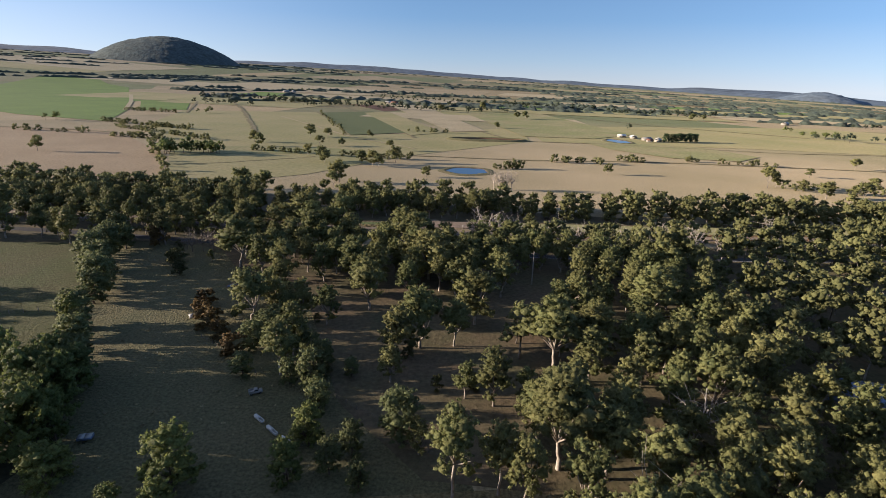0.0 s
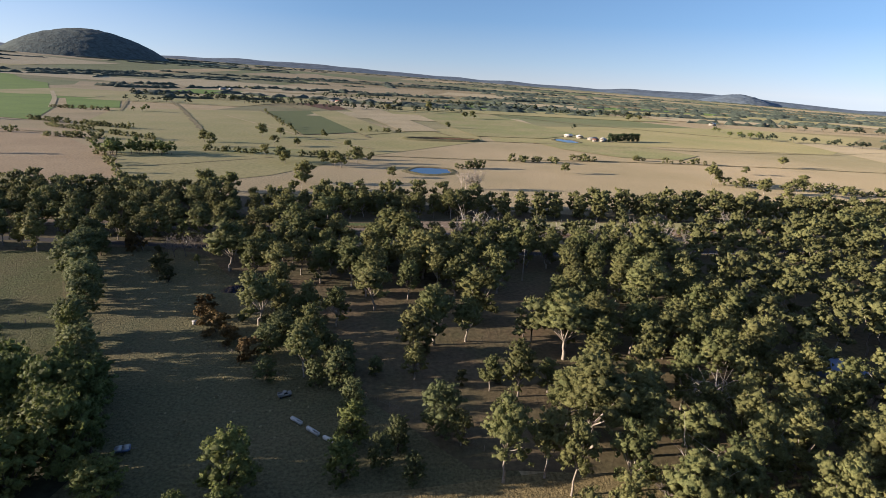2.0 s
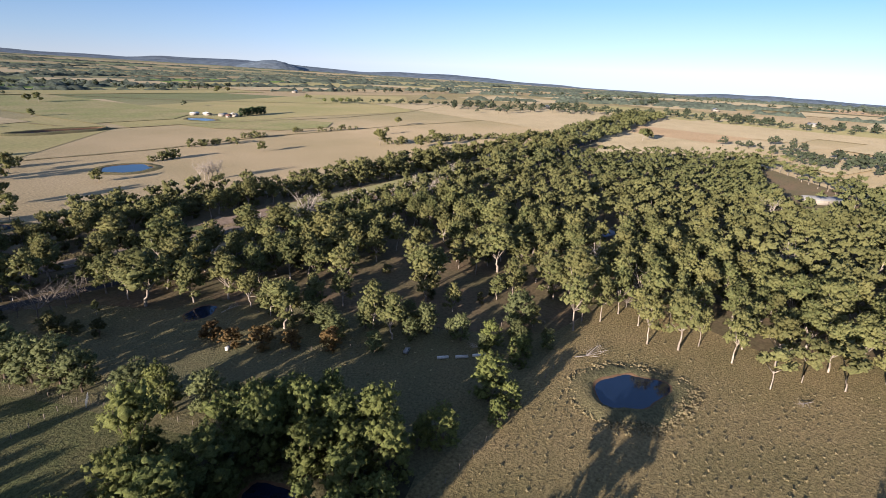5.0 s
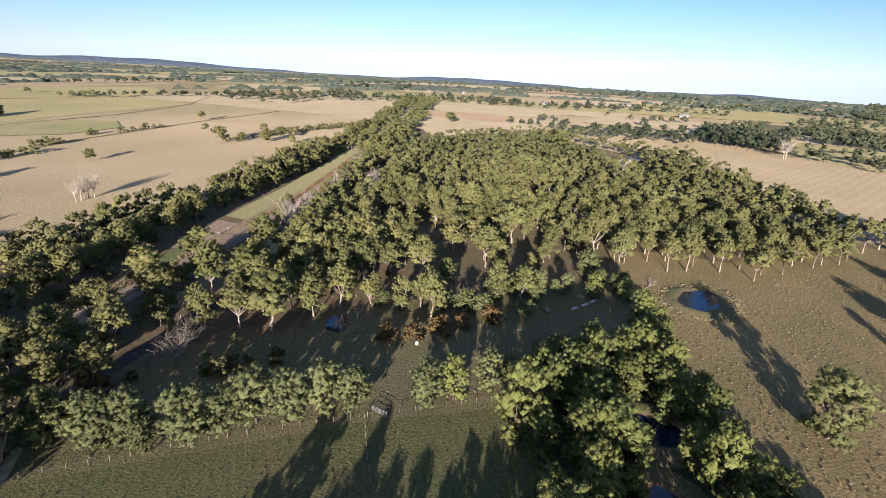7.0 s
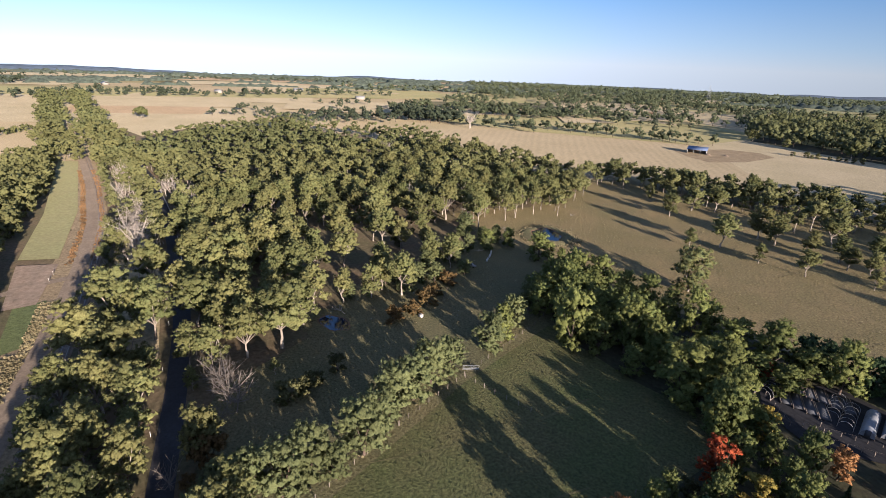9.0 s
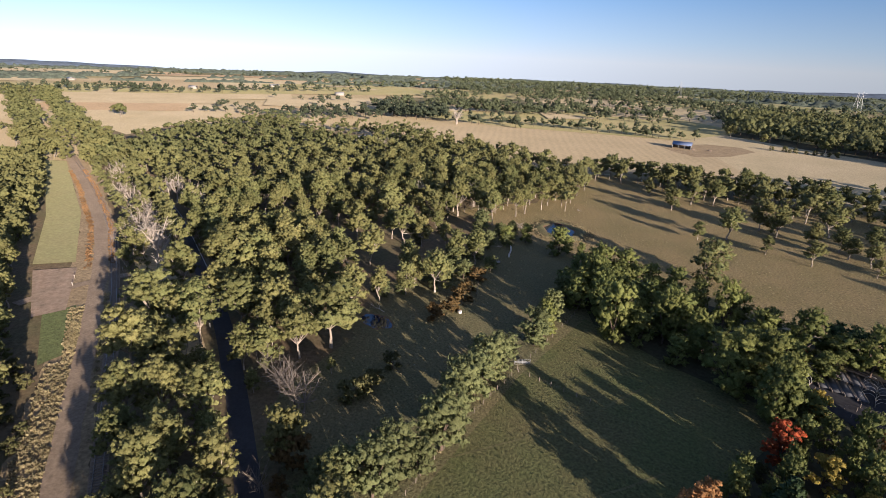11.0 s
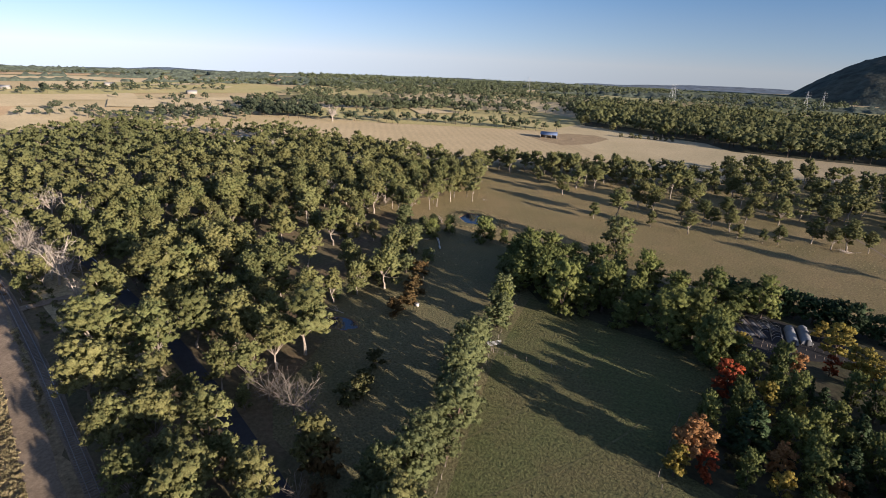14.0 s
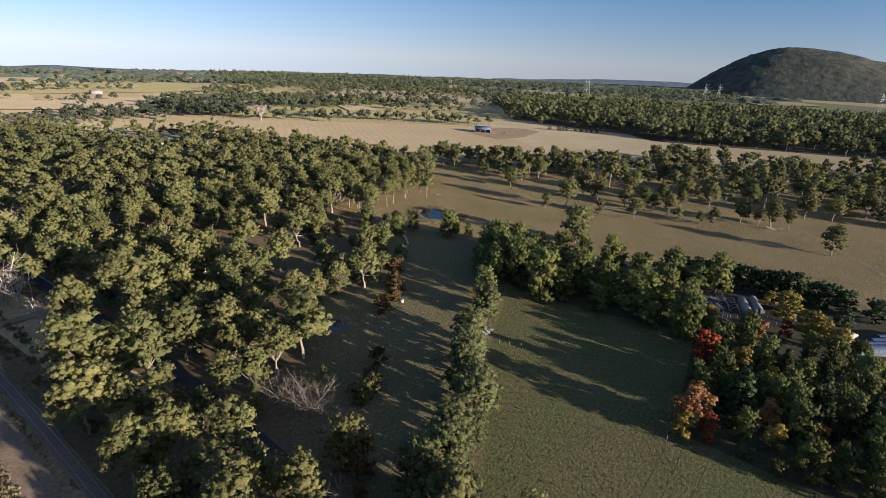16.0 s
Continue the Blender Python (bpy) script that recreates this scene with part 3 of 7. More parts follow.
def scatter(poly, gap, rng, avoid=(), most=4000, taken=None):
    """Places in a polygon, at least gap apart, clear of the other polygons."""
    p = np.array(poly)
    (x0, y0), (x1, y1) = p.min(0), p.max(0)
    cells, out = {} if taken is None else taken, []
    for _ in range(int((x1 - x0) * (y1 - y0) / gap ** 2 * 9)):
        x, y = rng.uniform(x0, x1), rng.uniform(y0, y1)
        i, j = int(x // gap), int(y // gap)
        if any((x - a) ** 2 + (y - b) ** 2 < gap * gap for di in (-1, 0, 1) for dj in (-1, 0, 1) for a, b in cells.get((i + di, j + dj), ())):
            continue
        if not inside(poly, x, y) or any(inside(q, x, y) for q in avoid):
            continue
        cells.setdefault((i, j), []).append((x, y))
        out.append((x, y))
        if len(out) >= most:
            break
    return out


def wood_of(name, places, kinds, mats, label, category, rng, sizes=(0.8, 1.2)):
    """Many trees in one object, from template arrays (verts, faces, material index)."""
    vs, fs, ix, ways, n = [], [], [], [], 0
    for x, y in places:
        v, f, i, way = kinds[rng.integers(len(kinds))]
        a, s = rng.uniform(0, 6.28), rng.uniform(*sizes)
        c, d = math.cos(a) * s, math.sin(a) * s
        vs.append(np.c_[v[:, 0] * c - v[:, 1] * d + x, v[:, 0] * d + v[:, 1] * c + y, v[:, 2] * s * rng.uniform(0.85, 1.15) + ground_at(x, y)])
        fs.append(f + n)
        ix.append(i)
        if way is not None:
            ways.append(np.c_[(way[:, 0] * c - way[:, 1] * d) / s, (way[:, 0] * d + way[:, 1] * c) / s, way[:, 2]])
        n += len(v)
    if not vs:
        return None
    ob = new(name, mesh_of(name, np.concatenate(vs), np.concatenate(fs), mats, np.concatenate(ix), smooth=True, normals=np.concatenate(ways) if ways else None))
    return tagged(ob, label, category, kind="stuff")


def template(seed, **how):
    (tv, tf), (cv, cf), n, way = tree_arrays(seed, **how)
    v, f = join([(tv, tf), (cv, cf)])
    stem = tv * (1, 1, 0) / (np.linalg.norm(tv * (1, 1, 0), axis=1, keepdims=True) + 1e-6)
    return v, f, np.r_[np.zeros(len(tf), int), np.ones(len(cf), int)], np.concatenate([stem, way])


# ---- the lie of the land ----
DIP = math.tan(radians(1.95))


def ground_at(x, y):
    """Level about the woods; the far plain falls away to the east and rises to the west."""
    r = math.hypot(x + 40, y - 80)
    s = min(1.0, max(0.0, (r - 600) / 2200))
    s = s * s * (3 - 2 * s)
    return -s * DIP * (0.906 * x - 0.423 * y)


def ground_sheet():
    rings = [0.0] + [6 * 1.13 ** k for k in range(55)] + [4850.0]
    rings = [r for r in rings if r <= 4850]
    n = 120
    v = [(-40 + r * math.cos(2 * math.pi * k / n), 80 + r * math.sin(2 * math.pi * k / n)) for r in rings for k in range(n)]
    v = [(x, y, ground_at(x, y)) for x, y in v]
    f = [(i * n + k, i * n + (k + 1) % n, (i + 1) * n + (k + 1) % n, (i + 1) * n + k) for i in range(len(rings) - 1) for k in range(n)]
    return tagged(new("ground", mesh_of("ground", v, f, [M_PLAINS], smooth=True)), "dry straw-coloured pasture plain broken into paddocks", "ground", kind="structure")


ground_sheet()


LAID = []


def field(name, poly, mat, up, label, category="field"):
    """A sheet of other ground, laid just over the plain and following it."""
    if name != "far_paddock":
        LAID.append(name)
        up += 0.004 * len(LAID)
    bm = bmesh.new()
    face = bm.faces.new([bm.verts.new((x, y, 0)) for x, y in poly])
    face.normal_update()
    p = np.array(poly)
    step = max(np.ptp(p, axis=0)) / 7
    if math.hypot(*(p.mean(0) - (-40, 80))) > 450:
        for axis in (0, 1):
            for k in range(1, 7):
                at = p[:, axis].min() + k * step
                co, no = [0, 0, 0], [0, 0, 0]
                co[axis], no[axis] = at, 1
                bmesh.ops.bisect_plane(bm, geom=bm.verts[:] + bm.edges[:] + bm.faces[:], plane_co=co, plane_no=no)
    bmesh.ops.triangulate(bm, faces=bm.faces[:])
    for q in bm.verts:
        q.co.z = ground_at(q.co.x, q.co.y) + up
    for q in bm.faces:
        if q.normal.z < 0:
            q.normal_flip()
    me = bpy.data.meshes.new(name)
    bm.to_mesh(me)
    bm.free()
    me.materials.append(mat)
    return tagged(new(name, me), label, category, kind="structure")


def strip(name, line, wide, mat, up, label, category, smooth=True, wobble=0.0):
    """A sheet of even width along a line."""
    p = np.array(line, float)
    fine = [p[0]]
    for a, b in zip(p, p[1:]):
        k = max(1, int(np.linalg.norm(b - a) / 4))
        fine += [a + (b - a) * (j + 1) / k for j in range(k)]
    p = np.array(fine)
    for _ in range(4 if smooth else 0):
        p[1:-1] = (p[:-2] + 2 * p[1:-1] + p[2:]) / 4
    d = np.gradient(p, axis=0)
    d /= np.linalg.norm(d, axis=1, keepdims=True)
    side = np.c_[-d[:, 1], d[:, 0]]
    rng = np.random.default_rng(len(p))
    w = wide / 2 + rng.normal(0, 1, (len(p), 2)) * wobble
    v = np.stack([p + side * w[:, :1], p - side * w[:, 1:]], 1).reshape(-1, 2)
    v = np.c_[v, [ground_at(x, y) + up for x, y in v]]
    f = [(2 * i + 1, 2 * i + 3, 2 * i + 2, 2 * i) for i in range(len(p) - 1)]
    return tagged(new(name, mesh_of(name, v, f, [mat])), label, category, kind="structure")


# ---- fields ----
field("roadside_ground", [(-76, 116), (-40, 108), (-40, 144), (-76, 144)], M_LITTER, 0.003, "brown litter at the corner of paddock and road")
field("paddock_ground_4", [(-88, 18), (-92, 60), (-100, 132), (-180, 137), (-300, 150), (-420, 130), (-460, 20), (-400, -90), (-260, -110), (-150, -70), (-100, -40)], M_PADDOCK, 0.004, "grazed green-brown pasture west of the garden")
field("paddock_ground_1", [(-41, 104), (-24, 92), (-12, 60), (4, 50), (6, 43), (-8, 41), (-52, 38), (-58, 64), (-70, 86), (-88, 121), (-70, 131), (-52, 121)], M_PADDOCK, 0.02, "grazed green-brown paddock between hedge and wood")
field("paddock_ground_2", [(-55.5, 63), (-93, 57), (-99, 75), (-104, 88), (-150, 90), (-190, 97), (-204, 118), (-180, 134), (-118, 133), (-86, 124), (-65.5, 87)], M_LAWN, 0.02, "green grazed paddock beside the garden")
field("paddock_ground_3", [(-8, 43), (-52, 39.5), (-90, 22), (-112, 19), (-150, 24), (-205, 12), (-232, -22), (-190, -62), (-110, -75), (-40, -75), (-10, -78), (40, -62), (50, -36), (42, -5), (24, 14), (28, 28), (24, 47)], M_BROWN, 0.02, "brown tussocky paddock with scattered gums")
field("wood_floor", [(20, 44), (22, 28), (18, 14), (36, -8), (44, -27), (80, -25), (125, -13), (165, -11), (203, 18), (246, 52), (256, 150), (160, 152), (60, 135), (-45, 122), (-66, 134), (-52, 121), (-41, 104), (-24, 92), (-12, 60), (0, 46)], M_LITTER, 0.03, "brown bark litter under the gum wood")
field("wood_floor_north", [(-160, 118), (-85, 124), (-66, 136), (60, 139), (150, 156), (150, 168), (90, 164), (33, 172), (0, 180), (-30, 186), (-60, 187), (-100, 186), (-160, 190)], M_LITTER, 0.025, "dark leaf litter along the railway")
field("creek_ground", [(-42, 50), (-44, 41), (-56, 36), (-90, 26), (-93, 58), (-76, 62), (-58, 63), (-50, 58)], M_SHADEGROUND, 0.03, "creek ground with tree shade in its colour")
field("garden_ground", [(-93, 57), (-86, 40), (-88, 24), (-112, 22), (-128, 27), (-134, 44), (-130, 60), (-136, 78), (-131, 90), (-122, 93), (-97, 91), (-95.5, 76)], M_SHADEGROUND, 0.03, "garden ground with tree shade in its colour")
field("savanna_floor", [(56, -48), (40, -66), (12, -74), (-12, -82), (-28, -96), (-44, -104), (-40, -148), (-62, -150), (-96, -163), (-140, -190), (-260, -260), (-300, -60), (-160, -55), (-110, -74), (-40, -74)], M_BROWN, 0.03, "brown grass and litter under scattered gums")
field("forest_floor_1", [(120, -250), (62, -240), (13, -238), (-9, -216), (-36, -222), (-88, -240), (-136, -252), (-230, -290), (-300, -620), (-60, -620), (60, -560), (198, -465), (200, -380), (150, -300)], M_SHADEGROUND, 0.05, "closed forest floor with canopy shade in its colour")
field("forest_floor_2", [(300, -130), (420, -150), (600, -300), (520, -540), (250, -600), (130, -420), (150, -335), (225, -262)], M_OLIVE, 0.05, "olive pasture under scattered bush")


def quilt(seed, count, near, far, yaw_a, yaw_b, mats, label):
    """Long far paddocks of other colours, lying square to one another."""
    g = np.random.default_rng(seed)
    for k in range(count):
        r, a = near * (far / near) ** g.uniform(), radians(yaw_a + (yaw_b - yaw_a) * (k + g.uniform()) / count)
        cx, cy = -60 - math.sin(a) * r, 60 + math.cos(a) * r
        lx, ly, t = g.uniform(50, 150) * (0.5 + r / 900), g.uniform(30, 80) * (0.5 + r / 900), radians(-12 + g.normal(0, 4)) + (math.pi / 2 if abs(math.sin(a)) > 0.7 else 0)
        c, s = math.cos(t), math.sin(t)
        field("far_paddock", [(cx + x * c - y * s, cy + x * s + y * c) for x, y in ((-lx, -ly), (lx, -ly * g.uniform(0.8, 1.1)), (lx * g.uniform(0.8, 1.1), ly), (-lx, ly * g.uniform(0.9, 1.1)))], mats[k % len(mats)], 0.2 + max(0.0, r - 500) / 5000 + 0.013 * k, label)


for poly in ([(635, -107), (635, -162), (604, -148), (601, -73)], [(561, -117), (576, -174), (550, -155)], [(534, -213), (556, -257), (518, -233)], [(547, -655), (497, -792), (431, -617), (480, -528)], [(288, -211), (249, -224), (220, -223), (231, -176)], [(267, -278), (241, -344), (221, -314), (233, -254)], [(429, 9), (423, -28), (408, -100), (377, -99), (344, -9), (365, 28)], [(292, 36), (288, 3), (246, 17), (264, 42)]):
    field("far_paddock", poly, M_STRAW, 0.62 + poly[0][0] / 4000, "far pale paddock in a gap of the bush")
field("far_paddock", [(217, -182), (162, -229), (120, -254), (106, -220), (150, -195), (193, -157)], M_HALFGREEN, 0.12, "green-brown field behind the stubble")
quilt(31, 26, 560, 2300, 38, -50, [M_OLIVE, M_STRAW, M_GREEN, M_STRAW, M_OLIVE, M_PADDOCK], "far paddock among tree belts on the northern plain")
quilt(32, 24, 430, 1900, -55, -120, [M_STRAW, M_OLIVE, M_STRAW, M_PINK, M_STRAW, M_PADDOCK], "far dry paddock among tree belts to the east")
quilt(33, 10, 420, 1200, -122, -160, [M_OLIVE, M_STRAW, M_OLIVE], "far paddock in the southern bush")
field("green_field_1", [(-950, 1280), (-880, 1380), (-536, 923), (-338, 575), (-278, 442), (-381, 480), (-640, 640)], M_GREEN, 0.2, "bright irrigated green field")
field("green_field_2", [(-520, 930), (-440, 945), (-290, 605), (-325, 575)], M_GREEN, 0.2, "bright irrigated green field")
field("pink_field", [(-420, 380), (-236, 381), (-150, 281), (-98, 186), (-160, 192), (-330, 200), (-420, 210)], M_PINK, 0.04, "dry seeding grass field with a pinkish cast")
field("ploughed_field", [(-187, 920), (-145, 960), (-58, 750), (-82, 696)], M_SOIL, 0.2, "brown ploughed field")
field("green_field_3", [(-147, 634), (-95, 688), (-24, 436), (-71, 397)], M_CROP, 0.3, "green crop field")
field("green_field_4", [(-745, 1010), (-749, 1100), (-741, 1188), (-639, 1100), (-541, 930), (-630, 935)], M_GREEN, 0.2, "upper strip of bright irrigated pasture")
field("green_field_5", [(-101, 655), (-76, 690), (-3, 439), (-28, 409)], M_OLIVE, 0.34, "half-green crop strip beside a farm track")
field("pale_strip", [(-106, 905), (-52, 935), (33, 462), (2, 449)], M_STRAW, 0.36, "long pale strip of cut hay beside a green field")
field("farm_green", [(100, 402), (141, 404), (183, 392), (200, 345), (175, 321), (137, 326), (110, 360)], M_HALFGREEN, 0.2, "green pasture round the farmstead dam")
field("green_rise", [(19, 726), (126, 748), (161, 475), (116, 430), (60, 430)], M_HALFGREEN, 0.34, "green rise of pasture behind the dams")
field("olive_strip", [(-155, 299), (-106, 323), (-60, 318), (-40, 296), (-96, 290), (-138, 272)], M_HALFGREEN, 0.12, "green strip of pasture along a hedge")
field("olive_field", [(-170, 330), (-102, 192), (-60, 230), (-20, 300), (60, 395), (70, 520), (-20, 430), (-71, 395), (-150, 640), (-290, 600), (-230, 400)], M_OLIVE, 0.03, "half-green pasture with scattered trees")
field("olive_field_2", [(70, 395), (220, 395), (330, 380), (520, 560), (420, 640), (150, 560), (70, 500)], M_OLIVE, 0.03, "half-green pasture round a farmstead")
field("green_plot", [(-10, 153.4), (-8, 148.2), (-27.5, 149.4), (-29.4, 152.5)], M_CROP, 0.06, "small dark green plot beside the track")
field("olive_field_3", [(198, -108), (300, -62), (330, -120), (310, -235), (145, -320), (110, -235), (112, -186)], M_OLIVE, 0.03, "half-green field behind the stubble")
field("pale_field", [(218, 134), (286, 156), (348, 169), (440, 150), (382, 81), (380, 27), (299, 69)], M_STRAW, 0.03, "pale dry field beyond the wood")
field("stubble_field", [(222, -40), (196, -107), (107, -179), (60, -150), (12, -109), (14, -76), (42, -66), (58, -46), (84, -36), (146, -24)], M_STUBBLE, 0.02, "dry stubble field with faint drill rows")
field("bare_field", [(107, -179), (120, -250), (62, -240), (12, -236), (-10, -215), (-40, -218), (-64, -150), (-44, -106), (-26, -98), (-10, -84), (14, -76), (12, -109), (60, -150)], M_STRAW, 0.024, "dry bare paddock round a shed")
field("shed_yard", [(101, -152), (80, -140), (62, -136), (56, -158), (61, -192), (76, -200), (92, -190)], M_DRYVERGE, 0.05, "trodden brown earth round the shed")

# ---- railway, gravel track and road ----
RAIL = [(-190, 150), (-120, 147.2), (-57, 144.0), (-40, 143.2), (-20, 142.3), (15, 141.6), (45, 142.2), (95, 147), (150, 154.5), (260, 170), (450, 191)]
TRACK = [(-190, 154), (-120, 151.2), (-57, 148.0), (-40, 147.0), (-20, 145.7), (15, 144.4), (45, 144.6), (95, 149), (150, 156.2), (200, 163)]
ROAD = [(-190, 137), (-110, 133.5), (-70, 129.5), (-50, 127), (-25, 125), (0, 125), (43, 125.5), (104, 130.2), (160, 139), (260, 158), (450, 182)]
strip("rail_verge", [(-190, 154), (-57, 149), (-20, 146.5), (15, 145.5), (45, 145.6), (100, 149), (150, 156)], 9.0, M_DRYVERGE, 0.10, "dry grassy verge beside the railway", "verge", wobble=0.5)
strip("gravel_track", TRACK, 3.0, M_GRAVEL, 0.16, "pale brown gravel track beside the railway", "track", wobble=0.12)
strip("ballast", RAIL, 2.0, M_GRAVEL, 0.18, "brown ballast bed of the railway", "ballast", wobble=0.1)
strip("road_verge", ROAD, 7.0, M_LITTER, 0.15, "rough grass verge of the road", "verge", wobble=0.5)
strip("road", ROAD, 3.0, M_ASPHALT, 0.17, "dark sealed country road", "road")
field("green_strip", [(150, 165), (146, 157.5), (60, 149.6), (17, 149.3), (19, 157.4), (60, 158)], M_VERGE, 0.08, "mown green strip beside the railway")
field("clay_pad", [(13, 148.8), (15, 157), (-10.5, 155), (-9.5, 149.8)], M_CLAY, 0.09, "bare brown clay pad at the crossing")
strip("crossing_track", [(-3, 158), (3, 151), (4, 144), (5, 136), (4, 127)], 2.4, M_GRAVEL, 0.2, "dusty level-crossing track", "track")

for line, wide in (([(-473, 1156), (-350, 880), (-239, 636), (-139, 394)], 4.0), ([(-157, 650), (-96, 478), (-67, 407)], 2.2), ([(-176, 863), (-110, 660), (-45, 464), (-23, 392)], 2.6), ([(-270, 563), (-356, 778)], 3.0), ([(-420, 384), (-311, 375), (-264, 375), (-224, 364)], 2.4), ([(-124, 243), (-105, 254), (-69, 283)], 1.5), ([(-20, 300), (40, 296), (120, 306), (220, 300), (330, 285)], 2.2), ([(49, 396), (120, 392), (230, 372)], 2.0), ([(-103, 975), (-40, 700), (20, 480), (40, 425)], 2.4), ([(230, 372), (330, 380), (430, 420)], 2.2), ([(60, 770), (126, 748), (220, 600), (330, 500)], 3.0)):
    strip("fence_line", line, wide, M_RANK, 0.36 if line[0][1] > 380 else 0.22, "rank dark grass along a paddock fence line", "fence line", wobble=wide * 0.2)
strip("farm_lane", [(-512, 885), (-420, 725), (-340, 574)], 5.0, M_STRAW, 0.4, "pale fenced lane between green fields", "lane")
strip("paddock_track", [(-172, 560), (-118, 470), (-70, 388), (-20, 330)], 1.6, M_STRAW, 0.34, "pale vehicle track along a paddock edge", "track", wobble=0.3)
strip("paddock_track", [(-330, 196), (-240, 205), (-150, 212), (-98, 190)], 1.2, M_STRAW, 0.2, "faint vehicle track across dry pasture", "track", wobble=0.2)
for line in ([(-97.2, 112), (-97.4, 95.2)], [(-99.3, 112), (-99.4, 94.7)], [(-101.5, 110), (-102.5, 95.1)], [(-75.0, 112), (-76.3, 105.7), (-78.2, 94.1), (-78.3, 84.9), (-77, 72)], [(-82, 120), (-83.1, 113.1), (-88.6, 103.3), (-90.3, 95.6), (-91, 84)]):
    strip("wheel_track", line, 0.3, M_WORN, 0.05, "faint worn wheel track in the green paddock", "track", wobble=0.07)
strip("dirt_track", [(-96, -54), (-103.5, -41.5), (-114, -24), (-125.3, -5.9), (-140, 18)], 0.8, M_CLAY, 0.08, "thin bare dirt track across the brown paddock", "track", wobble=0.15)

# ---- trees ----
rng = np.random.default_rng(7)
GUM = tree_kind(range(1, 10), M_GUM, M_BARK, M_GUMSPRAY, high=9.8, wide=7.0, lobes=23, each=7, leaves=10, size=0.35, fork=0.30, low=0.05, stem=0.018, limbs=10)
TALLGUM = tree_kind(range(101, 106), M_GUM, M_BARK, M_GUMSPRAY, high=9.8, wide=7.0, lobes=19, each=7, leaves=10, size=0.35, fork=0.40, low=0.22, stem=0.018, limbs=9)
LONE = tree_kind(range(11, 17), M_GUM, M_BARK, high=7.2, wide=7.4, lobes=10, each=4, leaves=10, size=0.5, fork=0.30, low=0.12, stem=0.02, limbs=4)
BUSHY = tree_kind(range(21, 26), M_HEDGE, M_DARKBARK, M_HEDGESPRAY, high=6.6, wide=6.0, lobes=14, each=9, leaves=10, size=0.34, fork=0.25, low=0.05, shape="round")
WISPY = tree_kind([27], M_HEDGE, M_BARK, M_GUMSPRAY, high=8.6, wide=7.6, lobes=15, each=8, leaves=22, size=0.36, fork=0.22, low=0.02, shape="round", limbs=9)
CREEK = tree_kind(range(31, 36), M_CREEK, M_DARKBARK, M_CREEKSPRAY, high=7.6, wide=6.4, lobes=15, each=8, leaves=10, size=0.35, fork=0.25, low=0.02, shape="round")
CONIFER = tree_kind(range(41, 44), M_DARK, M_DARKBARK, high=8.5, wide=5.0, lobes=30, each=4, leaves=10, size=0.36, low=0.04, shape="cone")
CYPRESS = tree_kind(range(45, 48), M_DARK, M_DARKBARK, high=5.6, wide=5.6, lobes=12, each=7, leaves=10, size=0.36, fork=0.3, low=0.02, shape="round")
ORANGE = tree_kind(range(51, 53), M_ORANGE, M_DARKBARK, high=7.0, wide=6.0, lobes=10, each=8, leaves=24, size=0.3, fork=0.25, low=0.1, shape="round")
RED = tree_kind(range(53, 55), M_RED, M_DARKBARK, high=5.0, wide=3.6, lobes=8, each=7, leaves=22, size=0.24, fork=0.25, low=0.06, shape="round")
YELLOW = tree_kind(range(55, 57), M_YELLOW, M_DARKBARK, high=6.6, wide=4.6, lobes=9, each=8, leaves=24, size=0.27, fork=0.3, low=0.1, shape="round")
SHRUB = tree_kind(range(61, 65), M_SCRUB, M_DARKBARK, high=2.8, wide=3.2, lobes=7, each=6, leaves=20, size=0.24, fork=0.2, low=0.02, shape="round")
RUST = tree_kind(range(64, 67), M_RUST, M_DARKBARK, high=3.6, wide=4.6, lobes=8, each=7, leaves=22, size=0.26, fork=0.2, low=0.02, shape="round")


def dead_arrays(seed, high, spread, limbs=10, twigs=9):
    """A bare tree: a stem that forks into crooked limbs and twigs."""
    g = np.random.default_rng(seed)
    fork = np.array((g.normal(0, 0.03 * high), g.normal(0, 0.03 * high), high * 0.32))
    out = [tube([(0, 0, -0.1), fork * 0.5, fork], [high * 0.026, high * 0.021, high * 0.017], 6)]
    for i in range(limbs):
        a = i * 2.4 + g.uniform(-0.4, 0.4)
        reach, up = spread * g.uniform(0.35, 1.0), high * g.uniform(0.55, 1.0)
        end = np.array((math.cos(a) * reach, math.sin(a) * reach, up))
        mid = fork + (end - fork) * 0.5 + g.normal(0, 0.05 * high, 3)
        out.append(tube([fork, mid, end], [high * 0.014, high * 0.010, high * 0.0045], 5))
        for _ in range(twigs):
            u = g.uniform(0.35, 0.95)
            foot = mid + (end - mid) * (u - 0.35) * 1.4
            tip = foot + g.normal(0, 0.16, 3) * high + (0, 0, 0.06 * high)
            out.append(tube([foot, (foot + tip) / 2 + g.normal(0, 0.02 * high, 3), tip], [high * 0.0045, high * 0.003, high * 0.0012], 3))
    return join(out)


DEAD = [mesh_of("trunk", *dead_arrays(s, 7.5, 3.2), [M_DEAD]) for s in range(91, 96)]
BARE = [mesh_of("trunk", *dead_arrays(s, 4.5, 3.0, 12, 8), [M_TIMBER]) for s in range(96, 99)]


def dead_tree(x, y, size, label, kinds=DEAD):
    top = thing("dead_tree", label, "dead tree", Matrix.LocRotScale((x, y, ground_at(x, y)), Euler((0, 0, rng.uniform(0, 6.28))), Vector((size,) * 3)), "dead trees")
    part("trunk", kinds[rng.integers(len(kinds))], top)


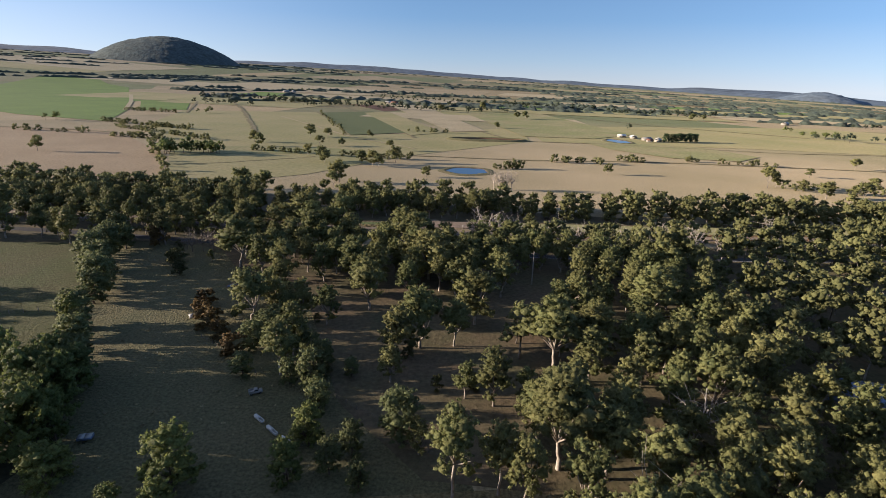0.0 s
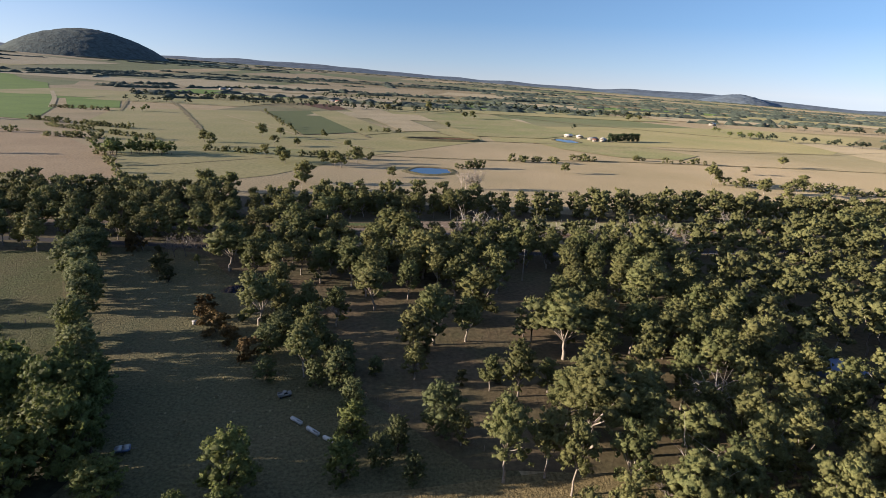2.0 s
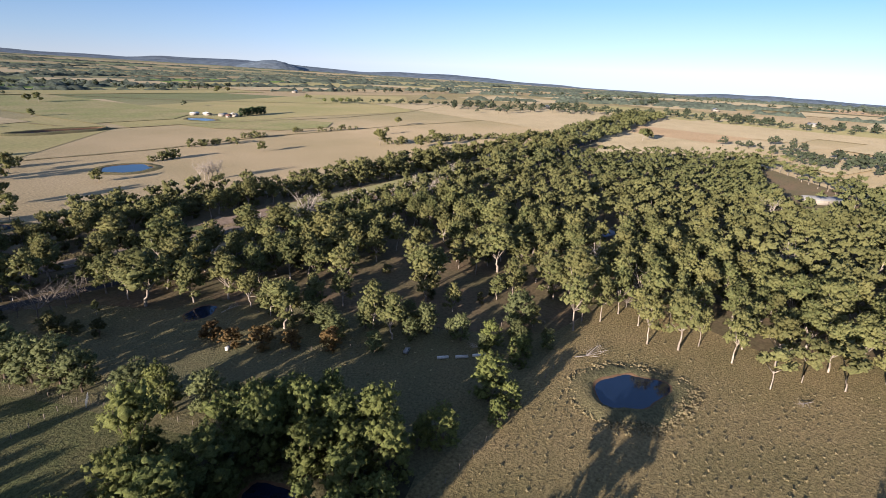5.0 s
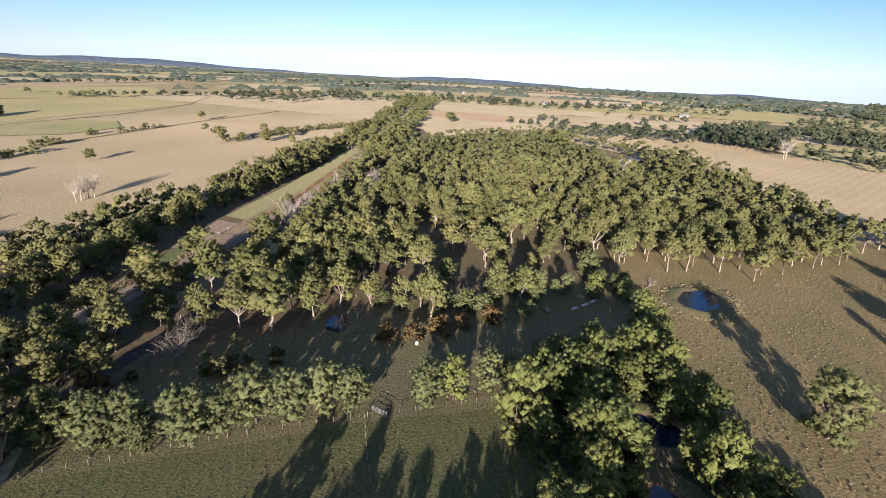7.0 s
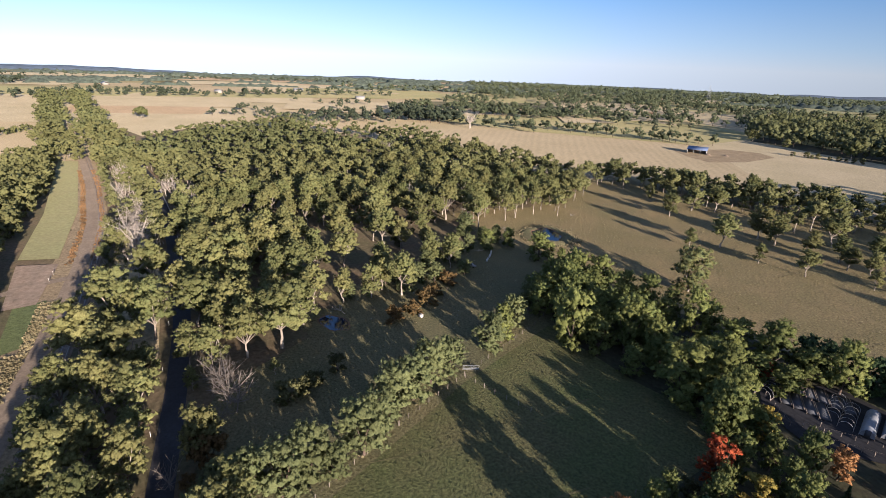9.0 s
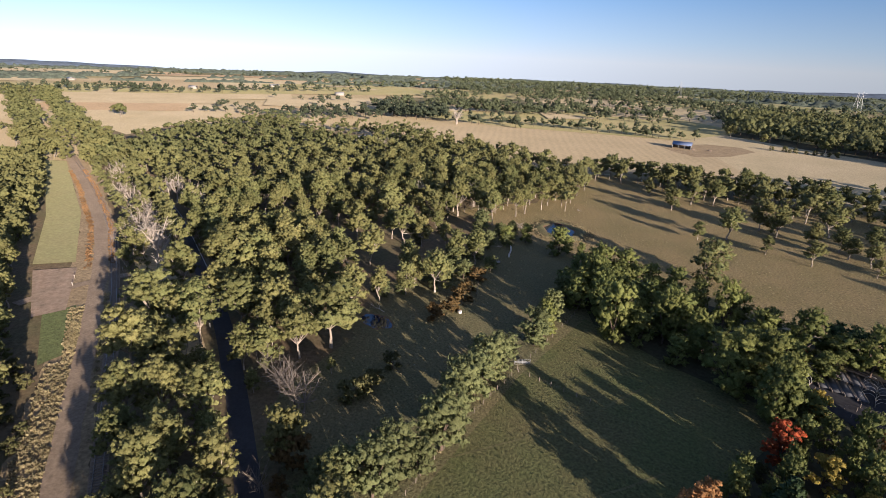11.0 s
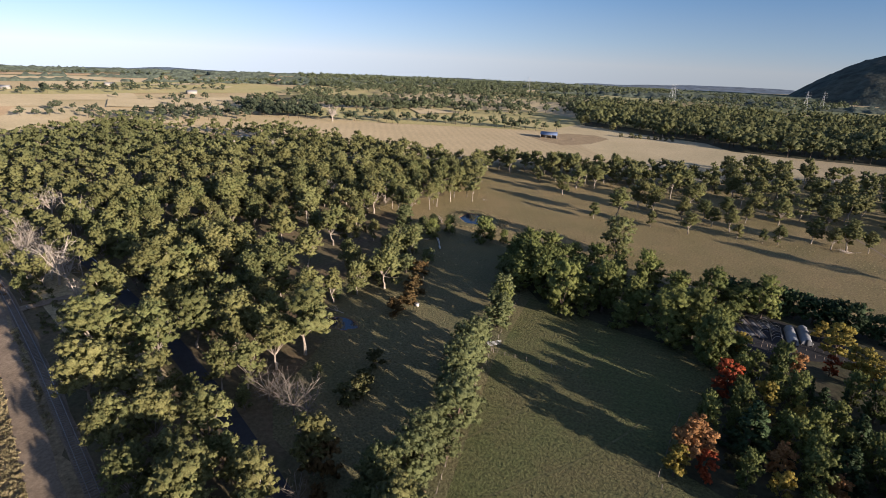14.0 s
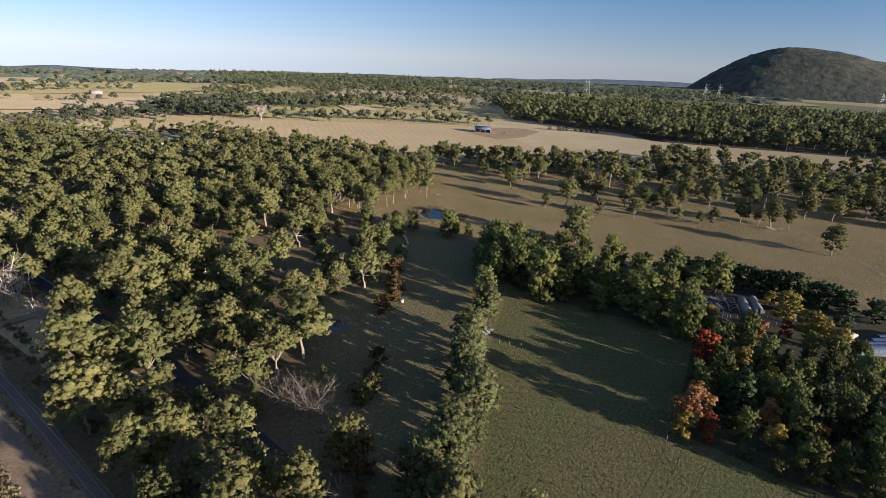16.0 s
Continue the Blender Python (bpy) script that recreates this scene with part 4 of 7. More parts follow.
MIDGUM = [template(s, high=9.8, wide=7.2, lobes=10, each=4, leaves=4, size=0.62, fork=0.42, low=0.10, limbs=2, sides=3, stem=0.018) for s in range(71, 79)]
BELTGUM = [template(s, high=7.8, wide=7.0, lobes=11, each=4, leaves=4, size=0.6, fork=0.3, low=0.02, shape="round", limbs=1, sides=3) for s in range(161, 168)]
DEEPGUM = [template(s, high=9.6, wide=7.4, lobes=7, each=3, leaves=3, size=0.9, fork=0.38, low=0.15, limbs=0, sides=3) for s in range(151, 157)]
FARGUM = [template(s, high=7.6, wide=9.0, lobes=9, each=0, leaves=5, size=1.0, fork=0.4, low=0.08, limbs=0, sides=3) for s in range(81, 88)]
TINY = [template(s, high=7.4, wide=10.0, lobes=5, each=0, leaves=3, size=1.6, fork=0.4, low=0.06, limbs=0, sides=3) for s in range(141, 146)]
FARBUSH = [template(s, high=4.0, wide=6.0, lobes=6, each=0, leaves=6, size=0.8, fork=0.3, low=0.03, shape="round", limbs=0, sides=3) for s in range(87, 91)]

CLEAR = [
    [(10, 129.5), (50, 129.8), (50, 135.5), (10, 135)],
    [(-44, 95), (-44, 104), (-24, 104), (-24, 95)],
    [(13, 83), (20, 86), (26, 93), (29, 101), (30, 112), (16, 114), (15, 100), (10, 91)],
    [(55, 57.5), (76, 56), (76, 68), (55, 68)],
    [(130, 14), (175, 8), (225, 40), (215, 52), (150, 34)],
    [(-200, 127), (-110, 129), (-70, 126), (-45, 123.5), (0, 122.5), (60, 123), (104, 127), (104, 134), (60, 129), (0, 127.5), (-45, 130), (-70, 132.5), (-110, 137), (-200, 144)],
    [(-200, 147), (-60, 143.5), (-20, 140.5), (45, 139.5), (95, 144.5), (150, 152), (150, 168.5), (95, 161.5), (16, 160.5), (-14, 157.5), (-60, 154), (-200, 158)],
]
# gums that stand clear enough to be told apart: x, y and crown width
EDGE_GUMS = [(3.2, 43.7, 6.1), (8, 44.2, 5.2), (10.2, 41.4, 4.7), (7.4, 31.4, 5.1), (9, 26.5, 6.6), (12.9, 24.1, 3.7), (16, 40.1, 5.5), (29, 39, 6.2), (32.7, 33.2, 7), (38, 30.7, 4.3), (27.8, 27.3, 5.3), (20.4, 30, 4.9), (18.9, 26.1, 5.3), (24.7, 21.4, 5.1), (30.4, 22.2, 4.7), (25.9, 17.8, 4.9), (17.1, 17.9, 5.5), (10.6, 18.2, 5), (26.9, 14.9, 4.3), (37.7, 19.7, 5.2), (13.5, 35.2, 4.3)]
OPEN_GUMS = [(-37.2, 105.4, 6.4), (-31.8, 102, 7.1), (-30.7, 95.7, 4.8), (-28, 86.4, 4.5), (-23.4, 85.1, 5), (-23.7, 103.4, 5.6), (-18.5, 82.8, 5.2), (-12.1, 89.8, 7.4), (-13.2, 105.4, 5.5), (-5.6, 95.1, 5.3), (-4.8, 113.6, 7.7), (3.1, 106, 6.5), (6.6, 99.7, 6.3), (17.7, 111.9, 6.4), (7.2, 85.2, 8.5), (3.9, 96.2, 5.9), (3.5, 76.8, 5.8), (-5.4, 72.4, 6), (-5.6, 65.3, 4.1), (17.1, 81.7, 3.7), (20.6, 79.6, 4.2), (20.2, 74.6, 2.9), (8.7, 60.3, 5.4), (4.9, 61.8, 3.7), (13.4, 53.2, 6.3), (13.2, 61.2, 3.6), (-0.7, 50.1, 3), (22, 51.1, 6.1)]
WOOD_GUMS = [(31.3, 108.4, 6.5), (36.8, 106.4, 6.6), (39, 96.8, 6.9), (44.9, 94.9, 6.3), (49, 89.6, 6.2), (25.6, 89.2, 5.8), (26, 84.3, 4.9), (23, 67.3, 6.3), (27.2, 80.4, 5.3), (34.3, 74.9, 5.9), (30.2, 66.2, 5.2), (24.3, 54.8, 5.5), (28.9, 49.2, 5.7), (41.4, 49.6, 6.8), (52, 25.8, 4.8), (53.8, 29.8, 5.1), (53.4, 34.1, 7.8), (53.8, 38.4, 4.7), (58.2, 48.7, 7.3), (60.9, 45.1, 7.2), (67.3, 36.9, 8.3), (81.6, 40.4, 7.5)]
BELT_GUMS = [(-59.4, 137.4, 5.2), (-67.6, 139.4, 6.8), (-70.4, 141.6, 4.6), (-77.2, 132.6, 4.6), (-73.4, 133.4, 4), (-65.4, 132.4, 4.4), (-41.2, 136.8, 6.4), (-28.9, 131.6, 7.2), (-9.4, 129.7, 8.4), (-25.8, 135.6, 9.6), (-37.3, 139.6, 9.2), (-32.5, 129.6, 7.8), (-35.4, 135, 5.5), (-43.1, 132.9, 6.9), (-47.4, 130.3, 3.7), (-51.3, 140.7, 6.7), (-52.1, 136.2, 6.7), (-56.7, 131.9, 7), (-61.3, 132.2, 4), (-59.5, 141.6, 5.8), (-64.5, 136.9, 6.7), (-69.4, 132.6, 5.4)]
INNER_GUMS = [(-6.1, 119.9, 10.8), (-11.9, 117.4, 6.4), (-22.2, 124.9, 6.8), (-30.6, 122.8, 7.3), (-34, 118.1, 7.5), (-23.2, 114.1, 6.1), (-44.5, 124.9, 5), (-46.7, 122, 5.8), (-51.4, 124.9, 2.6), (-44.9, 116.3, 6.7), (-44.0, 110.6, 10.2), (-37.5, 115.6, 5.5), (-13.9, 96.3, 6.3), (-1.9, 106.4, 9.5), (12.6, 103.4, 6.2), (9.8, 119.8, 7.2), (17.4, 123.4, 7.3), (-51.7, 113.2, 1.7), (53.5, 112.8, 9.2), (48.1, 106.2, 9.2), (37.5, 84.4, 9.8), (18.5, 70.6, 9.7), (-2, 75.8, 7.9), (-30.4, 89.6, 4.7), (-31.8, 83.4, 7), (-21.2, 71.5, 5.7), (-21.6, 66.3, 5.6), (15.1, 48.5, 9.7)]
HEDGE = [(-80.8, 126.4, 4.9), (-77.6, 123.2, 5.4), (-75.4, 120.4, 4.6), (-77.4, 117.4, 6), (-75.6, 113.7, 6), (-77, 111, 3.6), (-74.4, 106.6, 6.6), (-71.4, 103.6, 5.2), (-68.6, 100.4, 6.4), (-66.4, 96.2, 6), (-64, 92.2, 6), (-62.6, 88.2, 5.2), (-59, 78.6, 5.8), (-56.4, 74.8, 3.8), (-53.4, 70, 5), (-51.2, 67, 3.4), (-48.4, 62.6, 4.6)]
CREEKSIDE = [(-46.8, 60, 5.4), (-51, 61.8, 5.4), (-45, 54.6, 5.2), (-50.2, 50.6, 5.2), (-53.2, 56.6, 5.6), (-56.6, 60.4, 5.4), (-48.4, 46.6, 5.2), (-25.6, 43.1, 6), (-37.7, 42.1, 4.8), (-49.2, 58, 5.1), (-48.8, 54.8, 5.4), (-46.5, 50.8, 5.9), (-43.9, 47, 6.4), (-46.6, 42.9, 6.1), (-52.8, 50, 5), (-56.7, 45.1, 3.1), (-54.8, 42, 3.7), (-57.3, 39.4, 5.5), (-51.6, 39.4, 4), (-62.4, 61.8, 3.4), (-67.9, 62.1, 4.4), (-69, 57, 6.1), (-66.9, 52, 6.2), (-63.5, 57.9, 4.4), (-70.5, 41.9, 5.3), (-70.8, 38.2, 5.1), (-75.1, 61.5, 4.5), (-74.8, 56.1, 5.2), (-65.1, 43.2, 4.2), (-63.1, 39, 4.3), (-52, 43.8, 5.5), (-55.3, 55.7, 6.3), (-64.4, 65, 6.8), (-83.3, 60.3, 8.3), (-77.4, 40.7, 6.1), (-83.6, 38.2, 6), (-88.8, 36.7, 5.9), (-92.6, 34.6, 5.9), (-86, 54.2, 6.4), (-91.5, 61.9, 5.8), (-95, 59, 4.4), (-57.3, 75, 4.1), (-42.5, 49.9, 3.6), (-38, 44.7, 2.6), (-40.1, 43.8, 2.4), (-29.5, 39.1, 2.8), (-25.2, 39.6, 3.2), (-14.3, 44.8, 4.0), (-13.6, 51.0, 4.0)]
PADDOCK_BUSHES = [(-30.4, 82.9, 2.5), (-28.1, 73.8, 5.1), (-26.9, 77.7, 5.4), (-26.8, 82, 4.6), (-22, 72.7, 4.4), (-18.4, 71, 3.6), (-26.8, 65.4, 3.8), (-15.5, 69.8, 2.5), (-16.1, 63.1, 4.8), (-15.9, 67.6, 4), (-29.4, 90.2, 3), (-28.9, 94.1, 3.6), (-25.1, 84.4, 4.2), (-10.2, 46.4, 3.4), (-6.6, 43.8, 3), (-14.0, 57.0, 3.8), (-11.3, 66.3, 2.5), (-13.8, 59.3, 2.5), (-19.6, 63.9, 3.3), (1.1, 63.4, 1.9), (-2.9, 51.8, 6.2), (-8.3, 49.4, 3.4), (-14.3, 51.8, 2.6), (-63.8, 123.2, 1.9), (-58.9, 109.8, 3.6), (-54.5, 104.1, 3.3)]
RUSTY_BUSHES = [(-30.6, 71.9, 3.6), (-41.4, 85, 3.3), (-38.3, 80.7, 4), (-35, 77, 3), (-59, 112.7, 3.4), (-56.6, 108, 2.3), (-42.3, 89.5, 3.3)]
taken = {}


def hold(x, y, gap=4.4):
    taken.setdefault((int(x // gap), int(y // gap)), []).append((x, y))


for rows, label, group in ((EDGE_GUMS, "tall olive gum tree with a pale bare trunk at the clearing", "gums of the clearing edge"), (OPEN_GUMS, "olive-green gum tree standing in open grass", "gums of the open wood"), (WOOD_GUMS, "olive-green gum tree with a pale trunk in the wood", "gums of the wood"), (BELT_GUMS, "grey-green gum tree between railway and road", "gums along the railway"), (INNER_GUMS, "broad olive gum tree beside the road", "gums of the wood")):
    for x, y, w in rows:
        plant("gum_tree", TALLGUM if rows is EDGE_GUMS else GUM, x, y, w * 1.06, label, "tree", group, rng, gum_height(w) + (1.5 if rows is EDGE_GUMS else 0.0))
        hold(x, y)
for x, y, w in ((-69.3, 124.2, 5.1), (-71.9, 126.5, 2.2)):
    plant("rusty_tree", RUST, x, y, w, "rust-brown gum saplings beside the road", "tree", "saplings by the road", rng, w * 1.1)
plant("gum_tree", BUSHY, -2.9, 51.8, 6.2, "yellow-green gum tree at the edge of the clearing", "tree", "gums of the open wood", rng, 7.2)

WOOD = [(11, 44), (12, 27), (4, 15), (20, -12), (40, -30), (80, -28), (125, -16), (165, -14), (205, 18), (249, 56), (214, 104), (164, 134), (206, 155), (160, 150), (60, 133), (-45, 136), (-66, 136), (-64, 129), (-43, 116), (-39, 106), (-26, 104), (-6, 98), (8, 84), (12, 66)]
NEARWOOD = [(20, 44), (18, 27), (10, 15), (22, -8), (44, 0), (52, 60), (46, 124), (-40, 122), (-40, 112), (-26, 104), (-6, 98), (16, 94), (22, 76), (18, 60)]
for x, y in scatter(NEARWOOD, 4.4, rng, CLEAR, taken=taken):
    w = rng.uniform(5.0, 7.8)
    plant("gum_tree", GUM, x, y, w, "olive-green gum tree with a pale trunk in the wood", "tree", "gums of the wood", rng, gum_height(w))
far_places = [p for p in scatter(WOOD, 4.4, rng, CLEAR + [NEARWOOD, [(-70, 100), (-70, 150), (12, 150), (12, 60), (-6, 96), (-40, 100)]], taken=taken) if rng.uniform() > 0.08]
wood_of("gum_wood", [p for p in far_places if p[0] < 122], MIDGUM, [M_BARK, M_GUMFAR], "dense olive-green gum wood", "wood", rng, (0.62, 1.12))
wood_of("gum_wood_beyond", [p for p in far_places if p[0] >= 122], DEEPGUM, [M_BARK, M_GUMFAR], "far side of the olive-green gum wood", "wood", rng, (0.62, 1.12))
for x, y in scatter([(-30, 104), (-6, 98), (8, 84), (12, 64), (0, 56), (-16, 66), (-26, 86)], 11.0, rng):
    plant("shrub", SHRUB, x, y, rng.uniform(1.4, 2.6), "grey-green scrub bush under the gums", "shrub", "scrub of the open wood", rng)

NORTH = [(-200, 126), (-66, 122), (-62, 134), (60, 134), (104, 134), (150, 150), (152, 181), (90, 175), (33, 176), (0, 180), (-30, 184), (-60, 186), (-110, 186), (-200, 190)]
rows_n = scatter(NORTH, 4.5, rng, CLEAR + [[(-64, 163), (-34, 163), (-34, 192), (-64, 192)]])
rows_n = [p for p in rows_n if not (-74 < p[0] < 8 and 125 < p[1] < 146)]
near_n = [p for p in rows_n if -126 < p[0] < 30 and p[1] < 162]
low_n = [p for p in rows_n if p not in set(near_n) and p[0] > 20 and p[1] < 147]
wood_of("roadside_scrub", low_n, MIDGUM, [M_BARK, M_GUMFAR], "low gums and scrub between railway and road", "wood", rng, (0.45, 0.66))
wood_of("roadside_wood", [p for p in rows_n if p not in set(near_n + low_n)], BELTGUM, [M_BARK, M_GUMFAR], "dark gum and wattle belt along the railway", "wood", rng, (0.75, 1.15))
for x, y in near_n:
    w = rng.uniform(3.6, 5.0) if x > 0 and y < 142 else rng.uniform(4.8, 6.6) if y > 148 else rng.uniform(5.4, 7.6)
    plant("gum_tree", GUM, x, y, w, "olive-green gum tree between railway and road", "tree", "gums along the railway", rng, gum_height(w))
belt = [(x + rng.normal(0, 1), 150 + (x - 150) * 0.136 + side + rng.normal(0, 3)) for x in np.arange(150, 520, 4.0) for side in (-9, -3, 12, 18)]
wood_of("belt_wood", [p for p in belt if p[0] < 230], MIDGUM, [M_BARK, M_GUMFAR], "belt of gums on both sides of the road", "wood", rng, (0.65, 1.0))
wood_of("far_belt_wood", [p for p in belt if p[0] >= 230], FARGUM, [M_BARK, M_GUMFAR], "far belt of gums on both sides of the road", "wood", rng, (0.65, 1.0))

for x, y, w in HEDGE:
    plant("hedge_tree", BUSHY, x, y, w * 1.16, "bushy light green wattle in the hedge between paddocks", "tree", "trees of the hedge", rng, 1.8 + w * 1.0)
for x, y, w in CREEKSIDE:
    plant("creek_tree", CREEK, x, y, w * 1.12, "leafy green tree beside the creek", "tree", "trees along the creek", rng, (2.8 + w * 1.1) * rng.uniform(0.72, 1.2) if x < -40 else 0.8 + w * 1.15)
held = {}
for x, y, w in CREEKSIDE:
    held.setdefault((int(x // 4.6), int(y // 4.6)), []).append((x, y))
for x, y in scatter([(-52, 39), (-70, 33), (-86, 30), (-90, 42), (-84, 52), (-78, 57), (-62, 63), (-54, 58), (-48, 48)], 4.6, rng, [[(-52, 54), (-51, 43), (-66, 41.5), (-66, 53)], [(-69, 50), (-74, 50), (-74, 45), (-69, 45)]], taken=held):
    plant("creek_tree", CREEK, x, y, rng.uniform(3.6, 5.6), "leafy green tree crowding the creek", "tree", "trees along the creek", rng, rng.uniform(3.2, 5.4))
for x, y, w in PADDOCK_BUSHES:
    if w < 6:
        plant("bush", BUSHY if w > 2.4 and x > -32 else SHRUB, x, y, w, "olive-green bush on grass at the edge of the open wood", "bush", "bushes in the paddock", rng, w * (1.35 if x > -26 else 0.95))
for x, y, w in RUSTY_BUSHES:
    plant("bush", RUST if y < 100 else SHRUB, x, y, w * 1.3, "rust-brown bush in the grazed paddock" if y < 100 else "round olive bush in the grazed paddock", "bush", "bushes in the paddock", rng, w * 0.95)

# the garden, with autumn trees and dark conifers
GARDEN = [
    (ORANGE, "orange-brown autumn tree in the garden", 1.15, [(-98.9, 89.1, 5.8), (-107.4, 83.1, 3.6), (-103.1, 55.2, 3.5), (-113.4, 82.5, 2.6), (-113.9, 87.0, 2.6)]),
    (RED, "scarlet autumn tree in the garden", 1.35, [(-101.1, 90.6, 2.8), (-83.0, 41.8, 1.8), (-84.9, 41.7, 2.0), (-107.1, 49.9, 2.6), (-96.6, 69.8, 4.6)]),
    (YELLOW, "golden autumn tree in the garden", 1.2, [(-98.2, 92.6, 3.4), (-102.0, 69.9, 4.2), (-106.8, 69.6, 2.5), (-108.6, 87.7, 3.0), (-106.7, 41.8, 5.4), (-103.1, 36.5, 3.0), (-110.4, 48.4, 5.0), (-112.7, 49.8, 4.2), (-115.2, 51.0, 4.0)]),
    (CONIFER, "broad dark green conifer in the garden", 1.05, [(-103.4, 81.8, 7.4), (-113.4, 69.8, 4.8), (-113.6, 79.5, 5.6), (-108.2, 63.6, 3.8), (-119, 74.5, 5.0)]),
    (CONIFER, "slim dark columnar conifer in the garden", 1.9, [(-110.5, 60.4, 2.0), (-106.2, 60.0, 1.7)]),
    (YELLOW, "yellow-green poplar beside the nursery", 1.6, [(-95.2, 58.4, 3.6)]),
    (CREEK, "leafy green garden tree", 1.7, [(-90.8, 57.9, 5.4), (-92.5, 62.8, 5.2), (-98.5, 61.7, 3.0), (-111.1, 83.9, 3.9), (-114.3, 60.3, 4.0), (-109.1, 74.4, 3.4), (-110.5, 68.9, 3.2), (-107.4, 77.7, 3.6), (-105.8, 76.0, 3.0), (-105.1, 88.3, 3.0), (-115.5, 73.1, 3.2), (-118.2, 66.0, 4.8), (-119.1, 82.6, 4.4), (-112.4, 91.3, 3.8), (-100.5, 75.2, 3.4), (-97.0, 78.6, 2.8), (-102.2, 65.2, 3.4)]),
    (CREEK, "light green leafy tree between creek and paddock", 1.1, [(-84.1, 51.9, 5.6), (-88.8, 41.5, 3.5), (-81.1, 51.6, 6.4), (-85.5, 58.6, 6.0), (-76.0, 56.1, 6.3), (-67.5, 53.5, 8.3), (-61.2, 55.2, 7.6)]),
    (SHRUB, "grey-green shrub in the shaded garden", 0.9, [(-88.8, 38, 3.1), (-99.9, 54.1, 3.0), (-109.7, 92.4, 3), (-96.7, 74.3, 2.6), (-104.2, 62.9, 2.8), (-102.7, 85.6, 2.2), (-106, 91.2, 2.3), (-112.9, 64.5, 2.4), (-116.6, 85.6, 2.2)]),
]
beds = {}
for kind, label, ratio, places in GARDEN:
    for x, y, w in places:
        shrub = kind is SHRUB
        plant("garden_shrub" if shrub else "garden_tree", kind, x, y, w * 1.06, label, "shrub" if shrub else "tree", "garden planting", rng, w * ratio + (0.0 if shrub else 0.6))
        beds.setdefault((int(x // 3.2), int(y // 3.2)), []).append((x, y))
for x, y in scatter([(-95, 62), (-98, 86), (-108, 91), (-128, 91), (-128, 58), (-116, 56), (-106, 57)], 3.2, rng, taken=beds):
    k = rng.uniform()
    w = rng.uniform(2.6, 4.2)
    if k < 0.62:
        plant("garden_tree", CREEK, x, y, w, "dense dark green garden tree", "tree", "garden planting", rng, w * 1.8)
    elif k < 0.70:
        plant("garden_tree", CONIFER, x, y, w * 0.8, "dark green conifer in the garden", "tree", "garden planting", rng, w * 1.9)
    elif k < 0.75:
        plant("garden_tree", RUST, x, y, w, "rusty brown autumn tree in the garden", "tree", "garden planting", rng, w)
    else:
        plant("garden_shrub", SHRUB, x, y, w * 0.8, "rounded olive shrub in the garden", "shrub", "garden planting", rng, w * 0.7)
# row out of view, added so its shadow falls on garden and paddock
for k in range(9):
    plant("garden_tree", CREEK, -126 + rng.normal(0, 1.6), 62.5 + 3.6 * k, rng.uniform(4.0, 5.4), "unseen leafy tree added west of the garden for its shadow", "tree", "garden planting", rng, rng.uniform(4.6, 6.4))
for k in range(11):
    plant("cypress", CYPRESS, -85 - 3.1 * k, 30.5 - 0.25 * k + rng.normal(0, 0.4), rng.uniform(5.4, 6.6), "dense dark green cypress of a clipped windbreak", "tree", "cypress windbreak", rng)
for x, y, w in ((-116, 35.6, 4.0), (-121.4, 29.1, 5.2)):
    plant("cypress", CYPRESS, x, y, w, "dark green cypress beside the sheds", "tree", "cypress windbreak", rng)
# gums of the brown paddock
SAVANNA = [(-7.7, -25, 6.7), (-5.2, -39, 8.2), (-9.5, -45.8, 8.6), (-6.6, -69.2, 8.6), (-14.8, -66.4, 7.5), (-32.7, -4.2, 4.2), (-36.6, -12.1, 8.6), (-35.2, -31.1, 8.4), (-41.4, -29.6, 7.2), (-49.1, -10.5, 4.1), (-32.1, -64.8, 7.2), (-37.2, -66.9, 8.6), (-48.9, -44.7, 8.6), (-52.1, -27.6, 6), (-59.9, -12.7, 6.4), (-57.3, -32.6, 6), (-61.6, -28, 5.4), (-61.3, -41.9, 6.2), (-52.8, -76.6, 8.6)]
SAVANNA_WEST = [(-67.4, -26.9, 5.3), (-67.7, -41.9, 4.8), (-71.7, -19.8, 3.6), (-62.2, -75.1, 8.6), (-67, -52.6, 7.4), (-75.9, -48.7, 8.1), (-65, -99.8, 8.6), (-81.5, -24.5, 5), (-78.1, -21.9, 3.2), (-88.1, -34.4, 6.6), (-88.1, -55.3, 8), (-81, -68.7, 7.5), (-96.6, -35.6, 8.1), (-93.3, -32.8, 5.4), (-101.5, -38, 5.4), (-104.8, -56.7, 7.7), (-112.7, -59.7, 7.6), (-115.6, -73.3, 8.6), (-122.3, -73.3, 7.8), (-113.2, -15.4, 7.7), (-118.5, -85.9, 8.6), (-111.4, -111.1, 8.6), (-90.2, -73.7, 8.6), (-101.5, -84.8, 8.6), (-75.7, -97.2, 8.6), (-84.7, -112.6, 8.6), (-102.8, -131.3, 8.6), (-124.6, -120.2, 8.6)]
stand = {}
for x, y, w in SAVANNA + SAVANNA_WEST:
    plant("gum_tree", GUM, x, y, w, "dark olive gum tree scattered in the brown paddock", "tree", "gums of the brown paddock", rng, 1.5 + 1.05 * w)
    stand.setdefault((int(x // 5.6), int(y // 5.6)), []).append((x, y))
plant("gum_tree", WISPY, -54.5, 22.9, 9.2, "large wispy gum tree alone in the brown paddock", "tree", "gums of the brown paddock", rng, 10.4)
SAVBACK = [(8, -34), (38, -40), (46, -48), (34, -62), (10, -66), (-10, -76), (-28, -88), (-44, -96), (-36, -118), (-40, -146), (-62, -144), (-94, -157), (-120, -168), (-240, -230), (-260, -70), (-125, -62), (-100, -68), (-60, -52), (-36, -46)]
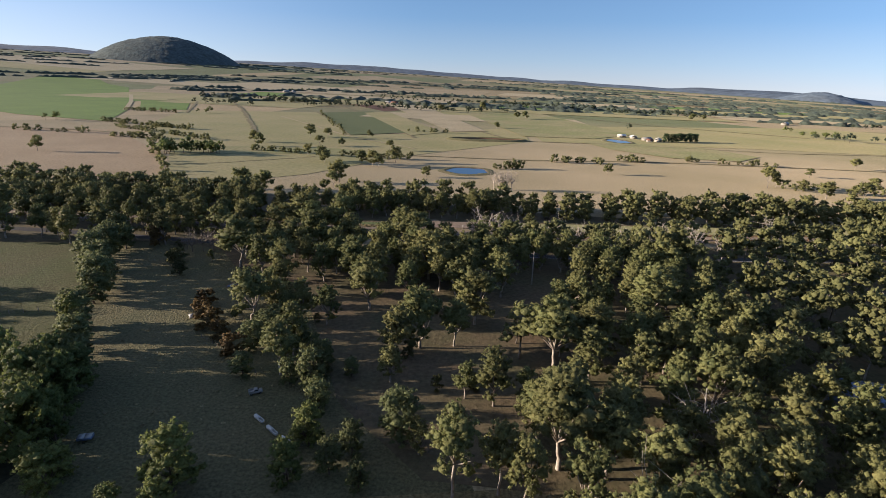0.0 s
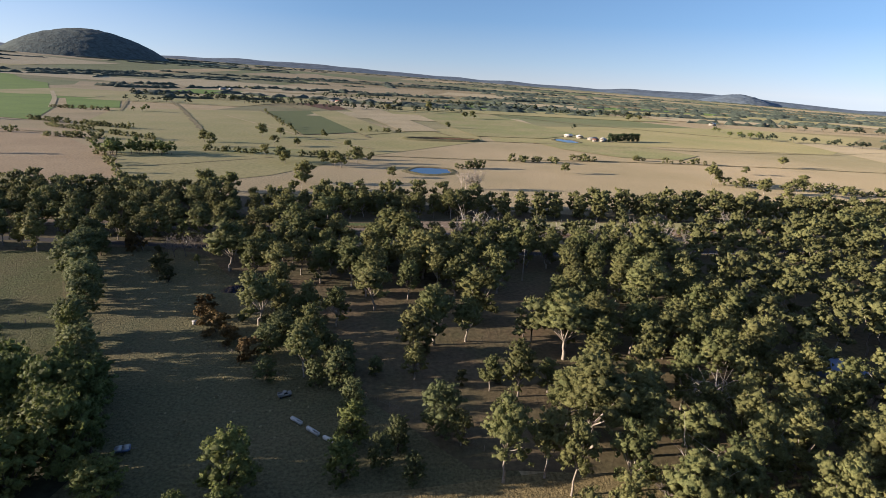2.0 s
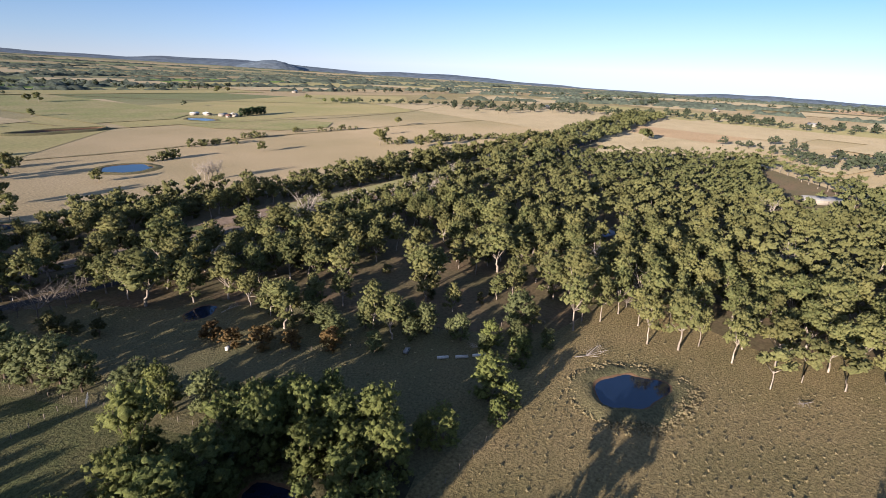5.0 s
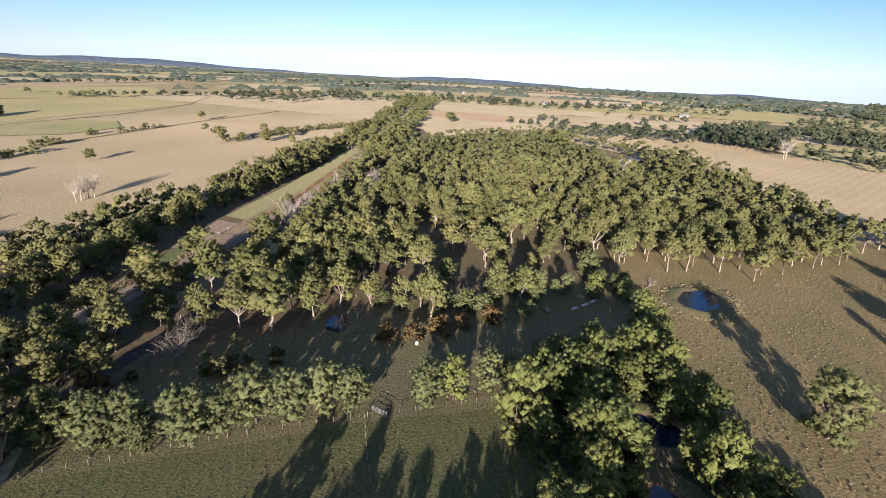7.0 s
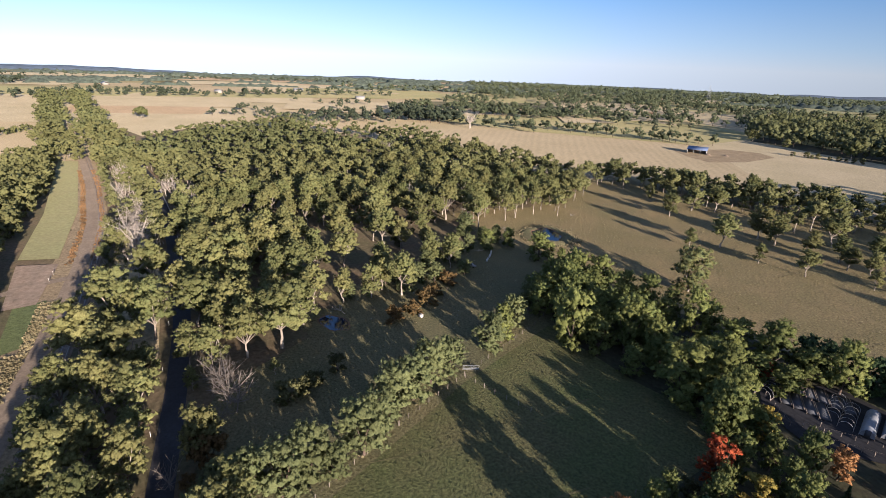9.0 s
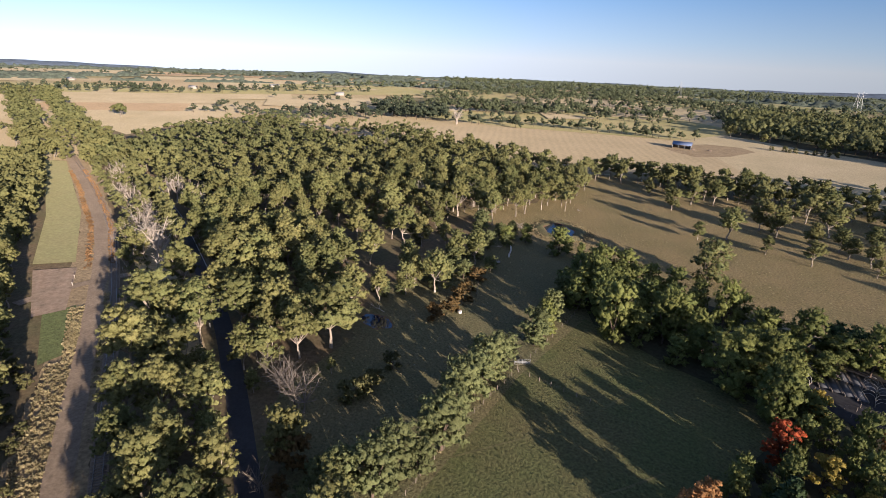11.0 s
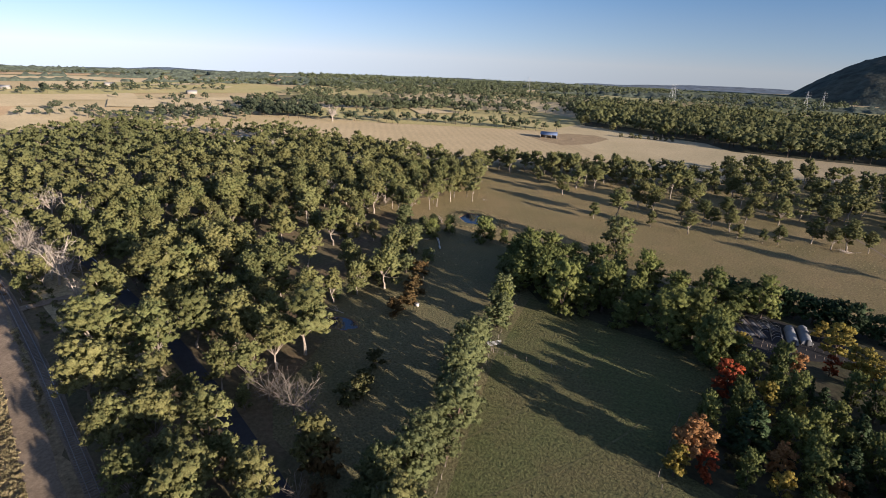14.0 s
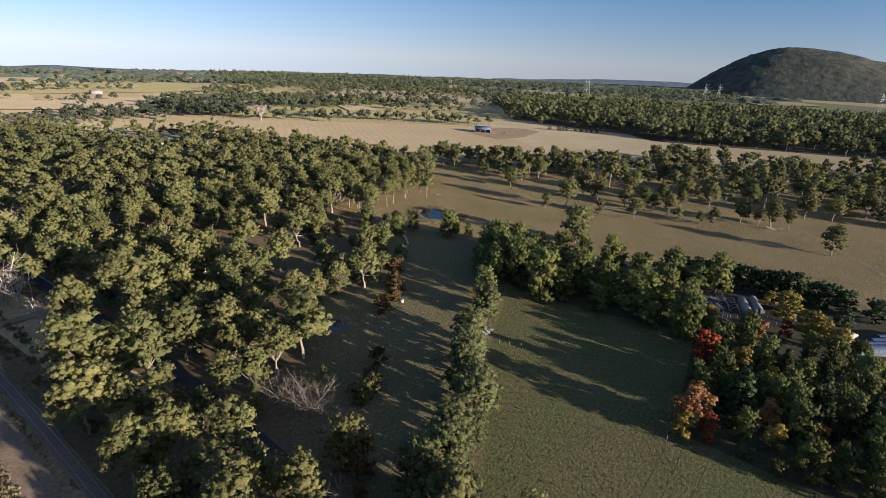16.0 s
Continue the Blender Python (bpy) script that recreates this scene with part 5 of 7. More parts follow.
wood_of("paddock_gums", [p for p in scatter(SAVBACK, 5.6, rng, taken=stand) if rng.uniform() > 0.3], MIDGUM, [M_BARK, M_GUMFAR], "open stand of dark gums behind the brown paddock", "wood", rng, (0.6, 1.25))

EDGEBAND = [(43, -32), (50, -44), (42, -56), (30, -60), (10, -66), (-10, -77), (-28, -90), (-52, -96), (-56, -88), (-36, -80), (-20, -70), (-2, -58), (8, -46), (28, -46), (36, -34)]
wood_of("field_edge_gums", scatter(EDGEBAND, 4.6, rng, taken=stand), MIDGUM, [M_BARK, M_GUMFAR], "closed row of dark gums between paddock and stubble", "wood", rng, (0.7, 1.15))

# dead trees
for x, y, s in ((20.3, 134.4, 0.9), (30.3, 135.5, 1.0), (25, 133, 0.8), (36, 134.5, 0.9), (31.5, 132.6, 0.8), (12.5, 133.0, 1.35), (15.5, 132.2, 1.1), (9.5, 131.8, 1.0), (47.3, 132.6, 0.85), (25.2, 131.0, 0.7), (41, 131.6, 0.8), (16.5, 133.4, 0.7), (60, 137, 1.0), (68, 138.5, 0.9), (95, 140, 0.9), (44, 119.5, 1.0), (50, 120, 0.9), (112, 30, 1.2), (92.6, 136.9, 0.9), (70.3, 125.5, 0.9), (19.3, 137.2, 0.9), (-4.3, 132.3, 0.95), (89, 138.6, 1.2), (61.4, 124.1, 1.3), (51.5, 120.4, 1.1), (56.5, 132.3, 1.0), (31.8, 52.3, 1.1), (22.7, 37.3, 1.1), (64, 17.5, 1.15), (52.1, 23.4, 1.1)):
    dead_tree(x, y, s, "bleached bare dead gum with spreading limbs")
for x, y, s in ((-51.6, 121.4, 1.15), (-54.2, 120.6, 1.2), (-56.6, 120.4, 1.3), (-59.0, 119.8, 1.1), (-61.5, 122.2, 0.9), (18, 44, 1.0), (20, 40, 0.8), (-71, 128.4, 0.8)):
    dead_tree(x, y, s, "grey bare shrub with a tangle of twigs", BARE)
for k in range(5):
    dead_tree(20 + 1.7 * k, 210 + rng.normal(0, 1.5), rng.uniform(0.85, 1.1), "tall bare dead trunk standing in dry pasture")
for x, y in ((217, -76), (221, -79)):
    dead_tree(x, y, 1.5, "tall bleached dead tree at a field corner")

# trees scattered on the plain: x, y and crown width
PLAIN1 = [(-207.8, 270.3, 8.0), (-59.7, 263.6, 7.3), (-42.4, 201.7, 6.7), (-42.8, 214.4, 9.5), (-44.3, 195.4, 5.4), (-35.3, 259.6, 7.9), (-41.6, 264.0, 7.2), (-32.2, 256.6, 6.9), (-8.0, 233.1, 5.5), (-25.6, 272.1, 8.2), (-33.6, 318.7, 6.2), (-110.9, 319.0, 7.9), (-121.1, 338.6, 7.7), (-95.4, 378.0, 9.1), (-81.9, 370.5, 7.3), (-65.0, 333.4, 5.4), (-78.0, 329.3, 7.2), (-54.3, 380.3, 6.1), (-62.4, 269.1, 8.3), (-74.5, 288.6, 6.4)]
PLAIN2 = [(-11.3, 722.7, 10.7), (48.0, 789.8, 13.4), (44.7, 499.9, 6.4), (78.4, 634.4, 9.5), (88.9, 639.8, 9.6), (318.5, 724.2, 10.0), (331.3, 719.9, 8.4), (142.7, 234.5, 9.3), (148, 237, 6), (154.2, 228.6, 5.6), (155.3, 214.3, 8.0), (154.0, 198.1, 5.9), (168.0, 210.9, 8.0), (229.1, 301.3, 7.2), (188.2, 232.3, 7.0), (183.1, 268.7, 4.8), (78.5, 257, 5.6), (-75, 195, 9), (-66, 192, 8), (300, 135, 9), (309, 134, 8), (318, 138, 7)]
for x, y, w in PLAIN1 + PLAIN2:
    plant("pasture_tree", LONE, x, y, w, "spreading gum tree alone in dry pasture", "tree", "trees on the plain", rng)
for x, y, w in ((44, -238, 11.5), (82, -236, 7.0), (112, -246, 9.0)):
    plant("pasture_tree", LONE, x, y, w, "broad dark tree alone in the dry paddock before the forest", "tree", "trees before the forest", rng)
for k in range(9):
    plant("bush", SHRUB, 60 - 3.6 * k + rng.normal(0, 0.8), -210 - 1.8 * k + rng.normal(0, 0.8), rng.uniform(2.4, 4.2), "low dark bush in a row across the dry paddock", "bush", "bushes before the forest", rng)
PINES = [(170.0, 423.0), (175.5, 424.4), (181.2, 426.8), (186.3, 428.9), (191.0, 430.5), (196.0, 432.0)]
for x, y in PINES:
    plant("pine_tree", CYPRESS, x, y, 6.8, "dark green pine in a row beside the farmstead", "tree", "farmstead windbreak", rng)
grove = [(333, 516), (338, 507), (347, 505), (350, 496), (342, 512), (356, 573), (349, 570), (343, 498), (-327, 440), (-316, 438), (-321, 443), (-260, 567), (-253, 571), (-247, 566), (-356, 1250), (-346, 1258), (-336, 1262), (-326, 1264), (-316, 1268), (-306, 1272)]
for x, y in ((-134, 289), (-143, 277), (-128, 286), (-137, 280), (-124, 283), (-149, 283)):
    grove += [(x + rng.normal(0, 3), y + rng.normal(0, 3)) for _ in range(4)]
wood_of("plain_groves", grove, FARGUM, [M_DARKBARK, M_CREEK], "small dark groves of trees on the plain", "grove", rng, (0.6, 1.05))
hedges = []
for xa, ya, xb, yb, n in ((60, 294, 84, 294, 7), (98, 306, 110, 306, 4), (140, 313, 146, 313, 3), (157, 306, 186, 302, 6), (25, 263, 40, 265, 6), (-215, 342, -180, 338, 14), (-290, 362, -240, 357, 8), (-110, 299, -78, 296, 9), (-55, 290, -20, 284, 8), (-180, 330, -102, 192, 16), (150, 235, 205, 215, 16), (190, 225, 260, 190, 26), (-280, 442, -190, 400, 40), (-250, 405, -150, 340, 30), (-340, 575, -280, 560, 16), (-30, 440, 0, 440, 6), (-150, 640, -75, 400, 14)):
    hedges += [(xa + (xb - xa) * k / n + rng.normal(0, 1.3), ya + (yb - ya) * k / n + rng.normal(0, 1.3)) for k in range(n + 1)]
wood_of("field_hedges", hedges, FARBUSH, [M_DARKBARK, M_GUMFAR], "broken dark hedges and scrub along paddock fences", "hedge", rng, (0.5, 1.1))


# ---- far country ----
def belts(count, near, far, yaw_a, yaw_b, seed, long=(40, 220)):
    """Places along straggling lines of trees, seen in a range of bearings (degrees to the left of +y)."""
    g = np.random.default_rng(seed)
    out = []
    for _ in range(count):
        r, a = near * (far / near) ** g.uniform(0, 1), radians(yaw_a + (yaw_b - yaw_a) * g.uniform())
        x, y = -60 - math.sin(a) * r, 60 + math.cos(a) * r
        way = radians(12 + (90 if g.uniform() < 0.6 else 0) + g.normal(0, 8)) if g.uniform() < 0.7 else -a + math.pi / 2 + g.normal(0, 0.2)
        span = g.uniform(*long) * (0.6 + r / 1200) * (0.25 if abs(math.cos(way + a)) > 0.75 else 1.0)
        step = 4.8 + r / 240
        for k in range(int(span / step)):
            if g.uniform() < 0.82:
                out.append((x + math.sin(way) * (k * step - span / 2) + g.normal(0, 2.5), y + math.cos(way) * (k * step - span / 2) + g.normal(0, 2.5)))
    return [p for p in out if math.hypot(*p) < 4500]


KEEPOUT = [[(-950, 1280), (-880, 1380), (-440, 945), (-278, 600), (-270, 430), (-381, 470), (-640, 630)], [(-420, 190), (60, 170), (160, 170), (260, 300), (160, 560), (-60, 700), (-420, 480)], [(60, 170), (300, 180), (420, 420), (330, 480), (60, 460)], [(262, 60), (226, -44), (112, -186), (12, -240), (-60, -200), (-40, 60)]]


def open_country(places):
    return [p for p in places if not any(inside(q, *p) for q in KEEPOUT)]


def far_belts(name, places, label, sizes):
    places = open_country(places)
    wood_of(name, [p for p in places if math.hypot(p[0] + 60, p[1] - 60) < 1000], FARGUM, [M_DARKBARK, M_HAZEBUSH if "south" in name else M_HAZEGUM], label, "tree belt", rng, sizes)
    wood_of(name + "_beyond", [p for p in places if math.hypot(p[0] + 60, p[1] - 60) >= 1000], TINY, [M_DARKBARK, M_HAZEGUM], label, "tree belt", rng, sizes)


far_belts("far_belts_north", belts(15, 640, 1000, 50, -45, 201, (90, 260)), "distant tree belts across the plain", (0.6, 1.25))
far_belts("straggling_trees", belts(26, 450, 900, 45, -60, 202, (15, 60)), "straggling trees along paddock edges", (0.4, 0.8))
far_belts("far_belts_east", belts(13, 420, 1000, -48, -125, 203, (110, 320)), "distant tree belts and thickets to the east", (0.6, 1.2))
far_belts("field_corner_trees", belts(40, 290, 640, -84, -142, 205, (25, 110)), "clumps of trees at field corners", (0.5, 1.05))
far_belts("far_belts_south", belts(32, 400, 1000, -112, -152, 204, (60, 220)), "thickets and belts beyond the stubble field", (0.7, 1.3))


def tree_lines(name, count, near, far, yaw_a, yaw_b, seed, label, long=(90, 420)):
    """Closed lines of far trees: uneven rounded ridges of treetops, with gaps, along paddock edges."""
    g = np.random.default_rng(seed)
    vs, fs, n = [], [], 0
    for _ in range(count):
        r, a = near * (far / near) ** g.uniform(), radians(yaw_a + (yaw_b - yaw_a) * g.uniform())
        x0, y0 = -60 - math.sin(a) * r, 60 + math.cos(a) * r
        across = g.uniform() < 0.96
        way = (-a + math.pi / 2 if across else -a) + g.normal(0, 0.22)
        span, step = g.uniform(*long) * (0.5 + r / 1500) * (1.0 if across else 0.7), 3.5 + r / 500
        dx, dy, fat = math.sin(way), math.cos(way), g.uniform(0.7, 2.2)
        if g.uniform() < 0.14:
            fat *= 3.0
        k, m = 0, int(span / step)
        while k < m:
            run = int(g.uniform(4, 26))
            rows = []
            for q in range(run):
                h, w = g.uniform(2.0, 6.5) * (0.04 if q in (0, run - 1) else 1.0), g.uniform(2.0, 4.5) * fat
                cx, cy = x0 + dx * ((k + q) * step - span / 2) + g.normal(0, 1.2), y0 + dy * ((k + q) * step - span / 2) + g.normal(0, 1.2)
                z = ground_at(cx, cy)
                rows.append([(cx + dy * w * s, cy - dx * w * s, z + h * t * g.uniform(0.8, 1.2)) for s, t in ((-1, 0), (-0.8, 0.6), (0, 1), (0.8, 0.6), (1, 0))])
            k += run + int(g.uniform(0, 5))
            if any(inside(q, *rows[0][2][:2]) or inside(q, *rows[-1][2][:2]) for q in KEEPOUT):
                continue
            vs += [p for row in rows for p in row]
            fs += [(n + i * 5 + c, n + i * 5 + c + 1, n + i * 5 + c + 6, n + i * 5 + c + 5) for i in range(len(rows) - 1) for c in range(4)]
            n += 5 * len(rows)
    return tagged(new(name, mesh_of(name, vs, fs, [M_HAZELINE])), label, "tree belt", kind="stuff")


tree_lines("far_tree_lines_north", 105, 800, 4000, 50, -52, 221, "long dark tree lines between paddocks of the far plain")
tree_lines("far_tree_lines_east", 78, 750, 3800, -50, -125, 222, "long dark tree lines between dry paddocks to the east")
tree_lines("far_tree_lines_south", 90, 800, 3000, -120, -170, 223, "dark bushland belts below the southern horizon")
FOREST = [(120, -252), (62, -242), (13, -240), (-9, -218), (-36, -224), (-88, -242), (-136, -253), (-230, -290), (-300, -620), (-60, -620), (60, -560), (198, -465), (200, -380), (150, -300)]
forest_near = [p for p in scatter(FOREST, 7.4, rng) if rng.uniform() > 0.05 and noise.noise((p[0] * 0.013, p[1] * 0.02, 7.0)) > -0.42]
wood_of("south_forest", [p for p in forest_near if p[1] > -345], FARGUM, [M_DARKBARK, M_FOREST], "dark closed forest below the hill", "forest", rng, (0.9, 1.9))
wood_of("south_forest_beyond", [p for p in forest_near if p[1] <= -345], TINY, [M_DARKBARK, M_FOREST], "dark closed forest reaching the foot of the hill", "forest", rng, (0.9, 1.6))
THICKET = [(300, -130), (420, -150), (600, -300), (520, -540), (250, -600), (130, -420), (150, -335), (225, -262)]
wood_of("thicket_wood", [p for p in scatter(THICKET, 9, rng, [[(340, -200), (420, -190), (430, -260), (345, -270)], [(240, -350), (300, -330), (300, -420), (230, -420)]]) if noise.noise((p[0] * 0.017, p[1] * 0.017, 3.0)) > 0.08], FARGUM, [M_DARKBARK, M_HAZEBUSH], "broken clumps of grey-green bush behind the fields", "forest", rng, (0.6, 1.1))

BROAD = [(-60 - math.sin(radians(a)) * r, 60 + math.cos(radians(a)) * r) for a, r in ((-119, 720), (-125, 620), (-134, 540), (-146, 520), (-156, 600), (-166, 700), (-173, 760), (-175, 1080), (-166, 1180), (-158, 1400), (-150, 1400), (-130, 1400), (-119, 1300))]
GREENGAP = [(262, -556), (362, -700), (380, -722), (315, -1035), (240, -975), (176, -840), (240, -740)]
PALEGAP = [(40, -862), (-15, -747), (-92, -862), (-51, -938)]
field("far_paddock", GREENGAP, M_HALFGREEN, 1.0, "half-green paddock between belts of far forest")
field("far_paddock", PALEGAP, M_OLIVE, 1.0, "pale green clearing below the hill")
wood_of("broad_forest", scatter(BROAD, 16, rng, [GREENGAP, PALEGAP, [(215, -560), (420, -520), (440, -600), (230, -680)], [(560, -150), (760, -120), (740, -210), (560, -230)], [(330, -300), (450, -280), (440, -340), (340, -350)]]), TINY, [M_DARKBARK, M_HAZEBUSH], "broad grey-green forest reaching to the horizon", "forest", rng, (0.8, 1.4))
EAST_EDGE = [(252, -30), (300, -60), (330, -10), (300, 60), (262, 40)]
wood_of("field_edge_wood", scatter(EAST_EDGE, 8.0, rng), FARGUM, [M_DARKBARK, M_HAZEGUM], "broken wood beyond the gum block", "wood", rng, (0.6, 1.1))
SCREEN = [(112, -182), (104, -196), (215, -128), (222, -112)]
wood_of("field_screen", scatter(SCREEN, 6.0, rng), FARGUM, [M_DARKBARK, M_HAZEBUSH], "row of dark trees behind the stubble field", "wood", rng, (0.75, 1.15))
CORNER = [(232, -78), (300, -110), (330, -60), (260, -50)]
wood_of("corner_wood", scatter(CORNER, 6.5, rng), FARGUM, [M_DARKBARK, M_HAZEGUM], "clump of tall trees at the field corner", "wood", rng, (0.9, 1.4))


def canopy(name, near, far, yaw_a, yaw_b, cell, seed, label, gaps=0.45):
    """A rough sheet of far treetops, with openings, over a range of bearings and distances."""
    g = np.random.default_rng(seed)
    rs = [near]
    while rs[-1] < far:
        rs.append(rs[-1] + cell * rs[-1] / near)
    yaws = np.radians(np.linspace(yaw_a, yaw_b, max(4, int(radians(abs(yaw_b - yaw_a)) * near / cell))))
    n, v, solid = len(yaws), [], []
    for r in rs:
        for a in yaws:
            x, y = -60 - math.sin(a) * r + g.normal(0, cell * 0.2), 60 + math.cos(a) * r + g.normal(0, cell * 0.2)
            k = noise.noise((x * 0.004, y * 0.004, seed)) * 0.7 + noise.noise((x * 0.014, y * 0.014, seed)) * 0.5
            on = k > gaps - 0.5 and r > near
            solid.append(on)
            v.append((x, y, ground_at(x, y) + (g.uniform(4.0, 8.0) if on else -3.0)))
    f = [(i * n + k, i * n + k + 1, (i + 1) * n + k + 1, (i + 1) * n + k) for i in range(len(rs) - 1) for k in range(n - 1)]
    f = [q for q in f if any(solid[c] for c in q)]
    return tagged(new(name, mesh_of(name, v, f, [M_FARWOOD])), label, "forest", kind="stuff")


canopy("far_forest_south", 1150, 3200, -122, -172, 6.5, 5, "wide dark forest stretching to the horizon", 0.40)


def hill(name, yaw, r, high, wide, deep, mat, label, seed=0, long=1.0, dome=1.6):
    """A rounded mount standing on the plain."""
    n = 64
    cx, cy = -60 - math.sin(radians(yaw)) * r, 60 + math.cos(radians(yaw)) * r
    right = np.array((math.cos(radians(yaw)), math.sin(radians(yaw))))
    away = np.array((-math.sin(radians(yaw)), math.cos(radians(yaw))))
    v = []
    for i in range(n + 1):
        for j in range(n + 1):
            u, w = i / n * 2 - 1, j / n * 2 - 1
            p = np.array((cx, cy)) + right * u * wide * 1.25 * (long if u > 0 else 1.0) + away * w * deep * 1.25
            q = math.sqrt((u * 1.25) ** 2 + (w * 1.25) ** 2)
            z = max(0.0, 1 - q ** dome)
            z *= high * (1 + 0.10 * noise.noise((p[0] * 0.004, p[1] * 0.004, seed)))
            if z > 1:
                z += 3.0 * noise.noise((p[0] * 0.03, p[1] * 0.03, seed)) + 2.5 * noise.noise((p[0] * 0.1, p[1] * 0.1, seed))
            v.append((*p, ground_at(*p) + z - (2.0 if z <= 1 else 0)))
    f = [(i * (n + 1) + j, (i + 1) * (n + 1) + j, (i + 1) * (n + 1) + j + 1, i * (n + 1) + j + 1) for i in range(n) for j in range(n)]
    return tagged(new(name, mesh_of(name, v, f, [mat])), label, "hill", kind="structure")


hill("hill_west", 26.2, 3000, 108, 330, 420, M_HAZEHILL, "dark wooded volcanic mount, haze blue in its colour", seed=3, dome=2.3)
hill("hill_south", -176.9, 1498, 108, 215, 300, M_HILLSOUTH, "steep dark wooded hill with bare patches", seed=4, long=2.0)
hill("hill_far", -34.5, 4300, 58, 260, 300, M_HAZERIDGE, "small bare far hill, haze tint in its colour", seed=9)


def ridge_ring():
    """Low far ranges all round the horizon."""
    n, v = 360, []
    for k in range(n):
        a = 2 * math.pi * k / n
        x, y = -60 + 4550 * math.cos(a), 60 + 4550 * math.sin(a)
        h = 26 + 36 * noise.noise((math.cos(a) * 4, math.sin(a) * 4, 2.0)) + 14 * noise.noise((math.cos(a) * 17, math.sin(a) * 17, 5.0))
        g = ground_at(x, y)
        v += [(x * 0.93, y * 0.93, g * 0.93 - 4), (x, y, g + max(6.0, h)), (x * 1.04, y * 1.04, g - 40)]
    f = [(3 * k + j, 3 * ((k + 1) % n) + j, 3 * ((k + 1) % n) + j + 1, 3 * k + j + 1) for k in range(n) for j in (0, 1)]
    return tagged(new("far_ridges", mesh_of("far_ridges", v, f, [M_HAZERIDGE], smooth=True)), "low ranges along the horizon, haze blue-grey in their colour", "ridge", kind="structure")


ridge_ring()

# ---- dams and creek pools ----


def pond(name, cx, cy, rx, ry, turn, seed, label, bank=0.45, up=0.17, tip=0.0, shore=None):
    """A dam: a sheet of still water inside a low uneven bank."""
    g = np.random.default_rng(seed)
    n, c, s = 40, math.cos(radians(turn)), math.sin(radians(turn))
    k = 1 + 0.10 * np.sin(2 * np.arange(n) * 2 * math.pi / n + g.uniform(0, 6)) + 0.05 * np.sin(5 * np.arange(n) * 2 * math.pi / n + g.uniform(0, 6)) + g.normal(0, 0.012, n)
    k += tip * np.exp(-((np.arange(n) / n * 360 - 318) / 24) ** 2)
    spoil = 1 + (0.5 if tip else 0.0) * np.cos(np.arange(n) * 2 * math.pi / n - radians(165))
    top = thing(name, label, "dam", Matrix.Translation((cx, cy, ground_at(cx, cy))))

    def ring(f, z, jag=0.0):
        a = np.arange(n) * 2 * math.pi / n
        x, y = np.cos(a) * rx * k + np.cos(a) * f, np.sin(a) * ry * k + np.sin(a) * f
        return np.c_[x * c - y * s, x * s + y * c, z + g.normal(0, jag, n)]

    w = np.concatenate([ring(0.15, up), [(0, 0, up)]])
    part("water", mesh_of("water", w, [(i, (i + 1) % n, n) for i in range(n)], [M_WATER]), top, "dark still water")
    rows = [ring(-0.1, up - 0.05), ring(0.4, up + bank * 0.5 * spoil, 0.05), ring(1.2, up + bank * spoil, 0.09), ring(2.4, up + bank * 0.6 * spoil, 0.08), ring(4.2, 0.0)]
    v = np.concatenate(rows)
    f = [(j * n + i, (j + 1) * n + i, (j + 1) * n + (i + 1) % n, j * n + (i + 1) % n) for j in range(4) for i in range(n)]
    part("bank", mesh_of("bank", v, f, [shore or M_PADDOCK, M_RIM], [1 if j < 1 else 0 for j in range(4) for i in range(n)], smooth=True), top, "low earth bank with a muddy rim")
    return top


pond("farm_dam", -9.9, 28.5, 5.2, 4.2, 0, 1, "dark blue farm dam with a tussocky earth bank", 0.4, tip=0.42, shore=M_PADDOCK)
pond("creek_pool", -58.2, 48.2, 5.2, 3.6, 80, 2, "dark blue creek pool among leafy trees", 0.3)
pond("creek_pool", -71.5, 47.5, 2.4, 1.7, 20, 3, "small dark creek pool under trees", 0.25)
pond("paddock_pool", -38.8, 100.0, 3.6, 2.0, 12, 4, "small blue pool at the edge of the wood", 0.12)
pond("farm_dam", 10.5, 253, 10.5, 8.5, 10, 5, "blue farm dam in dry pasture", 0.25)
pond("farm_dam", -49, 188.5, 4.2, 3.2, 0, 6, "small blue farm dam beside the trees", 0.2)
pond("farm_dam", 131, 417, 8, 13, 0, 7, "pale blue dam beside the farmstead", 0.3, 0.25)
pond("farm_dam", 30, 395, 24, 8, 5, 8, "shallow dam behind a long dark earth bank", 1.2, 0.3)

# ---- tussocks and rough grass ----


def tuft(seed, high, wide):
    g = np.random.default_rng(seed)
    at = np.c_[g.normal(0, wide * 0.3, (8, 2)), g.uniform(0.25, 0.75, 8) * high]
    v, f = sprays(g, at, at - (0, 0, high * 0.3), high * 0.75)
    return v, f, np.zeros(len(f), int), None


TUFTS = [tuft(s, 0.42, 0.5) for s in range(110, 116)]
TALL = [tuft(s, 0.8, 1.1) for s in range(116, 122)]
around = []
for _ in range(1000):
    a, r = rng.uniform(0, 6.28), rng.uniform(0.6, 3.2)
    r = (0.4 + 3.2 * rng.uniform() ** 1.8) + 2.6 * math.exp(-((math.degrees(a) - 318) / 24) ** 2)
    around.append((-10.6 + math.cos(a) * (6.4 + r), 28.0 + math.sin(a) * (5.4 + r)))
wood_of("dam_tussocks", around, TUFTS, [M_REED], "stiff dry tussocks round the dam", "tussock grass", rng, (0.35, 0.95))
BROWNLAND = [(-6, 38), (-52, 35), (-88, 18), (-140, 14), (-140, -40), (-60, -30), (0, -40), (24, -12), (2, 14), (10, 30)]
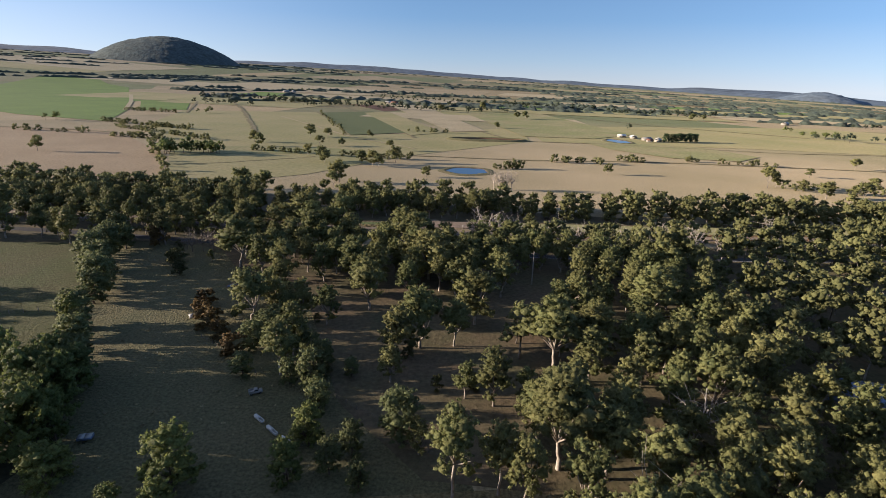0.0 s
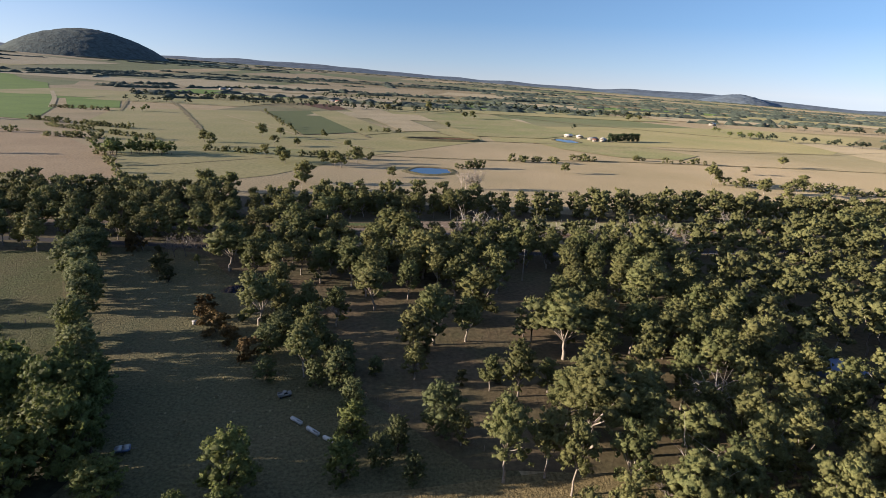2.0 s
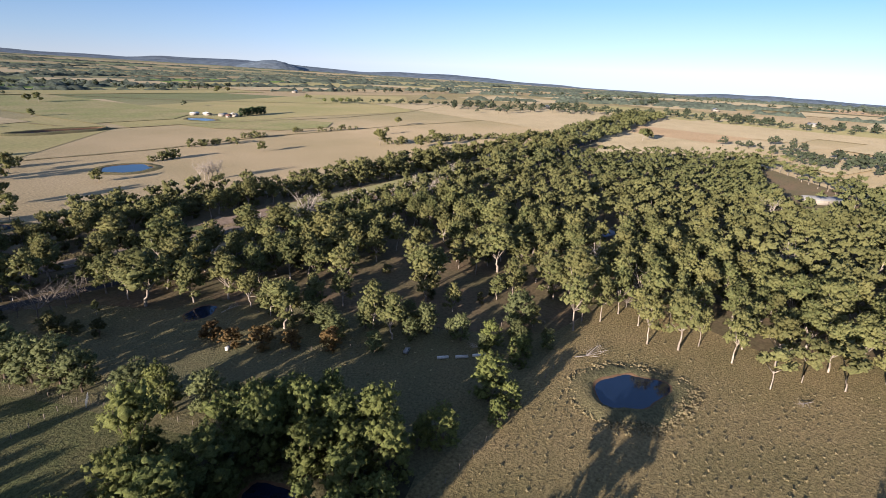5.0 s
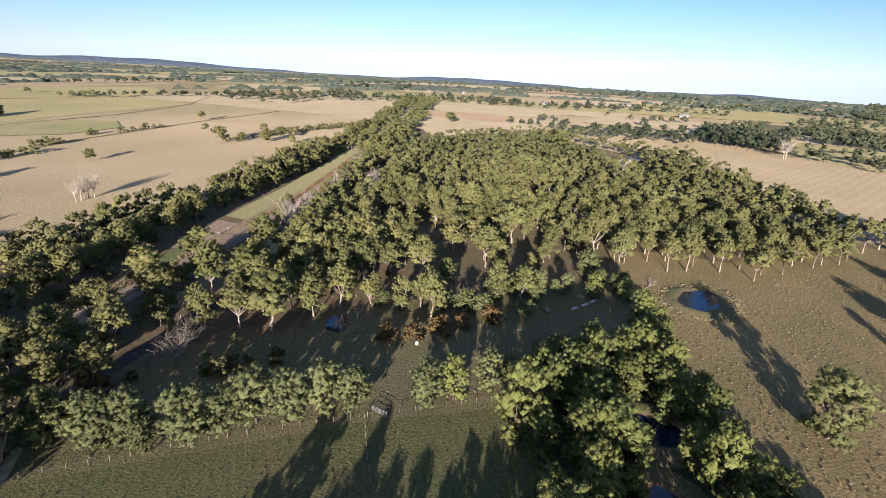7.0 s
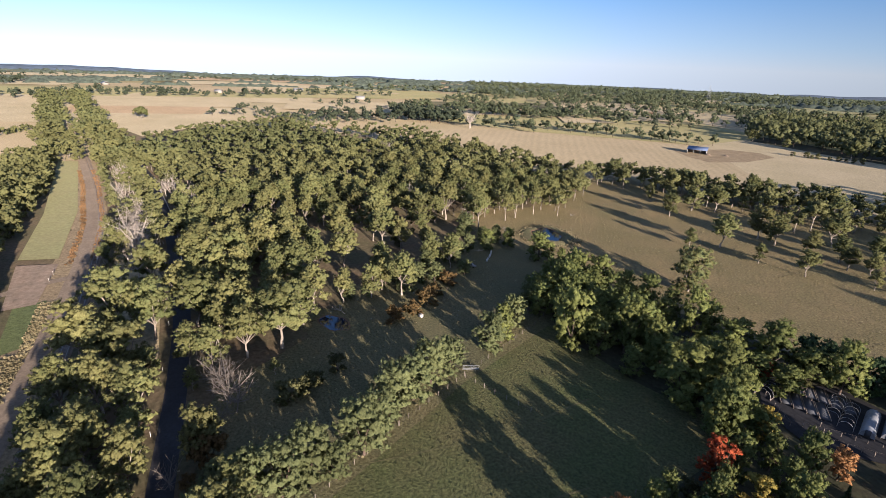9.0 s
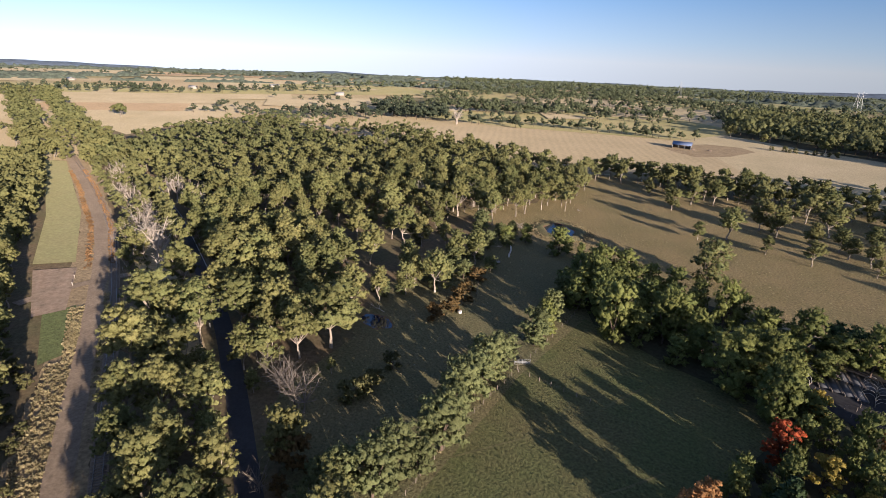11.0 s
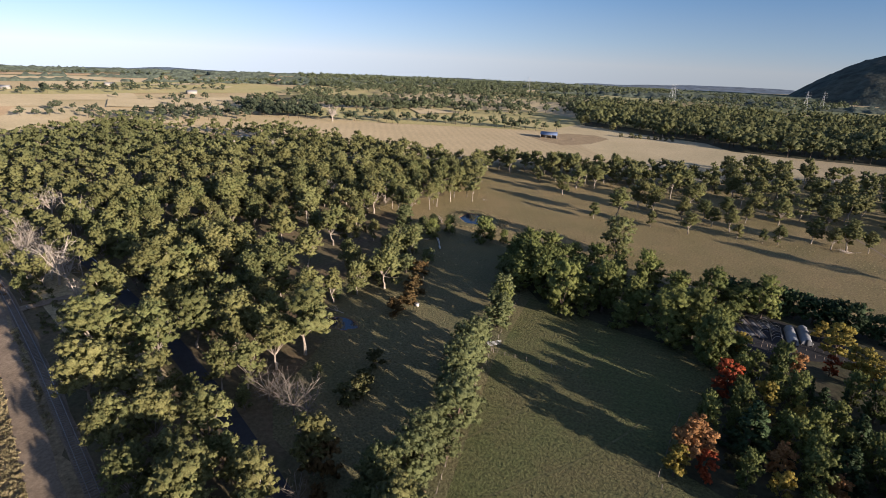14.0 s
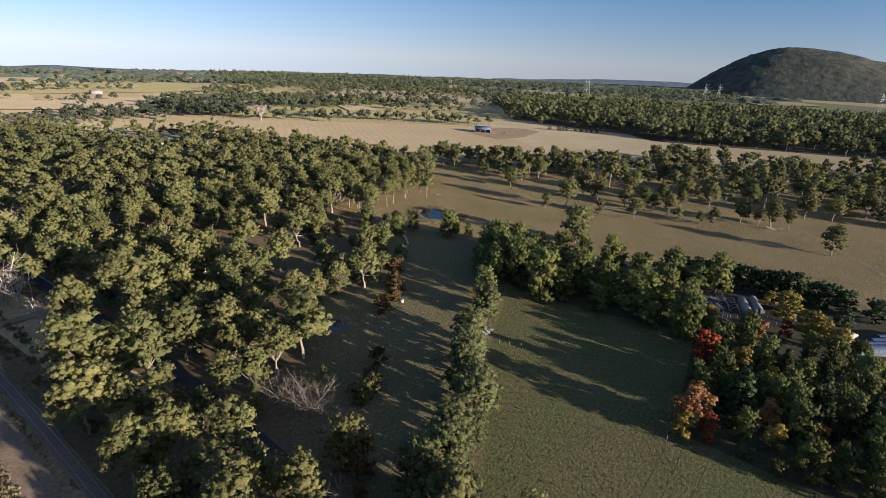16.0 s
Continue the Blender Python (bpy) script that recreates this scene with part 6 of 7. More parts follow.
wood_of("paddock_tussocks", scatter(BROWNLAND, 1.25, rng, [[(-18, 34), (-18, 21), (-2, 21), (-2, 34)]], most=7000), TUFTS, [M_TUFT], "dry grass tussocks in the brown paddock", "tussock grass", rng, (0.25, 0.75))
GRAZED = [(-66, 90), (-80, 116), (-68, 128), (-50, 118), (-38, 103), (-22, 84), (-14, 56), (-28, 50), (-46, 58)]
wood_of("paddock_grass", scatter(GRAZED, 2.6, rng, most=800), TUFTS, [M_TUFT], "sparse dry tufts in the grazed paddock", "grass", rng, (0.35, 0.8))
GREENLAND = [(-58, 66), (-92, 60), (-98, 96), (-125, 128), (-112, 160), (-86, 122), (-68, 88)]
wood_of("green_tufts", scatter(GREENLAND, 1.2, rng, most=3500), TUFTS, [M_SCRUB], "low green tufts in the green paddock", "grass", rng, (0.2, 0.5))


def track_side(x):
    return np.interp(x, [p[0] for p in TRACK], [p[1] for p in TRACK])


verge = [(x, track_side(x) + 1.7 + 3.4 * rng.uniform() ** 1.3) for x in rng.uniform(-130, -9, 3600)]
verge += [(x, track_side(x) - 1.6 - 0.7 * rng.uniform()) for x in rng.uniform(-40, -4, 120)]
wood_of("verge_grass", [p for p in verge if not -30 < p[0] < -9 or p[1] < 149.4], TALL, [M_REED], "tall dry grass and bracken along the gravel track", "grass", rng, (0.22, 0.6))
rusty = [(x, track_side(x) + rng.choice((-1, 1)) * rng.uniform(1.7, 2.9)) for x in rng.uniform(12, 125, 1000)]
wood_of("verge_bracken", rusty, TALL, [M_BRACKEN], "rusty dry bracken lining the track", "bracken", rng, (0.3, 0.65))
for x, y in scatter([(-110, 153.2), (-60, 152.0), (-31, 153.2), (-30, 157), (-60, 156.5), (-110, 159)], 3.4, rng, most=26):
    plant("shrub", SHRUB, x, y, rng.uniform(1.7, 3.4), "rough olive scrub beside the gravel track", "shrub", "scrub along the track", rng)
margin = [(x, 137.6 + rng.uniform(-2.5, 2.0)) for x in rng.uniform(-90, 50, 260)]
wood_of("road_grass", margin, TALL, [M_SCRUB], "rough grass between railway and road", "grass", rng, (0.5, 1.1))

# ---- railway ----
rail_line = np.array(RAIL, float)
fine = np.concatenate([np.linspace(a, b, 12, endpoint=False) for a, b in zip(rail_line, rail_line[1:])] + [rail_line[-1:]])
for _ in range(30):
    fine[1:-1] = (fine[:-2] + 2 * fine[1:-1] + fine[2:]) / 4
way = np.gradient(fine, axis=0)
way /= np.linalg.norm(way, axis=1, keepdims=True)
over = np.c_[-way[:, 1], way[:, 0]]
railway = thing("railway", "single disused railway line with rusty rails on brown ballast", "railway", Matrix.Identity(4), kind="structure")
for side in (-0.47, 0.47):
    a, b = fine + over * (side - 0.045), fine + over * (side + 0.045)
    v = np.concatenate([np.c_[a, np.full(len(a), 0.20)], np.c_[a, np.full(len(a), 0.36)], np.c_[b, np.full(len(a), 0.36)], np.c_[b, np.full(len(a), 0.20)]])
    n = len(a)
    part("rail", mesh_of("rail", v, [(j * n + i, j * n + i + 1, (j + 1) * n + i + 1, (j + 1) * n + i) for j in range(3) for i in range(n - 1)], [M_STEEL]), railway)
sleeper = mesh_of("sleeper", *box(0, 0, 0.215, 1.65, 0.2, 0.09), [M_TIMBER])
along = np.r_[0, np.cumsum(np.linalg.norm(np.diff(fine, axis=0), axis=1))]
for d in np.arange(np.interp(-78, fine[:, 0], along), np.interp(62, fine[:, 0], along), 0.5):
    x, y = np.interp(d, along, fine[:, 0]), np.interp(d, along, fine[:, 1])
    dx, dy = np.interp(d, along, way[:, 0]), np.interp(d, along, way[:, 1])
    part("sleeper", sleeper, railway, "", pose(x, y, rng.uniform(-0.01, 0.01), 0, 0, math.degrees(math.atan2(dy, dx)) + 90 + rng.normal(0, 1.5)))
for x, y in ((2.2, 149.2), (6.4, 149.0), (2.6, 140.0), (7.0, 140.2)):
    sign = thing("crossing_post", "white timber post beside the level crossing", "post", Matrix.Translation((x, y, 0.1)), "level crossing posts")
    part("post", mesh_of("post", *box(0, 0, 0.45, 0.1, 0.1, 0.9), [M_WALL]), sign)
    part("board", mesh_of("board", *box(0, 0.07, 0.8, 0.3, 0.03, 0.2), [M_WHITE]), sign)

# ---- road edge line and white posts ----
edge = np.array([(x, y) for x, y in ROAD if -1 < x < 110], float)
strip("edge_line", [(x, y - 1.28) for x, y in edge], 0.10, M_WHITE, 0.19, "white painted edge line of the road", "road marking")
for x in range(-60, 100, 16):
    y = np.interp(x, [p[0] for p in ROAD], [p[1] for p in ROAD])
    guide = thing("guide_post", "white plastic guide post at the road edge", "post", Matrix.Translation((x, y + 2.2, 0.15)), "guide posts")
    part("post", mesh_of("post", *box(0, 0, 0.4, 0.1, 0.06, 0.8), [M_WHITE]), guide)

# ---- fences ----
M_POST = material("pale_post", (0.19, 0.165, 0.135), 0.9, 0.2, 3.0)
POST = mesh_of("post", *tube([(0, 0, -0.05), (0, 0, 0.75), (0, 0, 0.8)], [0.055, 0.05, 0.02], 6), [M_POST])
DARKPOST = mesh_of("post", *tube([(0, 0, -0.05), (0, 0, 0.75), (0, 0, 0.8)], [0.05, 0.045, 0.015], 6), [M_TIMBER])


def fence(line, gap, label, post=POST, wires=(0.3, 0.5, 0.7)):
    """Posts along a line, with wires from end to end."""
    top = thing("fence", label, "fence", Matrix.Identity(4), "paddock fences")
    for (xa, ya), (xb, yb) in zip(line, line[1:]):
        n = max(1, round(math.hypot(xb - xa, yb - ya) / gap))
        for k in range(n + 1):
            x, y = xa + (xb - xa) * k / n, ya + (yb - ya) * k / n
            part("post", post, top, "", pose(x + rng.normal(0, 0.05), y + rng.normal(0, 0.05), ground_at(x, y) + 0.05, rng.normal(0, 2), rng.normal(0, 2), rng.uniform(0, 90)))
        for h in wires:
            part("wire", mesh_of("wire", *tube([(xa, ya, h + ground_at(xa, ya)), ((xa + xb) / 2, (ya + yb) / 2, h - 0.04 + ground_at(xa, ya)), (xb, yb, h + ground_at(xb, yb))], [0.006] * 3, 3), [M_TIMBER]), top)
    return top


fence([(-47, 54), (-54.2, 65.2), (-64, 86.2), (-71, 100.5), (-79, 114), (-86, 126)], 2.3, "timber post and wire fence beside the hedge")
fence([(-64.6, 86.4), (-70, 84.4), (-76, 82)], 1.9, "short timber post fence running into the green paddock", DARKPOST)
fence([(-8.5, 40.2), (-30, 38.6), (-52, 37)], 3.0, "dark post and wire fence along the creek", DARKPOST)
fence([(-37.5, 76.5), (-31, 71.5), (-25, 66)], 1.8, "weathered fence beside the scrub", POST)
fence([(-14, 62), (-6, 56), (2, 49)], 2.0, "old pale fence posts in the open wood", POST)
fence([(-172, 328), (-135, 258), (-98, 187)], 6.0, "dark fence dividing two dry fields", DARKPOST, (0.8,))
fence([(-100.5, 99.5), (-97, 94), (-94, 80)], 2.6, "dark post fence at the garden", DARKPOST)
gate = thing("farm_gate", "galvanised tubular gate in the paddock fence", "gate", pose(-63.2, 84.6, 0.1, 0, 0, 65), "")
for h in (0.2, 0.45, 0.7, 0.95):
    part("bar", mesh_of("bar", *tube([(-1.3, 0, h), (1.3, 0, h)], [0.03, 0.03], 6), [M_GALV]), gate)
for x in (-1.3, 0, 1.3):
    part("upright", mesh_of("upright", *tube([(x, 0, 0.15), (x, 0, 1.0)], [0.03, 0.03], 6), [M_GALV]), gate)

# ---- loose things in the paddocks ----


def trough(x, y, rz, long, label):
    top = thing("water_trough", label, "trough", pose(x, y, 0.08, 0, 0, rz) @ Matrix.Diagonal((1, 0.65, 0.75, 1)), "troughs")
    v, f = join([box(0, -0.27, 0.3, long, 0.06, 0.5), box(0, 0.27, 0.3, long, 0.06, 0.5), box(-long / 2, 0, 0.3, 0.06, 0.48, 0.5), box(long / 2, 0, 0.3, 0.06, 0.48, 0.5), box(0, 0, 0.1, long, 0.5, 0.08)])
    part("basin", mesh_of("basin", v, f, [M_WHITE]), top)
    part("cover", mesh_of("cover", *box(-long * 0.2, 0, 0.57, long * 0.55, 0.58, 0.04), [M_WHITE]), top, "white lid board")
    for d in (-0.4, 0.4):
        part("foot", mesh_of("foot", *box(long * d, 0, 0.03, 0.15, 0.5, 0.1), [M_TIMBER]), top)


trough(-20.9, 55.4, -40, 1.9, "long white trough on shaded grass")
trough(-18.6, 53.2, -42, 2.1, "long white trough on shaded grass")
trough(-16.2, 51.3, -36, 2.4, "long white trough on shaded grass")
shelter = thing("pump_box", "small white pump box with a pitched lid in the paddock", "box", pose(-42.6, 83.9, 0.05, 0, 0, 25) @ Matrix.Diagonal((0.7, 0.7, 0.7, 1)))
part("body", mesh_of("body", *box(0, 0, 0.4, 1.1, 0.7, 0.8), [M_WHITE]), shelter)
v = np.array([(-0.65, -0.45, 0.8), (0.65, -0.45, 0.8), (0.65, 0.45, 0.8), (-0.65, 0.45, 0.8), (-0.65, 0, 1.1), (0.65, 0, 1.1)])
part("lid", mesh_of("lid", np.concatenate([v, v - (0, 0, 0.05)]), [(0, 1, 5, 4), (2, 3, 4, 5), (7, 6, 10, 11), (9, 8, 11, 10), (0, 4, 10, 6), (4, 3, 9, 10), (5, 1, 7, 11), (2, 5, 11, 8)], [M_ROOFPALE]), shelter)


def utility(x, y, rz, mat, label):
    """A small farm utility with a cab, an open tray and four wheels."""
    top = thing("utility_vehicle", label, "vehicle", pose(x, y, 0.06, 0, 0, rz) @ Matrix.Diagonal((0.66, 0.66, 0.72, 1)))
    v, f = join([box(0, 0, 0.52, 2.7, 1.12, 0.36), box(0.95, 0, 0.56, 0.8, 1.06, 0.4)])
    part("body", mesh_of("body", v, f, [mat]), top)
    cab = np.array([(-0.35, -0.53, 0.7), (0.75, -0.53, 0.7), (0.75, 0.53, 0.7), (-0.35, 0.53, 0.7), (-0.25, -0.44, 1.12), (0.4, -0.44, 1.12), (0.4, 0.44, 1.12), (-0.25, 0.44, 1.12)])
    cf = [(0, 1, 5, 4), (1, 2, 6, 5), (2, 3, 7, 6), (3, 0, 4, 7), (4, 5, 6, 7)]
    shell = part("cab", mesh_of("cab", cab, cf, [mat]), top)
    part("windscreen", mesh_of("windscreen", (cab[[1, 2, 6, 5]] - cab[[1, 2, 6, 5]].mean(0)) * 0.85 + cab[[1, 2, 6, 5]].mean(0) + (0.012, 0, 0.008), [(0, 1, 2, 3)], [M_GLASS]), shell)
    for s in (-1, 1):
        q = cab[[0, 1, 5, 4]] * (1, s * -1, 1)
        part("side_window", mesh_of("side_window", (q - q.mean(0)) * 0.8 + q.mean(0) + (0, 0.012 * s, 0), [(0, 1, 2, 3)], [M_GLASS]), shell)
        part("tray_side", mesh_of("tray_side", *box(-0.85, s * 0.54, 0.8, 0.95, 0.04, 0.22), [mat]), top)
        for w in (-0.85, 0.85):
            wheel = part("wheel", mesh_of("wheel", *tube([(w, s * 0.42, 0.24), (w, s * 0.44, 0.24), (w, s * 0.56, 0.24), (w, s * 0.57, 0.24)], [0.1, 0.24, 0.24, 0.1], 14), [M_RUBBER]), top)
            part("hub", mesh_of("hub", *tube([(w, s * 0.56, 0.24), (w, s * 0.585, 0.24)], [0.12, 0.05], 10), [M_GALV]), wheel)
    part("tailgate", mesh_of("tailgate", *box(-1.33, 0, 0.8, 0.04, 1.06, 0.22), [mat]), top)
    return top


trailer = thing("box_trailer", "small dark trailer with two pale tray covers in shade", "trailer", pose(-39.4, 50.4, 0.06, 0, 0, 15) @ Matrix.Diagonal((0.72, 0.72, 0.72, 1)))
part("tray", mesh_of("tray", *join([box(0, 0, 0.5, 2.2, 1.3, 0.08), box(0, 0.63, 0.68, 2.2, 0.05, 0.36), box(0, -0.63, 0.68, 2.2, 0.05, 0.36), box(1.08, 0, 0.68, 0.05, 1.2, 0.36), box(-1.08, 0, 0.68, 0.05, 1.2, 0.36)]), [M_ROOFBLUE]), trailer)
for s in (-0.52, 0.52):
    part("cover", mesh_of("cover", *box(s, 0, 0.9, 0.95, 1.34, 0.06), [M_ROOFPALE]), trailer, "pale sheet cover")
    part("wheel", mesh_of("wheel", *tube([(0, s * 1.45 - 0.07, 0.24), (0, s * 1.45 + 0.07, 0.24)], [0.24, 0.24], 12), [M_RUBBER]), trailer)
part("drawbar", mesh_of("drawbar", *tube([(1.1, 0, 0.48), (2.0, 0, 0.4)], [0.05, 0.05], 6), [M_TIMBER]), trailer)
utility(-23.4, 61.2, 25, M_ROOFPALE, "white farm utility parked by scrub in shade")
pole = thing("power_pole", "pale timber power pole with a short crossarm in the wood", "pole", Matrix.Translation((20.3, 106, 0)))
part("shaft", mesh_of("shaft", *tube([(0, 0, -0.2), (0, 0, 4), (0, 0, 7.4)], [0.16, 0.13, 0.10], 8), [M_WALL]), pole)
part("crossarm", mesh_of("crossarm", *box(0, 0, 7.0, 1.3, 0.1, 0.12), [M_TIMBER]), pole)
for x in (-0.55, 0.55):
    part("insulator", mesh_of("insulator", *tube([(x, 0, 7.06), (x, 0, 7.2)], [0.05, 0.03], 6), [M_WHITE]), pole)


def fallen(x, y, rz, size, label):
    top = thing("fallen_tree", label, "fallen tree", pose(x, y, 0.28, 0, 0, rz) @ Matrix.Diagonal((size, size, size, 1)), "fallen timber")
    v, f = dead_arrays(131 + int(abs(x)), 6.5, 2.0, 7, 4)
    part("trunk", mesh_of("trunk", np.c_[v[:, 2], v[:, 1], np.abs(v[:, 0]) * 0.45 - 0.05], f, [M_DEAD]), top)


fallen(-5.8, 39.0, -30, 1.0, "bleached fallen tree lying at the clearing edge")
fallen(6.1, 6.2, 150, 0.6, "bleached fallen branch in the brown paddock")
fallen(-100, -36, 40, 1.2, "long pale fallen trunk at the paddock edge")
fallen(-36.1, 97.1, 15, 0.7, "grey heap of fallen limbs at the edge of the wood")
fallen(-14, 52, 100, 0.5, "pale broken branches on shaded grass")

# ---- buildings ----


def house(name, x, y, rz, lx, ly, wall_high, roof_high, roof, wall, label, group="", windows=True, hip=0.0):
    """A plain building: walls, a pitched roof with eaves, a door and windows."""
    z = ground_at(x, y) + 0.05
    top = thing(name, label, "building", pose(x, y, z, 0, 0, rz), group)
    part("wall", mesh_of("wall", *box(0, 0, wall_high / 2, lx, ly, wall_high), [wall]), top)
    e, i = 0.35, hip * ly / 2
    a = [(-lx / 2 - e, -ly / 2 - e), (lx / 2 + e, -ly / 2 - e), (lx / 2 + e, ly / 2 + e), (-lx / 2 - e, ly / 2 + e)]
    v = [(*q, wall_high - 0.05) for q in a] + [(-lx / 2 - e + i, 0, wall_high + roof_high), (lx / 2 + e - i, 0, wall_high + roof_high)]
    v = np.concatenate([v, np.array(v) - (0, 0, 0.12)])
    quads = [(0, 1, 5, 4), (2, 3, 4, 5), (7, 6, 10, 11), (9, 8, 11, 10), (0, 6, 7, 1), (2, 8, 9, 3), (0, 4, 10, 6), (4, 3, 9, 10), (1, 7, 11, 5), (5, 11, 8, 2)]
    if hip:
        quads += [(0, 4, 4, 3), (1, 2, 5, 5)]
    cover = part("roof", mesh_of("roof", v, quads, [roof]), top)
    part("ridge_cap", mesh_of("ridge_cap", *box(0, 0, wall_high + roof_high + 0.02, lx - 2 * i, 0.2, 0.05), [roof]), cover)
    if windows:
        part("door", mesh_of("door", *box(lx * 0.1, -ly / 2 - 0.02, 0.65, 0.55, 0.06, 1.3), [M_TIMBER]), top)
        for s in (-0.3, 0.32):
            w = part("window", mesh_of("window", *box(lx * s, -ly / 2 - 0.02, 0.9, 0.8, 0.05, 0.6), [M_WHITE]), top)
            part("pane", mesh_of("pane", *box(lx * s, -ly / 2 - 0.05, 0.9, 0.7, 0.02, 0.5), [M_GLASS]), w)
    return top


house("homestead", 60.0, 64.0, -15, 10.5, 6.5, 1.9, 1.5, M_ROOFBLUE, M_WALL, "homestead with a blue-grey hipped iron roof among gums", hip=0.9)
house("garage", 71.5, 60.5, -15, 5.0, 4.0, 1.7, 0.9, M_ROOFPALE, M_WALL, "garage with a pale iron roof beside the homestead")
house("long_barn", 166, 19, -58, 14, 5.0, 1.9, 1.0, M_ROOFPALE, M_WALL, "long barn with a pale iron roof in a clearing")
house("cottage", 150, 33, -40, 6, 4.0, 1.7, 1.0, M_ROOFPALE, M_WALL, "small cottage with a pale roof in a clearing")
house("cottage", 118, -4, 20, 7, 5.0, 1.7, 1.2, M_ROOFBLUE, M_WALL, "cottage with a blue-grey roof in the wood", hip=0.9)
for x, y, rz, lx, ly, r, label in ((144, 452, 10, 7, 5, M_WHITE, "white farm shed beside the dam"), (152, 446, 80, 9, 6, M_WHITE, "white farmhouse with a pale roof"), (158, 432, 15, 8, 5, M_ROOFPALE, "farm machinery shed with a pale roof"), (164, 424, 40, 6, 4, M_ROOFPALE, "small farm shed near the pines"), (156, 420, 0, 5, 3, M_ROOFRED, "low farm outbuilding with a rusty roof"), (167, 432, 70, 5, 4, M_WHITE, "white farm cottage near the pines")):
    house("farm_building", x, y, rz, lx * 0.85, ly * 0.85, 1.7, 1.0, r, M_WALL, label, "farmstead")
FARM = [(-349, 1180, M_ROOFPALE), (-335, 1186, M_ROOFPALE), (-100, 905, M_ROOFPALE), (-90, 900, M_ROOFRED), (420, 690, M_ROOFPALE), (271, -316, M_ROOFRED), (256, -320, M_ROOFPALE), (473, -80, M_ROOFPALE), (560, 60, M_ROOFPALE), (600, -40, M_ROOFPALE), (520, 330, M_ROOFPALE), (700, 180, M_ROOFPALE)]
for x, y, r in FARM:
    house("far_house", x, y, rng.uniform(0, 180), rng.uniform(7, 13), rng.uniform(5, 7), 2.4, 1.6, r, M_WALL, "distant farmhouse with outbuildings among trees", "distant farmhouses")

shed = thing("hay_shed", "open-fronted shed with a blue iron roof in a dry paddock", "shed", pose(86, -156, 0.05, 0, 0, 31) @ Matrix.Diagonal((1.05, 1.0, 0.85, 1)))
slope = [(x, y, z + up) for x in (-5.3, 5.3) for y, z in ((2.7, 2.85), (-2.6, 4.55)) for up in (0.0, 0.12)]
part("roof", mesh_of("roof", slope, [(0, 4, 5, 1), (2, 3, 7, 6), (0, 1, 3, 2), (4, 6, 7, 5), (1, 5, 7, 3), (0, 2, 6, 4)], [M_ROOFBLUE]), shed)
part("back_wall", mesh_of("back_wall", *box(0, -2.2, 2.15, 10, 0.12, 4.3), [M_TIMBER]), shed)
for x in (-4.9, -1.7, 1.7, 4.9):
    part("post", mesh_of("post", *box(x, 2.2, 1.45, 0.2, 0.2, 2.9), [M_GALV]), shed)
for x in (-4.95, 4.95):
    part("side_wall", mesh_of("side_wall", *box(x, -0.2, 1.45, 0.1, 3.9, 2.85), [M_TIMBER]), shed)
for x, y, s in ((80, -158, 1.0), (74, -166, 0.8)):
    heap = thing("hay_heap", "low brown heap of hay beside the shed", "heap", pose(x, y, 0.1) @ Matrix.Diagonal((s, s, s, 1)), "hay heaps")
    g = np.random.default_rng(int(x))
    v = np.array([(math.cos(a) * r * 2.0, math.sin(a) * r * 1.4, 0.9 * (1 - r * r) + g.normal(0, 0.06)) for r in (1.0, 0.75, 0.45, 0.15) for a in np.arange(12) * math.pi / 6])
    part("pile", mesh_of("pile", v, [(j * 12 + i, j * 12 + (i + 1) % 12, (j + 1) * 12 + (i + 1) % 12, (j + 1) * 12 + i) for j in range(3) for i in range(12)], [M_CLAY], smooth=True), heap)

# ---- plant nursery in the garden ----


def tunnel(x, y, rz, long, wide, label, covered=True, film=M_POLY):
    top = thing("growing_tunnel", label, "greenhouse", pose(x, y, 0.1, 0, 0, rz), "growing tunnels")
    a = np.linspace(0, math.pi, 11)
    hoop = np.c_[np.zeros(11), np.cos(a) * wide / 2, np.sin(a) * wide * 0.55 + 0.25]
    for k in np.linspace(-long / 2, long / 2, 6):
        part("hoop", mesh_of("hoop", *tube(hoop * 1.01 + (k, 0, 0), [0.018] * 11, 4), [M_GALV]), top)
    if covered:
        v = np.concatenate([hoop + (-long / 2, 0, 0), hoop + (long / 2, 0, 0)])
        part("film", mesh_of("film", v, [(i, i + 1, 12 + i, 11 + i) for i in range(10)], [film], smooth=True), top, "taut plastic film")
        for s in (-1, 1):
            e = np.concatenate([hoop + (s * long / 2, 0, 0), [(s * long / 2, 0, 0.25)]])
            part("end_wall", mesh_of("end_wall", e, [(i, i + 1, 11) for i in range(10)], [film]), top)
        part("door", mesh_of("door", *box(long / 2 + 0.03, 0, 0.7, 0.04, 0.7, 1.2), [M_SHADECLOTH]), top)
    for s in (-1, 1):
        part("base_rail", mesh_of("base_rail", *box(0, s * wide / 2, 0.13, long, 0.08, 0.25), [M_TIMBER]), top)


tunnel(-99.2, 39.4, 109, 6.8, 1.8, "pale plastic growing tunnel in the nursery")
tunnel(-101.0, 37.4, 109, 6.8, 1.8, "grey plastic growing tunnel in the nursery")
tunnel(-96.9, 40.4, 109, 6.4, 1.9, "bare hoops of an uncovered growing tunnel", False)
tunnel(-94.6, 39.6, 109, 6.4, 1.9, "bare hoops of an uncovered growing tunnel", False)
tunnel(-87.5, 44.5, 100, 5.0, 2.4, "bare hoops of an uncovered growing tunnel", False)
